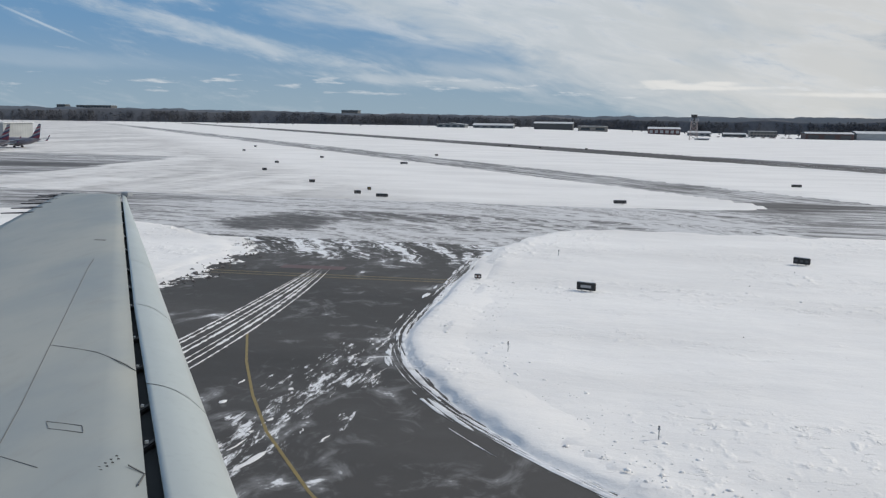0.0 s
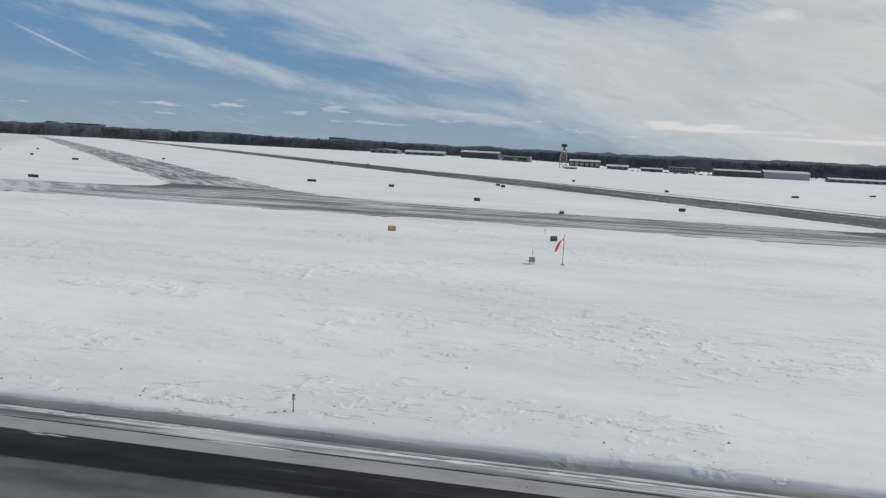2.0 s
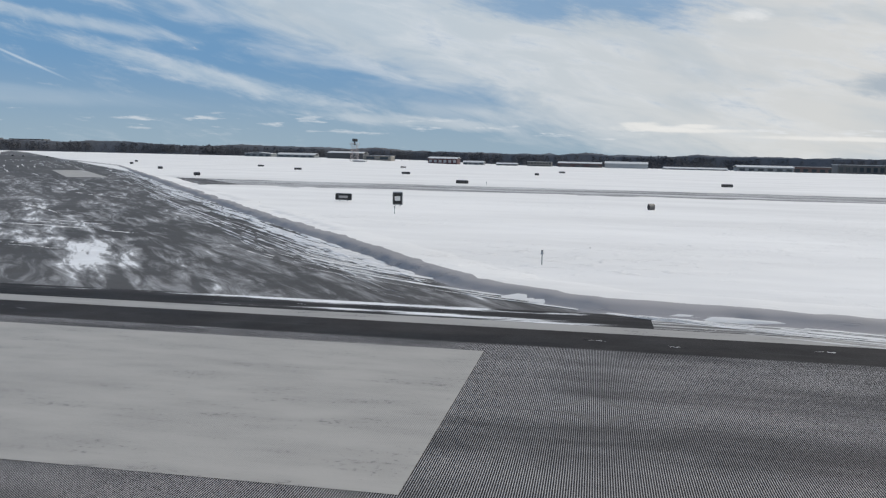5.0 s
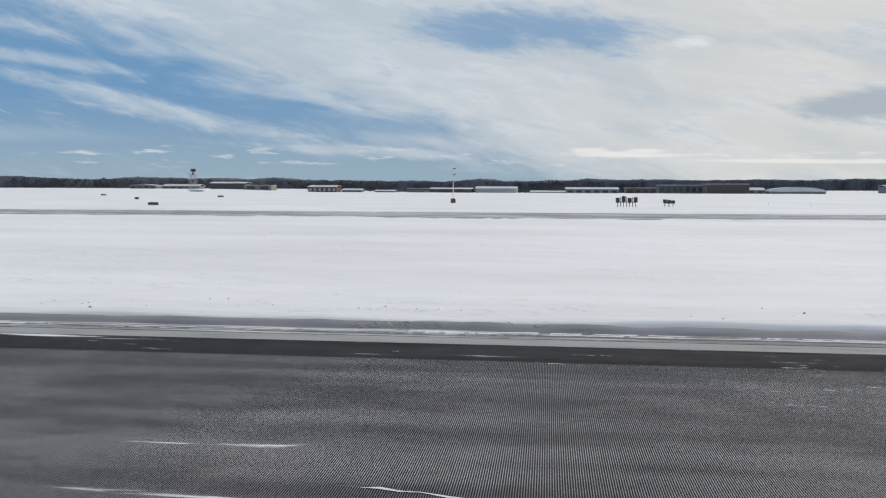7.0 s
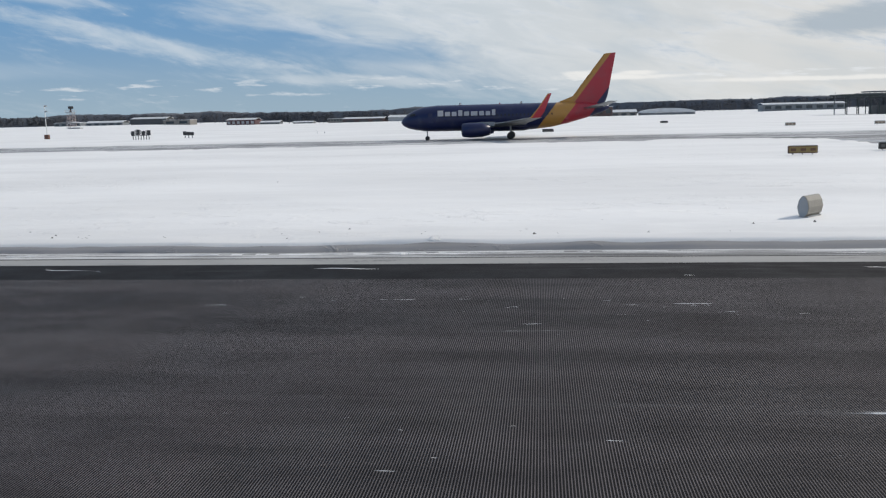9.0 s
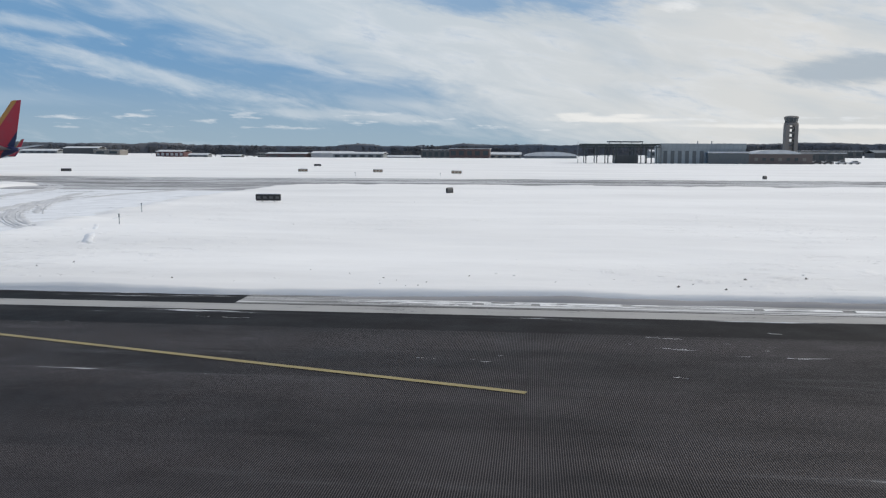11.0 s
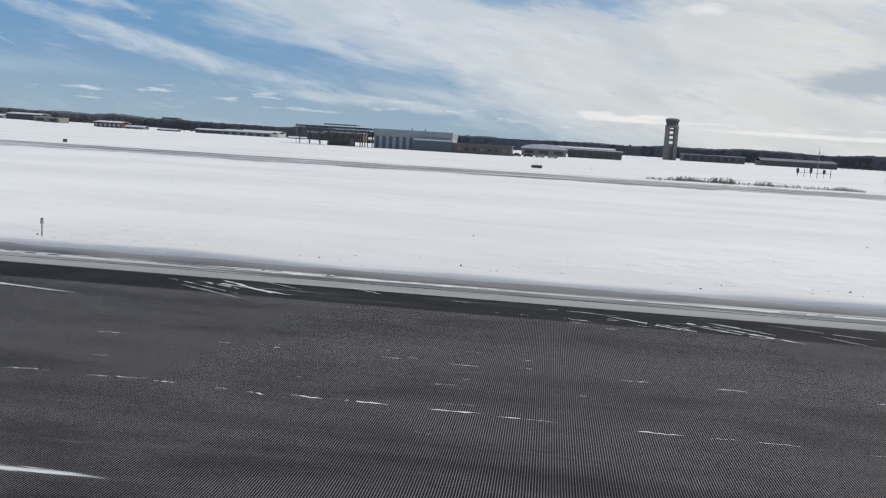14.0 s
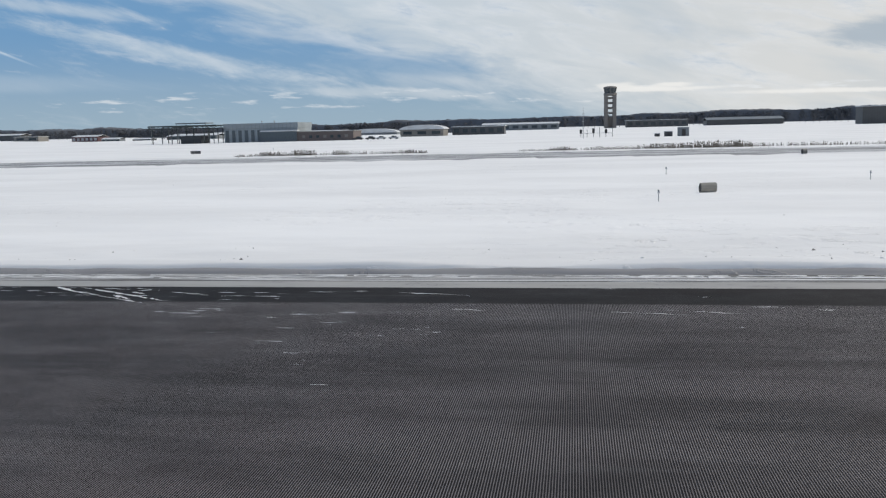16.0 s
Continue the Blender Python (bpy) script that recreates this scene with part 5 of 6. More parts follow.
building("snowy_shed", "low shed with stepped snowy roof", 376, 402, 560, 12, 2.6, CLAD_TAN, "ridge", windows=5, z=-1.0, rise=1.4)
building("quonset_hut", "grey arched hut with snow on its back", 404, 437, 556, 12, 1.6, CLAD_GREY, "arch", windows=0, z=-0.8, rise=2.6)
building("far_hall", "long grey hall with snowy roof", 488, 540, 600, 14, 3.6, CLAD_GREY, "ridge", windows=8, z=0.4, rise=1.0)
building("far_hall", "long dark hall among bare trees", 585, 625, 600, 14, 4.2, CLAD_DARK, "flat", windows=8, z=0.4)
building("far_terminal", "long grey terminal with snowy roof and glazed front", 640, 690, 620, 18, 3.4, CLAD_DARK, "ridge", windows=6, z=0.2, rise=1.6, pane=CLAD_DARK, wear_roof=CLAD_GREY)
building("grey_warehouse", "big plain grey warehouse", 679, 722, 420, 10, 7.6, CLAD_DARK, "flat", doors=2, z=0.3)
building("arched_hangar", "pale arched hangar with curved snowy roof", 487, 503, 318, 12, 2.2, CLAD_TAN, "arch", windows=3, z=0.3, rise=1.7)
building("low_store", "long low store with snowy edge", 504, 524, 335, 8, 2.8, CLAD_DARK, "flat", windows=6, z=0.3)
building("far_block", "tall dark flat-topped block on the horizon", -1105, -1035, 3450, 40, 36, CLAD_DARK, "flat", windows=9, window_rows=4, z=0, wear_roof=CLAD_DARK)
building("far_campus", "long grey hilltop building far away", -1940, -1800, 2900, 40, 38, CLAD_DARK, "flat", windows=12, window_rows=3, z=0)
building("far_campus", "pale hilltop building far away", -2020, -1985, 2900, 30, 40, CLAD_DARK, "flat", windows=4, window_rows=3, z=0)


def factory():
    """The near maintenance hall: tall pale block with dark bays, a lower brick wing, vents on the roof."""
    ob = thing("maintenance_hall", "pale grey maintenance hall with dark tall bays and brick wing", "building", m=pose(446, 252, 0))
    part("wall", box(0, 23.0, 0, 14, -0.5, 5.6), CLAD_PALE, ob)
    part("parapet", box(-0.15, 23.15, -0.18, 14.1, 4.3, 5.75), CLAD_PALE, ob, "pale upper cladding band")
    for k in range(6):
        part("bay_door", box(0.5 + 2.0 * k, 1.55 + 2.0 * k, -0.10, 0.1, -0.2, 3.7), BAY, ob, "tall dark glazed bay")
    part("canopy", box(12.2, 23.6, -2.6, -0.02, 3.1, 3.5, 0.05), ROOF_SNOW, ob, "snowy canopy roof")
    part("annex", box(12.4, 23.4, -2.4, -0.03, -0.5, 3.1), BAY, ob, "glazed dark annex front")
    wing = part("brick_wing", box(23.42, 40.5, -2.0, 8, -0.5, 2.7), BRICK, ob, "low brown brick wing")
    part("wing_roof", box(23.3, 40.7, -2.2, 8.2, 2.7, 2.95), CONCRETE, ob, "grey flat roof edge")
    for k in range(7):
        part("window", box(25.0 + 2.15 * k, 25.9 + 2.15 * k, -2.06, -1.9, 1.0, 1.8), CLAD_TAN if k % 3 == 0 else GLASS, ob)
    for x in (10.6, 14.5):
        part("vent", rod((x, 4, 5.6), (x, 4, 6.5), 0.14), GREY_METAL, ob)
    part("aerial", rod((18, 5, 5.6), (18, 5, 6.4), 0.04), GREY_METAL, ob)
    return ob


factory()


def steel_canopy():
    """Open steel frame on posts with a truss roof, a hut under it and a rounded tank roof above."""
    ob = thing("steel_canopy", "open steel canopy frame on thin posts with small hut", "canopy", m=pose(424.5, 250, 0))
    part("roof_deck", box(-1.2, 20.6, -1.5, 9, 5.45, 5.62), STEEL_GREEN, ob, "thin dark roof deck")
    for y in (-1.4, 8.9):
        bm = add_box(bmesh.new(), -1.2, 20.6, y - 0.08, y + 0.08, 5.2, 5.44)
        for k in range(14):
            add_rod(bm, (-1 + 1.55 * k, y, 5.2), (-0.25 + 1.55 * k, y, 4.65), 0.07, n=5)
            add_rod(bm, (-0.25 + 1.55 * k, y, 4.65), (0.55 + 1.55 * k, y, 5.2), 0.07, n=5)
        add_box(bm, -1.2, 20.6, y - 0.06, y + 0.06, 4.55, 4.7)
        part("truss", bm, STEEL_GREEN, ob)
    for x in (0.2, 3.2, 6.3, 8.6, 13.4, 16.6, 18.2, 19.6):
        for y in (-1.4, 8.9):
            part("post", rod((x, y, -0.3), (x, y, 4.7), 0.14), STEEL_GREEN, ob)
    part("hut", box(8.4, 14.8, 0, 6, -0.3, 2.4), CLAD_DARK, ob, "dark hut under the canopy")
    bm = box(6.6, 16.2, 1, 7, 6.05, 6.35)
    for x in (6.8, 9.9, 13.0, 16.0):
        add_rod(bm, (x, 1.2, 5.6), (x, 1.2, 6.1), 0.08, n=5)
    part("upper_deck", bm, CLAD_GREY, ob, "small raised deck on stub posts")
    part("mast", rod((-1.9, 2, 0), (-1.9, 2, 6.2), 0.06), GREY_METAL, ob)
    return ob


steel_canopy()


def control_tower():
    ob = thing("control_tower", "tall grey concrete control tower with glazed cab", "tower", m=pose(573.5, 581, 0.8))
    for x in (-3.9, 1.5):
        part("shaft", box(x, x + 2.4, -3, 3, -1, 20.6, 0.12), CONCRETE, ob)
    part("core", box(-1.5, 1.5, -0.9, 2.8, -1, 6.6), CONCRETE, ob)
    for z in (9.0, 12.2, 15.4, 18.6):
        part("landing", box(-1.5, 1.5, -1.6, 2.4, z - 0.7, z + 0.7), CONCRETE, ob)
    n = 10

    def ring(r, z):
        return [(r * math.cos(2 * math.pi * k / n + 0.31), r * math.sin(2 * math.pi * k / n + 0.31), z) for k in range(n)]

    part("collar", loft([ring(3.9, 20.0), ring(4.4, 20.6), ring(4.4, 21.6), ring(3.8, 21.8)]), CONCRETE, ob)
    part("cab_glass", loft([ring(3.5, 21.8), ring(4.2, 24.8)]), GLASS, ob, "slanted dark cab windows")
    for k in range(n):
        a, b = ring(3.55, 21.8)[k], ring(4.27, 24.8)[k]
        part("mullion", rod(a, b, 0.14, n=5), CONCRETE, ob)
    part("cab_roof", loft([ring(4.5, 24.8), ring(4.6, 25.3), ring(3.6, 25.9), ring(0.4, 26.2)]), CONCRETE, ob)
    for x in (-1.5, 0.8, 1.9):
        part("antenna", rod((x, 0, 25.9), (x, 0, 27.0), 0.05, n=5), GREY_METAL, ob)
    return ob


control_tower()


def radar_tower():
    ob = thing("radar_tower", "red and white lattice radar tower with platform and antenna", "tower", m=pose(44.5, 532, float(land(np.array([44.5]), np.array([532.0]))[0])))
    h, s0, s1 = 10.8, 2.3, 1.6
    for sx in (-1, 1):
        for sy in (-1, 1):
            for k in range(4):
                za, zb = h * k / 4, h * (k + 1) / 4
                fa, fb = s0 + (s1 - s0) * k / 4, s0 + (s1 - s0) * (k + 1) / 4
                part("leg", rod((sx * fa, sy * fa, za), (sx * fb, sy * fb, zb), 0.10, n=6), RED_STEEL if k % 2 else PALE_STEEL, ob)
    for k in range(4):
        za, zb = h * k / 4, h * (k + 1) / 4
        fa, fb = s0 + (s1 - s0) * k / 4, s0 + (s1 - s0) * (k + 1) / 4
        bm = bmesh.new()
        for a, b in (((-1, -1), (1, -1)), ((1, -1), (1, 1)), ((1, 1), (-1, 1)), ((-1, 1), (-1, -1))):
            add_rod(bm, (a[0] * fa, a[1] * fa, za), (b[0] * fb, b[1] * fb, zb), 0.06, n=5)
            add_rod(bm, (b[0] * fa, b[1] * fa, za), (a[0] * fb, a[1] * fb, zb), 0.06, n=5)
            add_rod(bm, (a[0] * fb, a[1] * fb, zb), (b[0] * fb, b[1] * fb, zb), 0.06, n=5)
        part("bracing", bm, PALE_STEEL if k % 2 else RED_STEEL, ob)
    part("platform", box(-2.4, 2.4, -2.4, 2.4, h, h + 0.30), GREY_METAL, ob)
    bm = bmesh.new()
    for a, b in (((-2.4, -2.4), (2.4, -2.4)), ((2.4, -2.4), (2.4, 2.4)), ((2.4, 2.4), (-2.4, 2.4)), ((-2.4, 2.4), (-2.4, -2.4))):
        for z in (h + 0.9, h + 1.4):
            add_rod(bm, (*a, z), (*b, z), 0.07, n=5)
        add_rod(bm, (*a, h), (*a, h + 1.4), 0.08, n=5)
    part("railing", bm, PALE_STEEL, ob)
    part("pedestal", rod((0, 0, h + 0.3), (0, 0, h + 2.2), 0.6, 0.4, 10), DARK, ob)
    bm = loft([[(-1.7 + 3.4 * k / 8, -0.5 + 0.9 * (k / 4 - 1) ** 2, h + z) for k in range(9)] + [(1.7 - 3.4 * k / 8, -0.25 + 0.9 * (1 - k / 4) ** 2, h + z) for k in range(9)] for z in (2.2, 3.1, 4.0)])
    part("antenna", bm, DARK, ob, "dark curved radar antenna")
    return ob


radar_tower()
building("radar_hut", "low pale equipment hut beside the radar tower", 45, 53, 526, 4, 1.6, CLAD_WHITE, "flat", doors=1, z=-1.4)


# ------------------------------------------------------------------ airfield signs and lights
def ground_z(x, y):
    return float(snow_height(np.array([float(x)]), np.array([float(y)]))[0])


def sign_master(name, label, w, h, face, frame_mat=DARK, legs=2, bars=0, bar_mat=WHITE, group="airfield signs"):
    """A box sign on short legs: case, face panel, bars of unreadable writing, legs."""
    d = 0.16
    ob = thing(name, label, "sign", group)
    lift = 0.10
    part("case", box(-w / 2, w / 2, -d / 2, d / 2, lift, lift + h, 0.02), frame_mat, ob)
    part("face", box(-w / 2 + 0.04, w / 2 - 0.04, -d / 2 - 0.012, -d / 2 + 0.004, lift + 0.05, lift + h - 0.05), face, ob)
    for k in range(bars):
        cx = -w / 2 + w * (k + 0.5) / bars
        part("writing_bar", box(cx - w * 0.28 / bars, cx + w * 0.28 / bars, -d / 2 - 0.018, -d / 2 - 0.010, lift + h * 0.32, lift + h * 0.68), bar_mat, ob)
    for k in range(legs):
        x = -w / 2 + w * (k + 0.5) / legs
        part("leg", rod((x, 0, -0.25), (x, 0, lift + 0.02), 0.03, n=6), GREY_METAL, ob)
    part("snow_cap", box(-w / 2 + 0.03, w / 2 - 0.03, -d / 2 + 0.02, d / 2 - 0.02, lift + h, lift + h + 0.03, 0.012), ROOF_SNOW, ob, "thin cap of snow")
    return ob


def place(master, spots):
    """Sets the master at the first spot and copies it to the rest: x, y, turn."""
    for k, (x, y, turn) in enumerate(spots):
        m = pose(x, y, ground_z(x, y) - 0.02, 0, 0, turn)
        if k == 0:
            master.matrix_world = m
        else:
            copy_thing(master, m)


place(sign_master("taxiway_sign", "wide dark airfield sign on short legs in snow", 1.5, 0.38, BLACK, bars=4, bar_mat=DIM),
      [(115.6, 198.4, 3), (141.6, 238.1, 3), (135.4, 168.5, 3), (161.5, 151.3, 3), (186.6, 212.7, 3), (178.9, 103.8, 3), (0.8, 104.3, 2), (-27.9, 103.2, 2), (27.3, 140.2, 4), (-43.5, 178.6, 4), (212.0, 121.0, 3), 
       (394.3, 50.7, 4), (496.0, 120.5, 3), (366.3, 174.4, 4), (343.5, 118.8, 4)])
place(sign_master("taxiway_sign", "narrow dark airfield sign half buried in snow", 0.85, 0.40, BLACK, bars=2, bar_mat=DIM),
      [(119.1, 142.8, 3), (143.0, 107.5, 3), (183.1, 174.5, 3), (86.6, 117.2, 3), (66.8, 227.9, 3), (55.0, 170.1, 3), (42.0, 137.4, 4), (60.2, 112.6, -20), (56.8, 164.0, 4), (88.2, 187.6, 4),
       (-32.0, 106.5, 3), (-43.8, 122.5, 3), (-68.8, 171.0, 3), (-67.6, 196.0, 3), (-45.2, 221.0, 3), (-61.6, 147.3, 3), (362.8, 54.4, 6), (334.5, 111.0, 3), (-110.0, 256.0, 4), (-26.0, 308.0, 4), (-38.0, 318.0, 4), (-9.6, 299.0, 4), (-100.0, 225.0, 4)])
place(sign_master("location_sign", "black airfield sign with a pale dusted panel", 1.12, 0.44, BLACK, bars=1, bar_mat=plain("dusted_sign_face", (0.40, 0.385, 0.38), 0.6)),
      [(-1.3, 49.8, -18), (177.8, 57.5, 4)])
place(sign_master("location_sign", "plain black airfield sign with its back to the runway", 1.12, 0.44, BLACK, bars=3, bar_mat=CLAD_DARK), [(139.4, 39.9, -14), (13.0, 63.1, -28)])
place(sign_master("direction_sign", "long yellow direction sign with dark lettering bars", 1.62, 0.42, YELLOW, BROWN, bars=3, bar_mat=BROWN, legs=3), [(357.1, 51.0, 4)])
place(sign_master("direction_sign", "pale tan sign board on short legs in snow", 1.4, 0.40, plain("pale_tan_panel", (0.40, 0.36, 0.29), 0.6), GREY_METAL, bars=3, bar_mat=BROWN), [(376.5, 125.0, 4), (387.8, 123.9, 4), (399.7, 117.9, 4)])
place(sign_master("direction_sign", "small yellow sign with dark lettering bars", 0.5, 0.38, YELLOW, DARK, bars=2, bar_mat=BLACK), [(-32.2, 112.6, 4), (128.6, 55.0, 10)])
place(sign_master("mandatory_sign", "small brown holding sign beside the connector", 0.40, 0.26, BROWN, DARK, bars=2), [(-7.9, 51.7, 0)])
place(sign_master("runway_sign", "tall square dark sign with a pale figure panel", 0.64, 0.80, BLACK, GREY_METAL, bars=1), [(182.4, 54.0, 4)])


WEATHERED = plain("weathered_tan_panel", (0.27, 0.255, 0.225), 0.7, wear=0.4)


def distance_marker(label, white=True, w=0.55, size=1.0, skin=None, ends=None):
    """A thick sign seen from its end: tapering sides, rounded top, dark faces along the runway."""
    ob = thing("distance_marker", label, "sign", "distance markers")
    h, d = 0.66, 0.34
    prof = [(-d / 2, 0.06), (-d / 2 * 1.05, 0.28), (-d / 2 * 0.55, h - 0.05), (-d / 2 * 0.3, h), (d / 2 * 0.3, h), (d / 2 * 0.55, h - 0.05), (d / 2 * 1.05, 0.28), (d / 2, 0.06)]
    if not white:
        h = 0.70
        prof = [(x * size, z * size) for x, z in [(-0.05, 0.02), (-0.15, 0.14), (-0.19, 0.34), (-0.15, 0.54), (-0.07, 0.67), (0.0, h), (0.07, 0.67), (0.15, 0.54), (0.19, 0.34), (0.15, 0.14), (0.05, 0.02)]]
        part("case", extrude_profile(prof, -w / 2, w / 2), skin or WEATHERED, ob)
        for y in (-w / 2, w / 2):
            part("end_cap", extrude_profile([(x * 0.9, 0.03 + (z - 0.02) * 0.94) for x, z in prof], y - 0.012, y + 0.012), ends or GREY_METAL, ob)
        part("foot", box(-0.12, 0.12, -w / 2 + 0.03, w / 2 - 0.03, -0.2, 0.05), GREY_METAL, ob)
        return ob
    part("case", extrude_profile(prof, -w / 2, w / 2), WHITE, ob)
    for s in (-1, 1):
        bm = bmesh.new()
        q = [(s * (d / 2 * 1.05 + 0.008), -w / 2 + 0.06, 0.26), (s * (d / 2 * 1.05 + 0.008), w / 2 - 0.06, 0.26), (s * (d / 2 * 0.58 + 0.008), w / 2 - 0.06, h - 0.07), (s * (d / 2 * 0.58 + 0.008), -w / 2 + 0.06, h - 0.07)]
        inner = [(x - s * 0.02, y, z) for x, y, z in q]
        bm = loft([inner, q])
        part("face", bm, DARK, ob, "dark face panel")
    for y in (-w / 3, w / 3):
        part("leg", rod((0, y, -0.3), (0, y, 0.10), 0.04, n=6), GREY_METAL, ob)
    part("seam", box(-0.012, 0.012, -w / 2 - 0.006, -w / 2 + 0.01, 0.10, h - 0.03), DARK, ob)
    return ob


leaning = distance_marker("white thick distance marker with dark faces leaning in snow")
leaning.matrix_world = pose(132.8, 22.7, ground_z(132.8, 22.7) - 0.03, 0, 12, -24)
copy_thing(leaning, pose(19.8, 23.0, ground_z(19.8, 23.0) - 0.03, 0, 6, -14))
place(distance_marker("grey weathered distance marker leaning in snow", False, 0.74, 0.78), [(532.1, 23.4, -6), (349.15, 22.4, -42)])
place(distance_marker("pale marker box with a dark end on the snow", False, 0.72, 0.62, WEATHERED, BLACK), [(556.1, 37.6, -68)])
place(distance_marker("small tan marker box half buried in snow", False, 0.55, 0.62, plain("tan_marker_panel", (0.42, 0.27, 0.11), 0.7), BROWN), [(61.1, 65.7, -60)])
place(distance_marker("small dark marker box half buried in snow", False, 0.5, 0.62, CLAD_DARK, DARK), [(73.7, 66.4, -55), (404.0, 63.2, -50), (72.1, 100.2, -50), (198.4, 58.5, -45), (569.8, 77.6, -55), (436.7, 104.2, -60), (570.0, 110.0, -50)])


def edge_light():
    ob = thing("edge_light", "thin snow stake with small runway lamp", "lamp", "edge lights")
    part("stake", rod((0, 0, -0.2), (0, 0, 0.33), 0.018, n=6), GREY_METAL, ob)
    part("lamp", rod((0, 0, 0.33), (0, 0, 0.43), 0.045, 0.03, 8), LAMP, ob)
    part("cap", rod((0, 0, 0.43), (0, 0, 0.455), 0.035, n=8), DARK, ob)
    return ob


place(edge_light(), [(1.7, 26.6, 0), (-3.7, 62.6, 0), (-4.1, 35.7, 0), (71.0, 19.1, 0), (141.4, 19.5, 0), (193.3, 25.6, 0), (184.0, 46.3, 0), (282.9, 22.5, 0), (357.4, 21.2, 0), (362.5, 24.7, 0), (365.4, 30.4, 0), (365.8, 38.5, 0), (393.1, 34.2, 0), (391.0, 40.8, 0), (527.8, 18.7, 0), (486.2, 19.0, 0), (438.0, 21.0, 0),
                     (553.7, 33.5, 0), (555.7, 50.6, 0), (564.6, 44.2, 0), (72.6, 71.5, 0), (71.6, 100.9, 0), (308.3, 137.0, 0), (304.5, 147.0, 0), (503.9, 131.5, 0), (182.2, 100.9, 0), (44.5, 20.3, 0), (388.0, 107.0, 0), (398.5, 108.3, 0), (501.0, 210.0, 0)])


def papi_unit():
    ob = thing("approach_light_unit", "small approach light box on thin legs in snow", "lamp", "approach light units")
    part("housing", box(-0.24, 0.24, -0.32, 0.32, 0.62, 0.80, 0.02), DARK, ob)
    part("lens", box(-0.20, 0.20, -0.335, -0.318, 0.65, 0.77), LAMP, ob)
    for x, y in ((-0.18, -0.25), (-0.05, 0.2), (0.18, 0.0)):
        part("leg", rod((x, y, -0.2), (x, y, 0.63), 0.022, n=6), GREY_METAL, ob)
    part("control_box", box(-0.17, -0.04, -0.20, -0.06, 0.18, 0.46, 0.01), DARK, ob)
    return ob


place(papi_unit(), [(113.5, 41.0, 20), (117.8, 44.7, 20), (122.1, 48.1, 20), (126.4, 51.8, 20)])


def windsock():
    ob = thing("windsock", "red-orange windsock hanging limp on a thin pole", "windsock", m=pose(75.3, 52.0, ground_z(75.3, 52.0)))
    part("pole", rod((0, 0, -0.2), (0, 0, 1.85), 0.022, n=7), GREY_METAL, ob)
    part("hoop", rod((-0.02, 0, 1.55), (-0.16, 0, 1.50), 0.015, n=6), GREY_METAL, ob)
    rings = []
    for k, (x, z, r) in enumerate(((-0.10, 1.55, 0.14), (-0.22, 1.40, 0.15), (-0.34, 1.15, 0.12), (-0.42, 0.92, 0.09), (-0.46, 0.78, 0.06))):
        a = 0.5 + 0.22 * k
        rings.append([(x + r * math.cos(t) * math.sin(a), r * math.sin(t), z + r * math.cos(t) * math.cos(a) * 0.6) for t in [2 * math.pi * j / 10 for j in range(10)]])
    part("sock", loft(rings), ORANGE, ob, "limp red-orange cloth sock", flat=False)
    part("foot", box(-0.12, 0.12, -0.12, 0.12, -0.05, 0.04), GREY_METAL, ob)
    return ob


windsock()


def weather_post():
    ob = thing("weather_instrument", "small grey weather instrument box with aerial on a stand", "instrument", m=pose(73.5, 51.6, ground_z(73.5, 51.6)))
    part("cabinet", box(-0.17, 0.17, -0.14, 0.14, 0.10, 0.40, 0.02), GREY_METAL, ob)
    part("aerial", rod((0, 0, 0.4), (0, 0, 0.85), 0.012, n=6), DARK, ob)
    part("arm", rod((-0.3, 0, 0.16), (0.25, 0, 0.22), 0.015, n=6), DARK, ob)
    for x in (-0.12, 0.12):
        part("leg", rod((x, 0, -0.2), (x, 0, 0.12), 0.02, n=6), DARK, ob)
    return ob


weather_post()


def antenna_array(name, label, x, y, w, h, n, turn=0.0):
    """Landing-aid aerials: panels on posts in a row, a rail under them."""
    ob = thing(name, label, "antenna", m=pose(x, y, ground_z(x, y), 0, 0, turn))
    rng = random.Random(int(x))
    for k in range(n):
        px = -w / 2 + w * k / (n - 1)
        tall = h * rng.uniform(0.75, 1.0)
        part("post", rod((px, 0, -0.2), (px, 0, tall), 0.06, n=6), DARK, ob)
        if k % 2 == 0 or n < 5:
            part("panel", box(px - 0.28, px + 0.28, -0.10, 0.05, tall * 0.45, tall, 0.02), DARK, ob)
    part("rail", rod((-w / 2, 0, h * 0.4), (w / 2, 0, h * 0.4), 0.04, n=6), GREY_METAL, ob)
    return ob


antenna_array("localiser_array", "dense dark aerial panels on posts beyond the taxiway", 280.5, 131, 2.6, 1.6, 7)
antenna_array("localiser_monitor", "two thin monitor posts in snow", 287.0, 134, 1.2, 1.2, 3)
antenna_array("aerial_group", "aerial posts and panels on a snowy mound", 555.5, 201, 7.0, 2.2, 6)


def mast():
    ob = thing("glide_mast", "slender pale mast with small hut at its foot", "mast", m=pose(252.5, 152, ground_z(252.5, 152)))
    part("pole", rod((0, 0, -0.3), (0, 0, 6.2), 0.09, 0.05, 8), WHITE, ob)
    for z in (3.8, 5.0, 6.0):
        part("aerial", box(-0.05, 0.45, -0.12, 0.12, z - 0.12, z + 0.12, 0.02), GREY_METAL, ob)
    part("foot_box", box(-0.4, 0.4, -0.3, 0.3, -0.2, 0.8, 0.03), BROWN, ob)
    return ob


mast()


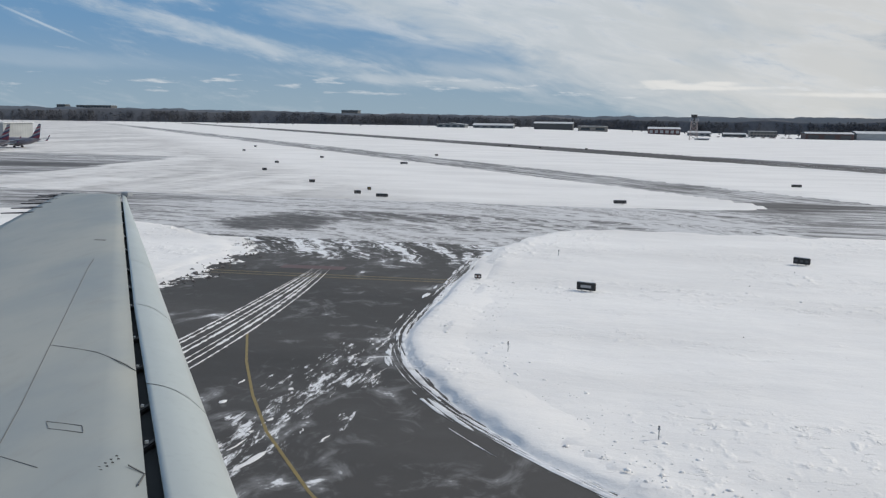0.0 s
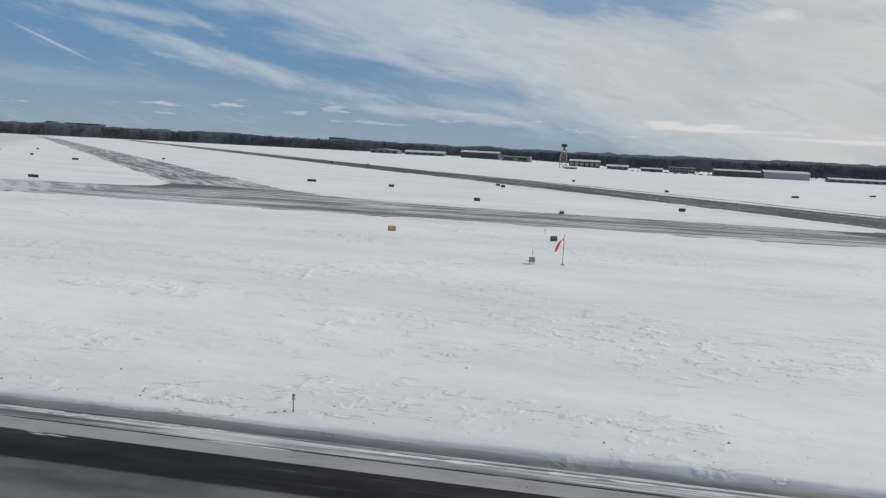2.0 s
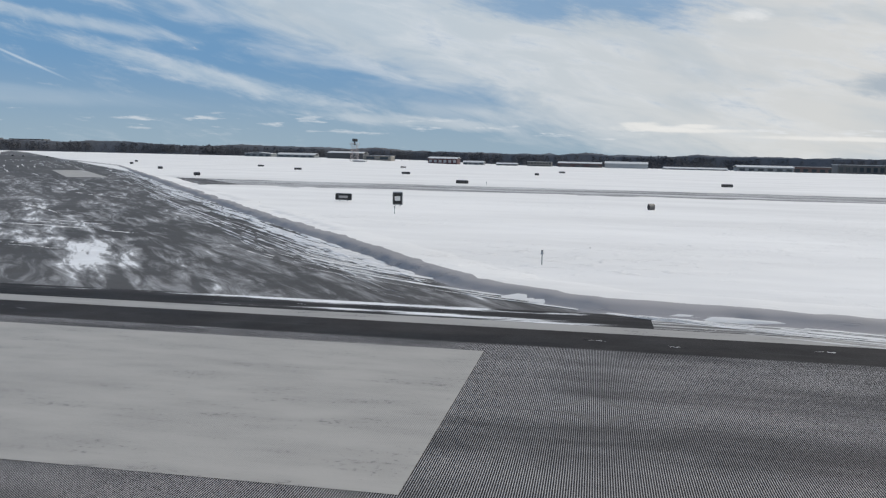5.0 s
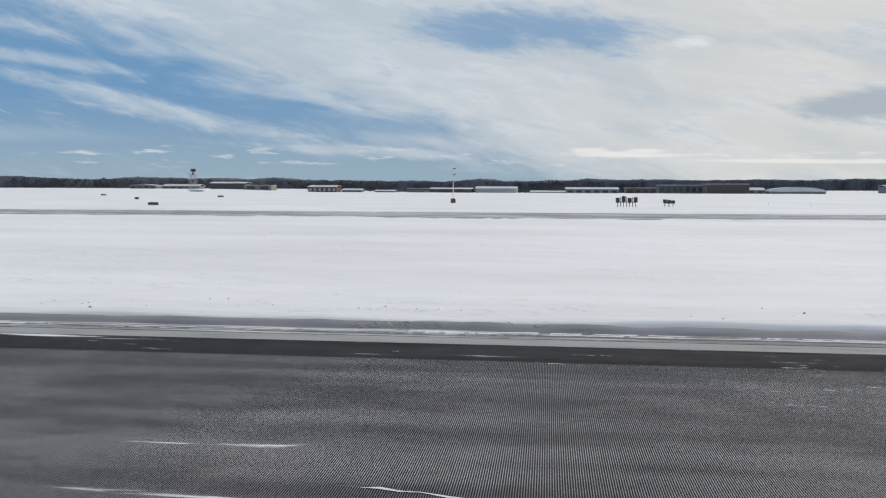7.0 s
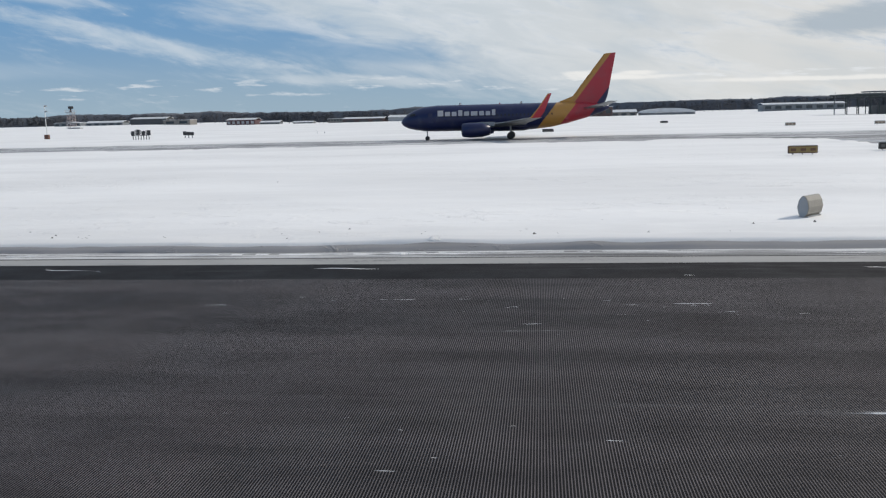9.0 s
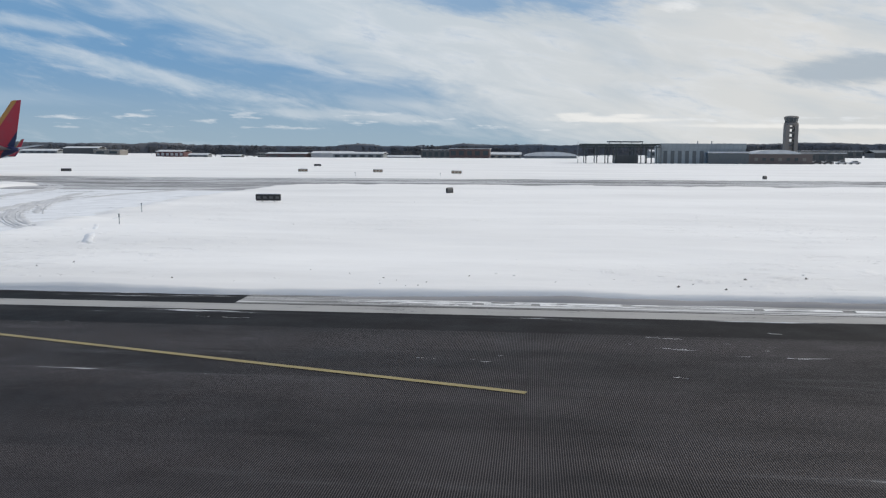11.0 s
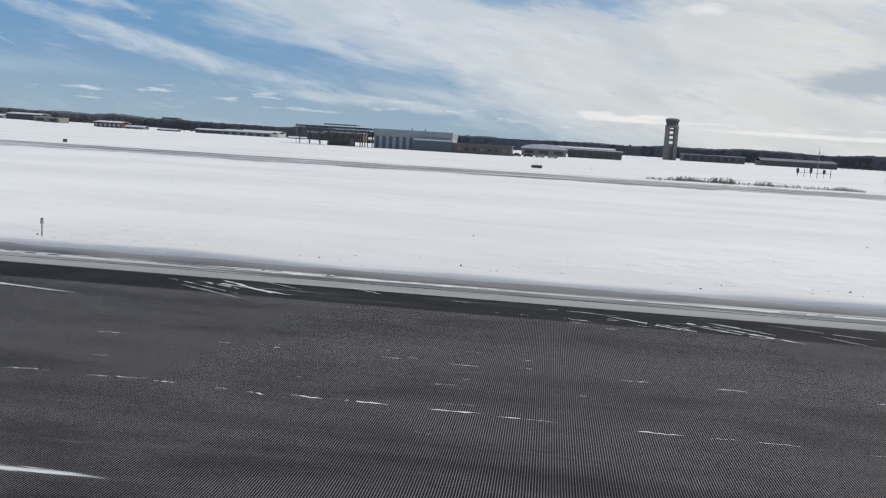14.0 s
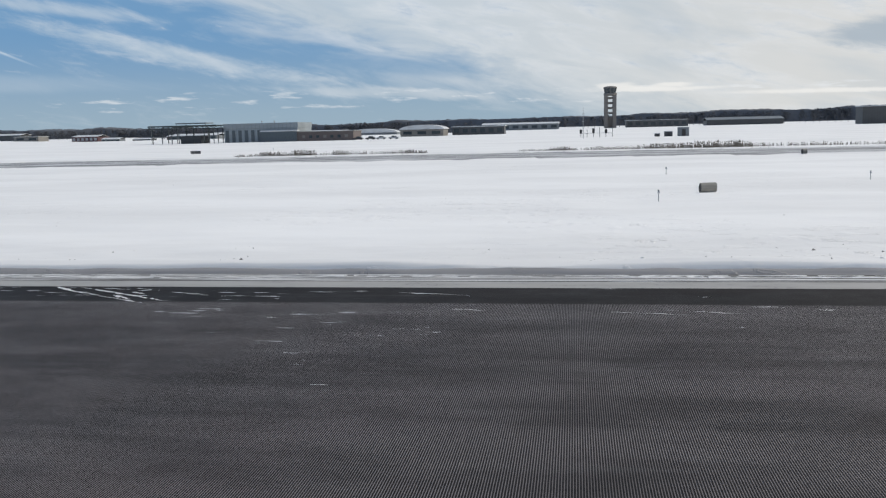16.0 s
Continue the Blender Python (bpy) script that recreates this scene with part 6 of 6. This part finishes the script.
def radio_mast(x, y, h):
    ob = thing("radio_mast", "thin tall radio mast beside the aerial posts", "mast", m=pose(x, y, ground_z(x, y)))
    part("pole", rod((0, 0, -0.3), (0, 0, h), 0.075, 0.04, 8), GREY_METAL, ob)
    for z in (0.55, 0.8):
        part("aerial", box(-0.22, 0.22, -0.10, 0.10, h * z - 0.07, h * z + 0.07, 0.01), GREY_METAL, ob)
    return ob


radio_mast(552.4, 188, 6.4)


def shelter(x, y, w, h, mat, label):
    ob = thing("equipment_shelter", label, "shelter", m=pose(x, y, ground_z(x, y)))
    part("body", box(-w / 2, w / 2, -0.8, 0.8, -0.2, h, 0.03), mat, ob)
    part("roof", box(-w / 2 - 0.1, w / 2 + 0.1, -0.9, 0.9, h, h + 0.12), ROOF_SNOW, ob, "snowy roof")
    part("door", box(-w * 0.18, w * 0.18, -0.83, -0.78, 0.0, h * 0.8), DARK, ob)
    return ob


shelter(573.2, 190, 2.2, 1.8, CLAD_GREY, "square grey equipment shelter in snow")
shelter(570.2, 190.5, 1.6, 1.0, CLAD_DARK, "low dark equipment shelter in snow")
shelter(568.0, 191.5, 1.0, 0.6, CLAD_DARK, "low dark equipment box in snow")


def reeds(name, x0, x1, y, n, seed):
    rng = random.Random(seed)
    verts, faces = [], []
    for k in range(n):
        t = rng.random()
        x = x0 + (x1 - x0) * t
        yy = y + rng.gauss(0, 0.9)
        thick = float(value_noise(np.array([x * 0.45]), np.array([seed * 5.0]), 61)[0])
        if rng.random() > 0.25 + 1.2 * thick ** 1.5:
            continue
        z = ground_z(x, yy)
        h = rng.uniform(0.12, 0.46) * (0.35 + math.sin(math.pi * t) ** 0.7 * 0.75) * (0.55 + 0.9 * thick)
        lean, wd = rng.uniform(-0.2, 0.2), rng.uniform(0.02, 0.05)
        b = len(verts)
        verts += [(x - wd, yy, z - 0.02), (x + wd, yy, z - 0.02), (x, yy + wd, z - 0.02), (x + lean * h, yy, z + h)]
        faces += [(b, b + 1, b + 3), (b + 1, b + 2, b + 3), (b + 2, b, b + 3)]
        if rng.random() < 0.5:
            verts += [(x + lean * h - wd * 1.6, yy, z + h * 0.9), (x + lean * h + wd * 1.6, yy, z + h * 0.9), (x + lean * h, yy + wd, z + h * 0.9), (x + lean * h, yy, z + h * 1.25)]
            faces += [(b + 4, b + 5, b + 7), (b + 5, b + 6, b + 7), (b + 6, b + 4, b + 7)]
    return tagged(new(name, raw(name, verts, faces, plain("dry_reed", (0.17, 0.15, 0.125), 0.9))), "dry brown reeds standing out of the snow", "reeds", kind="stuff")


reeds("reed_bed", 509, 533, 103.2, 1500, 1)
reeds("reed_bed", 544, 600, 103.4, 3600, 2)


# ------------------------------------------------------------------ parked vehicles
def car(name, label, x, y, color, length=2.9, z=None):
    ob = thing(name, label, "car", "parked cars", m=pose(x, y, ground_z(x, y) if z is None else z))
    l, h = length, 1.0
    prof = [(-l / 2, 0.2), (-l / 2, 0.5), (-l * 0.42, 0.56), (-l * 0.25, 0.62), (-l * 0.12, h), (l * 0.22, h), (l * 0.36, 0.66), (l / 2, 0.58), (l / 2, 0.2)]
    part("body", extrude_profile(prof, -0.6, 0.6), color, ob)
    part("windows", extrude_profile([(-l * 0.2, 0.66), (-l * 0.1, h - 0.06), (l * 0.2, h - 0.06), (l * 0.3, 0.68)], -0.61, 0.61), GLASS, ob)
    for cx in (-l * 0.3, l * 0.3):
        for cy in (-0.56, 0.56):
            part("wheel", rod((cx, cy - 0.08, 0.21), (cx, cy + 0.08, 0.21), 0.21, n=12), BLACK, ob)
    return ob


rng = random.Random(77)
PAINTS = [plain("car_paint_" + n, c, 0.3) for n, c in (("dark", (0.03, 0.03, 0.035)), ("white", (0.7, 0.7, 0.7)), ("silver", (0.35, 0.36, 0.37)), ("red", (0.09, 0.022, 0.022)))]
CAR_LABELS = ("dark car parked in a row on snow", "white car parked in a row on snow", "silver car parked in a row on snow", "red car parked in a row on snow")
for k in range(4):
    c = rng.choice((0, 0, 2))
    car("parked_car", CAR_LABELS[c], 488 + 3.4 * k + rng.uniform(-0.5, 0.5), 251 + rng.uniform(-1, 1), PAINTS[c])
for k in range(16):
    c = rng.choice((0, 1, 1, 2, 3))
    x = 70 + 6.2 * k + rng.uniform(-1.5, 1.5)
    car("parked_car", CAR_LABELS[c], x, 815 + rng.uniform(-6, 6), PAINTS[c], 4.2, z=-4.0)


# ------------------------------------------------------------------ airliners
def bands(name, colors, edges, slope, rough=0.35):
    """Aircraft paint in slanting bands: colours change where x + slope * z passes each edge."""
    m, nt, bsdf = material(name, rough)
    co = coords(nt)
    sep = nt.nodes.new("ShaderNodeSeparateXYZ")
    nt.links.new(co, sep.inputs[0])
    s = math_node(nt, "ADD", sep.outputs[0], math_node(nt, "MULTIPLY", sep.outputs[2], slope))
    a = noise_node(nt, co, 0.8, 5)
    col = mix_rgb(nt, 0.0, colors[0], colors[0])
    for c, e in zip(colors[1:], edges):
        col = mix_rgb(nt, smooth(nt, s, e - 0.05, e + 0.05), col, c)
    col = mix_rgb(nt, math_node(nt, "MULTIPLY", smooth(nt, a, 0.45, 0.75), 0.25), col, (0.10, 0.10, 0.11))
    nt.links.new(col, bsdf.inputs["Base Color"])
    return m


TITLE = plain("white_title_paint", (0.50, 0.50, 0.52), 0.4)


def airliner(name, label, m, body_mat, fin_mat, wing_mat, winglet_mat, title=True):
    """Nose towards -x, wheels on z = 0."""
    ob = thing(name, label, "airplane", "airliners", m=m)
    n = 20
    stations = ((0.0, 2.05, 0.06, 0.06), (0.25, 2.08, 0.40, 0.42), (0.8, 2.16, 0.78, 0.80), (1.6, 2.28, 1.08, 1.10), (2.6, 2.36, 1.28, 1.34), (4.0, 2.40, 1.36, 1.42), (9.0, 2.40, 1.36, 1.42), (14.5, 2.40, 1.36, 1.42),
                (16.5, 2.50, 1.26, 1.32), (18.5, 2.70, 1.02, 1.10), (20.5, 2.94, 0.68, 0.78), (22.0, 3.12, 0.36, 0.46), (22.8, 3.22, 0.14, 0.20))
    rings = [[(x, ry * math.cos(2 * math.pi * k / n), z + rz * math.sin(2 * math.pi * k / n)) for k in range(n)] for x, z, ry, rz in stations]
    part("fuselage", loft(rings), body_mat, ob, flat=False)
    # cockpit windows and side windows
    for s in (-1, 1):
        part("cockpit_window", loft([[(1.05, s * 0.92, 2.66), (1.75, s * 1.12, 2.72), (1.75, s * 1.06, 2.95), (1.25, s * 0.86, 2.92)], [(1.05, s * 0.98, 2.67), (1.75, s * 1.17, 2.73), (1.75, s * 1.11, 2.96), (1.25, s * 0.93, 2.93)]]), BLACK, ob)
        for k in range(30):
            x = 4.4 + 0.42 * k
            part("cabin_window", box(x, x + 0.13, min(s * 1.32, s * 1.365), max(s * 1.32, s * 1.365), 2.52, 2.72), BLACK, ob)
        for x in (3.2, 18.0):
            w = 1.30 if x < 10 else 1.02
            part("cabin_door", box(x, x + 0.5, min(s * (w - 0.06), s * (w + 0.012)), max(s * (w - 0.06), s * (w + 0.012)), 1.95, 3.0, 0.03), body_mat, ob)
    # fin and tailplane
    part("fin", loft([[(16.6, 0, 3.55), (17.4, -0.10, 3.5), (22.1, -0.06, 3.3), (22.2, 0.0, 3.3), (22.1, 0.06, 3.3), (17.4, 0.10, 3.5)], [(18.9, 0, 4.45), (19.3, -0.10, 4.45), (22.6, -0.04, 4.45), (22.65, 0, 4.45), (22.6, 0.04, 4.45), (19.3, 0.10, 4.45)],
                      [(22.25, 0, 8.85), (22.5, -0.05, 8.9), (23.45, -0.02, 8.95), (23.47, 0, 8.95), (23.45, 0.02, 8.95), (22.5, 0.05, 8.9)]]), fin_mat, ob)
    for s in (-1, 1):
        part("tailplane", loft([[(19.9, s * 0.6, 3.12), (20.4, s * 0.6, 3.24), (22.2, s * 0.5, 3.20), (20.4, s * 0.6, 3.04)], [(22.3, s * 4.8, 3.75), (22.5, s * 4.8, 3.80), (23.3, s * 4.8, 3.78), (22.5, s * 4.8, 3.72)]]), wing_mat, ob)
        part("wing", loft([[(8.6, s * 1.1, 1.50), (9.8, s * 1.1, 1.78), (13.9, s * 1.1, 1.52), (9.8, s * 1.1, 1.28)], [(11.0, s * 4.2, 1.72), (11.7, s * 4.2, 1.90), (14.0, s * 4.2, 1.72), (11.7, s * 4.2, 1.62)],
                           [(14.3, s * 10.9, 2.30), (14.6, s * 10.9, 2.36), (15.6, s * 10.9, 2.32), (14.6, s * 10.9, 2.25)]]), wing_mat, ob)
        part("winglet", loft([[(14.4, s * 10.9, 2.28), (15.6, s * 10.9, 2.34), (15.6, s * 10.95, 2.30), (14.4, s * 10.96, 2.25)], [(15.1, s * 11.35, 3.1), (15.9, s * 11.35, 3.1), (15.9, s * 11.40, 3.1), (15.1, s * 11.40, 3.1)],
                              [(16.1, s * 11.6, 4.55), (16.5, s * 11.6, 4.6), (16.5, s * 11.63, 4.6), (16.1, s * 11.63, 4.55)]]), winglet_mat, ob)
        nac = [(7.1, 0.62), (7.2, 0.72), (8.0, 0.80), (9.2, 0.76), (10.1, 0.52)]
        eng = part("engine", loft([[(x, s * 3.4 + r * math.cos(2 * math.pi * k / 16), 1.10 + r * math.sin(2 * math.pi * k / 16)) for k in range(16)] for x, r in nac]), body_mat, ob, flat=False)
        part("intake", rod((7.06, s * 3.4, 1.10), (7.14, s * 3.4, 1.10), 0.56, n=16), BLACK, eng)
        part("pylon", box(8.6, 10.6, s * 3.4 - 0.08, s * 3.4 + 0.08, 1.5, 1.92), wing_mat, ob)
        part("main_strut", rod((12.2, s * 1.9, 0.35), (12.2, s * 1.7, 1.7), 0.09, n=8), GREY_METAL, ob)
        for dy in (-0.2, 0.2):
            part("main_wheel", rod((12.2, s * 1.9 + dy - 0.11, 0.39), (12.2, s * 1.9 + dy + 0.11, 0.39), 0.39, n=18), BLACK, ob)
    part("nose_strut", rod((2.9, 0, 0.25), (2.9, 0, 1.4), 0.07, n=8), GREY_METAL, ob)
    for dy in (-0.14, 0.14):
        part("nose_wheel", rod((2.9, dy - 0.07, 0.24), (2.9, dy + 0.07, 0.24), 0.24, n=16), BLACK, ob)
    part("belly_fairing", loft([[(x, ry * math.cos(2 * math.pi * k / 14), 1.35 + rz * math.sin(2 * math.pi * k / 14)) for k in range(14)] for x, ry, rz in ((7.6, 0.3, 0.2), (8.8, 1.2, 0.5), (13.5, 1.2, 0.5), (15.2, 0.3, 0.2))]), body_mat, ob, flat=False)
    part("beacon", rod((11, 0, 3.8), (11, 0, 3.95), 0.06, n=8), RED, ob)
    for x in (6.5, 13.2):
        part("blade_aerial", box(x, x + 0.25, -0.02, 0.02, 3.8, 4.05), WHITE, ob)
    if title:
        x = 4.25
        for w in (0.62, 0.55, 0.52, 0.45, 0.55, 0.72, 0.52, 0.48, 0.38):
            hgt = 0.62 if w in (0.62, 0.45, 0.38) else 0.46
            part("title_bar", box(x, x + w, -1.385, -1.30, 2.62, 2.62 + hgt, 0.012), TITLE, ob, "plain white title bar")
            x += w + 0.19
    return ob


BLUE, GOLD, CRIMSON = (0.006, 0.012, 0.064), (0.46, 0.23, 0.045), (0.40, 0.022, 0.040)
BODY = bands("blue_body_paint", (BLUE, GOLD, CRIMSON, BLUE), (14.2, 16.4, 18.9), -0.78)
FIN = bands("fin_paint", (GOLD, CRIMSON, BLUE), (16.2, 18.7), -0.761)
SILVER_WING = plain("bare_wing_metal", (0.22, 0.24, 0.26), 0.35, 0.5)
WINGLET = bands("winglet_paint", (GOLD, CRIMSON, BLUE), (12.95, 13.75), -0.72)
airliner("airliner", "dark blue airliner with gold and red tail, taxiing past", pose(327.1, 97.0, 0.01), BODY, FIN, SILVER_WING, WINGLET)
STRIPES = ((0.03, 0.04, 0.10), (0.28, 0.28, 0.30), (0.22, 0.03, 0.05), (0.28, 0.28, 0.30), (0.03, 0.04, 0.10), (0.22, 0.03, 0.05), (0.28, 0.28, 0.30), (0.03, 0.04, 0.10), (0.20, 0.03, 0.05))
REDTAIL = bands("striped_fin_paint", STRIPES, [-3.0 + 1.5 * k for k in range(8)], -3.0)
PALE = plain("silver_body_paint", (0.24, 0.22, 0.24), 0.35, 0.3)
for x, y, turn in ((-167.5, 199, -8), (-171, 216, -8)):
    airliner("airliner", "silver airliner with striped red tail parked at the gate", pose(x, y, 0.12, 0, 0, turn) @ Matrix.Scale(0.74, 4), PALE, REDTAIL, SILVER_WING, REDTAIL, False)
building("gate_building", "pale terminal corner beside the parked airliners", -250, -186, 240, 14, 6.4, CLAD_WHITE, "flat", windows=8, z=0.0)


# ------------------------------------------------------------------ the wing outside the cabin window
def wing_paint():
    m, nt, bsdf = material("sky_tinted_wing_paint", 0.38)
    co = coords(nt)
    a, b = noise_node(nt, stretch(nt, co, 0.9, 0.5, 1, 30), 1.0, 5), noise_node(nt, stretch(nt, co, 9, 2.5, 4, 30), 1.0, 5, 0.65)
    c = noise_node(nt, co, 60.0, 3)
    # Bluer second tone puts reflected sky into the paint, spread by noise.
    col = mix_rgb(nt, smooth(nt, a, 0.3, 0.75), (0.345, 0.357, 0.335), (0.24, 0.277, 0.295))
    col = mix_rgb(nt, math_node(nt, "MULTIPLY", smooth(nt, b, 0.5, 0.8), 0.35), col, (0.24, 0.24, 0.225))
    nt.links.new(col, bsdf.inputs["Base Color"])
    nt.links.new(math_node(nt, "ADD", 0.42, math_node(nt, "MULTIPLY", a, 0.2)), bsdf.inputs["Roughness"])
    bsdf.inputs["Specular IOR Level"].default_value = 0.3
    bump(nt, bsdf, c, 0.05, 0.002)
    return m


def own_wing():
    """Swept wing with drooped slats, beside the camera's first place. Local origin: the eye at the start."""
    ob = thing("aircraft_wing", "pale grey swept aircraft wing with extended slats", "wing", m=pose(*PATH[0][1:4]))
    paint, seam = wing_paint(), plain("wing_seam", (0.16, 0.16, 0.155), 0.7)
    slat_paint = plain("slat_metal", (0.42, 0.46, 0.455), 0.34, 0.1, 0.16, 2.0)

    def surf(y):
        return -1.70 + 0.058 * y

    def front(y):     # leading edge of the fixed wing
        return -6.37 + (10.39 - y) * 0.622

    def back(y):
        return -7.45 + (10.7 - y) * 0.36 if y > 5 else -5.40 + (5 - y) * 0.25

    ys = [0.6, 1.2, 1.8, 2.4, 3.0, 3.6, 4.2, 5.0, 6.0, 7.0, 8.0, 9.0, 9.8, 10.4, 10.62]

    def section(y, tip=1.0):
        f, b, n = front(y), back(y), 14
        c = f - b
        up = [(f - c * k / n, y, surf(y) + tip * (0.055 * c * math.sin(math.pi * min(1.0, (k / n) ** 0.62)) * 0.5) - 0.02 * c * (k / n)) for k in range(n + 1)]
        down = [(f - c * k / n, y, surf(y) - tip * (0.02 + 0.10 * c * math.sin(math.pi * (k / n) ** 0.7) ** 0.8) - 0.02 * c * (k / n) - 0.012) for k in range(n, -1, -1)]
        return up + down
    part("main_panel", loft([section(y, 1.0 if y < 10.5 else 0.45) for y in ys]), paint, ob, flat=False)

    def s_back(y):
        return front(y) + 0.030 + 0.018 * max(0.0, 5.6 - y)

    def s_front(y):
        return -6.45 + (10.64 - y) * 0.672

    def slat_ring(y):
        f, b, n = s_front(y), s_back(y), 10
        w = max(f - b, 0.06)
        top = [(b + w * k / n, y, surf(y) + 0.012 - 0.42 * w * (k / n) ** 2.4) for k in range(n + 1)]
        nose = [(f + 0.02 * w, y, surf(y) - 0.52 * w), (f - 0.10 * w, y, surf(y) - 0.66 * w)]
        low = [(b + w * k / n, y, surf(y) - 0.012 - 0.36 * w * (k / n) ** 2.0 - 0.12 * w * (k / n)) for k in range(n - 1, -1, -1)]
        return top + nose + low
    cuts = [0.6, 4.16, 5.62, 6.95, 8.6, 10.52]
    for a, b in zip(cuts, cuts[1:]):
        part("slat", loft([slat_ring(a + 0.005 + (b - a - 0.010) * k / 6) for k in range(7)], caps=False), slat_paint, ob, flat=False)
    # dark filler painted as slot shade behind the slats, with tracks and ends
    part("slot", loft([[(front(y) - 0.02, y, surf(y) - 0.05), (s_back(y) + 0.03, y, surf(y) - 0.06), (s_back(y) + 0.03, y, surf(y) - 0.16), (front(y) - 0.02, y, surf(y) - 0.15)] for y in (0.6, 3, 5.5, 8, 10.4)]), plain("slot_shade_fill", (0.022, 0.028, 0.032), 0.8), ob, "dark filler painted as shade in the slot behind the slats")
    for y in (2.9, 3.55, 3.95, 4.5, 5.0, 5.7, 6.2, 6.75, 7.5, 8.1, 8.8, 9.5):
        mid = (front(y) + s_back(y)) / 2
        br = part("slat_track", box(mid - 0.014, mid + 0.016, y - 0.10, y + 0.10, surf(y) - 0.07, surf(y) - 0.03, 0.006), BLACK, ob)
        part("track_cover", box(mid - 0.012, mid + 0.014, y - 0.30, y - 0.13, surf(y) - 0.07, surf(y) - 0.035, 0.006), WHITE if y > 4.2 else GREY_METAL, ob)
        part("bolt", rod((mid - 0.01, y, surf(y) - 0.04), (mid - 0.01, y, surf(y) - 0.018), 0.009, n=8), WHITE, br)

    # seams and small covers lie on the skin
    def skin(x, y):
        f, b = front(y), back(y)
        c = f - b
        k = min(max((f - x) / c, 0.0), 1.0)
        return surf(y) + 0.055 * c * math.sin(math.pi * min(1.0, k ** 0.62)) * 0.5 - 0.02 * c * k

    def line_on(name, pts, w, mat=seam):
        rings = []
        dens = dense(pts, 0.08)
        for k, p in enumerate(dens):
            q = Vector(dens[min(k + 1, len(dens) - 1)]) - Vector(dens[max(k - 1, 0)])
            nrm = Vector((-q.y, q.x)).normalized() * w / 2
            rings.append([(p[0] + o * nrm.x, p[1] + o * nrm.y, skin(p[0], p[1]) + h) for o, h in ((-1, -0.004), (-1, 0.002), (1, 0.002), (1, -0.004))])
        return part(name, loft(rings), mat, ob)

    line_on("spar_seam", [(-4.45, 6.8), (-4.27, 6.43), (-3.28, 4.53), (-2.81, 3.63), (-2.40, 2.8), (-1.6, 1.2)], 0.0035)
    line_on("rib_seam", [(-3.28, 4.53), (-2.95, 4.50), (-2.62, 4.36)], 0.0045)
    line_on("rib_seam", [(-3.6, 3.6), (-2.9, 3.2), (-2.3, 3.05)], 0.0025)
    line_on("cover_edge", [(-2.57, 3.49), (-2.39, 3.50), (-2.36, 3.46), (-2.34, 3.43), (-2.51, 3.42), (-2.57, 3.49)], 0.0025)
    line_on("cover_edge", [(-1.99, 3.22), (-1.90, 3.20), (-1.86, 3.08)], 0.0035)
    line_on("vent_mark", [(-4.95, 7.6), (-4.85, 7.62)], 0.05)
    for k in range(8):
        line_on("rivet_row", [(-2.06 - 0.022 * (k % 2), 3.12 + 0.022 * k), (-2.05 - 0.022 * (k % 2), 3.125 + 0.022 * k)], 0.0015)
    for y in (9.2, 9.55, 9.9, 10.2, 10.45, 10.6):
        x = back(y)
        part("static_wick", rod((x + 0.12, y, surf(y) - 0.02), (x - 0.30, y - 0.03, surf(y) - 0.04), 0.012, 0.006, 6), DARK, ob)
    part("tip_light", box(-6.45, -6.34, 10.52, 10.66, surf(10.6) - 0.02, surf(10.6) + 0.045, 0.01), LAMP, ob, "clear tip light")
    part("tip_cap", loft([[(front(10.62) - 0.02, 10.62, surf(10.6) - 0.05), (front(10.62) - 0.02, 10.62, surf(10.6)), (back(10.62) + 0.03, 10.62, surf(10.6) - 0.0), (back(10.62) + 0.03, 10.62, surf(10.6) - 0.05)], [(front(10.62) - 0.12, 10.74, surf(10.6) - 0.04), (front(10.62) - 0.12, 10.74, surf(10.6) - 0.01), (back(10.62) + 0.1, 10.74, surf(10.6) - 0.01), (back(10.62) + 0.1, 10.74, surf(10.6) - 0.04)]]), paint, ob)
    return ob


own_wing()
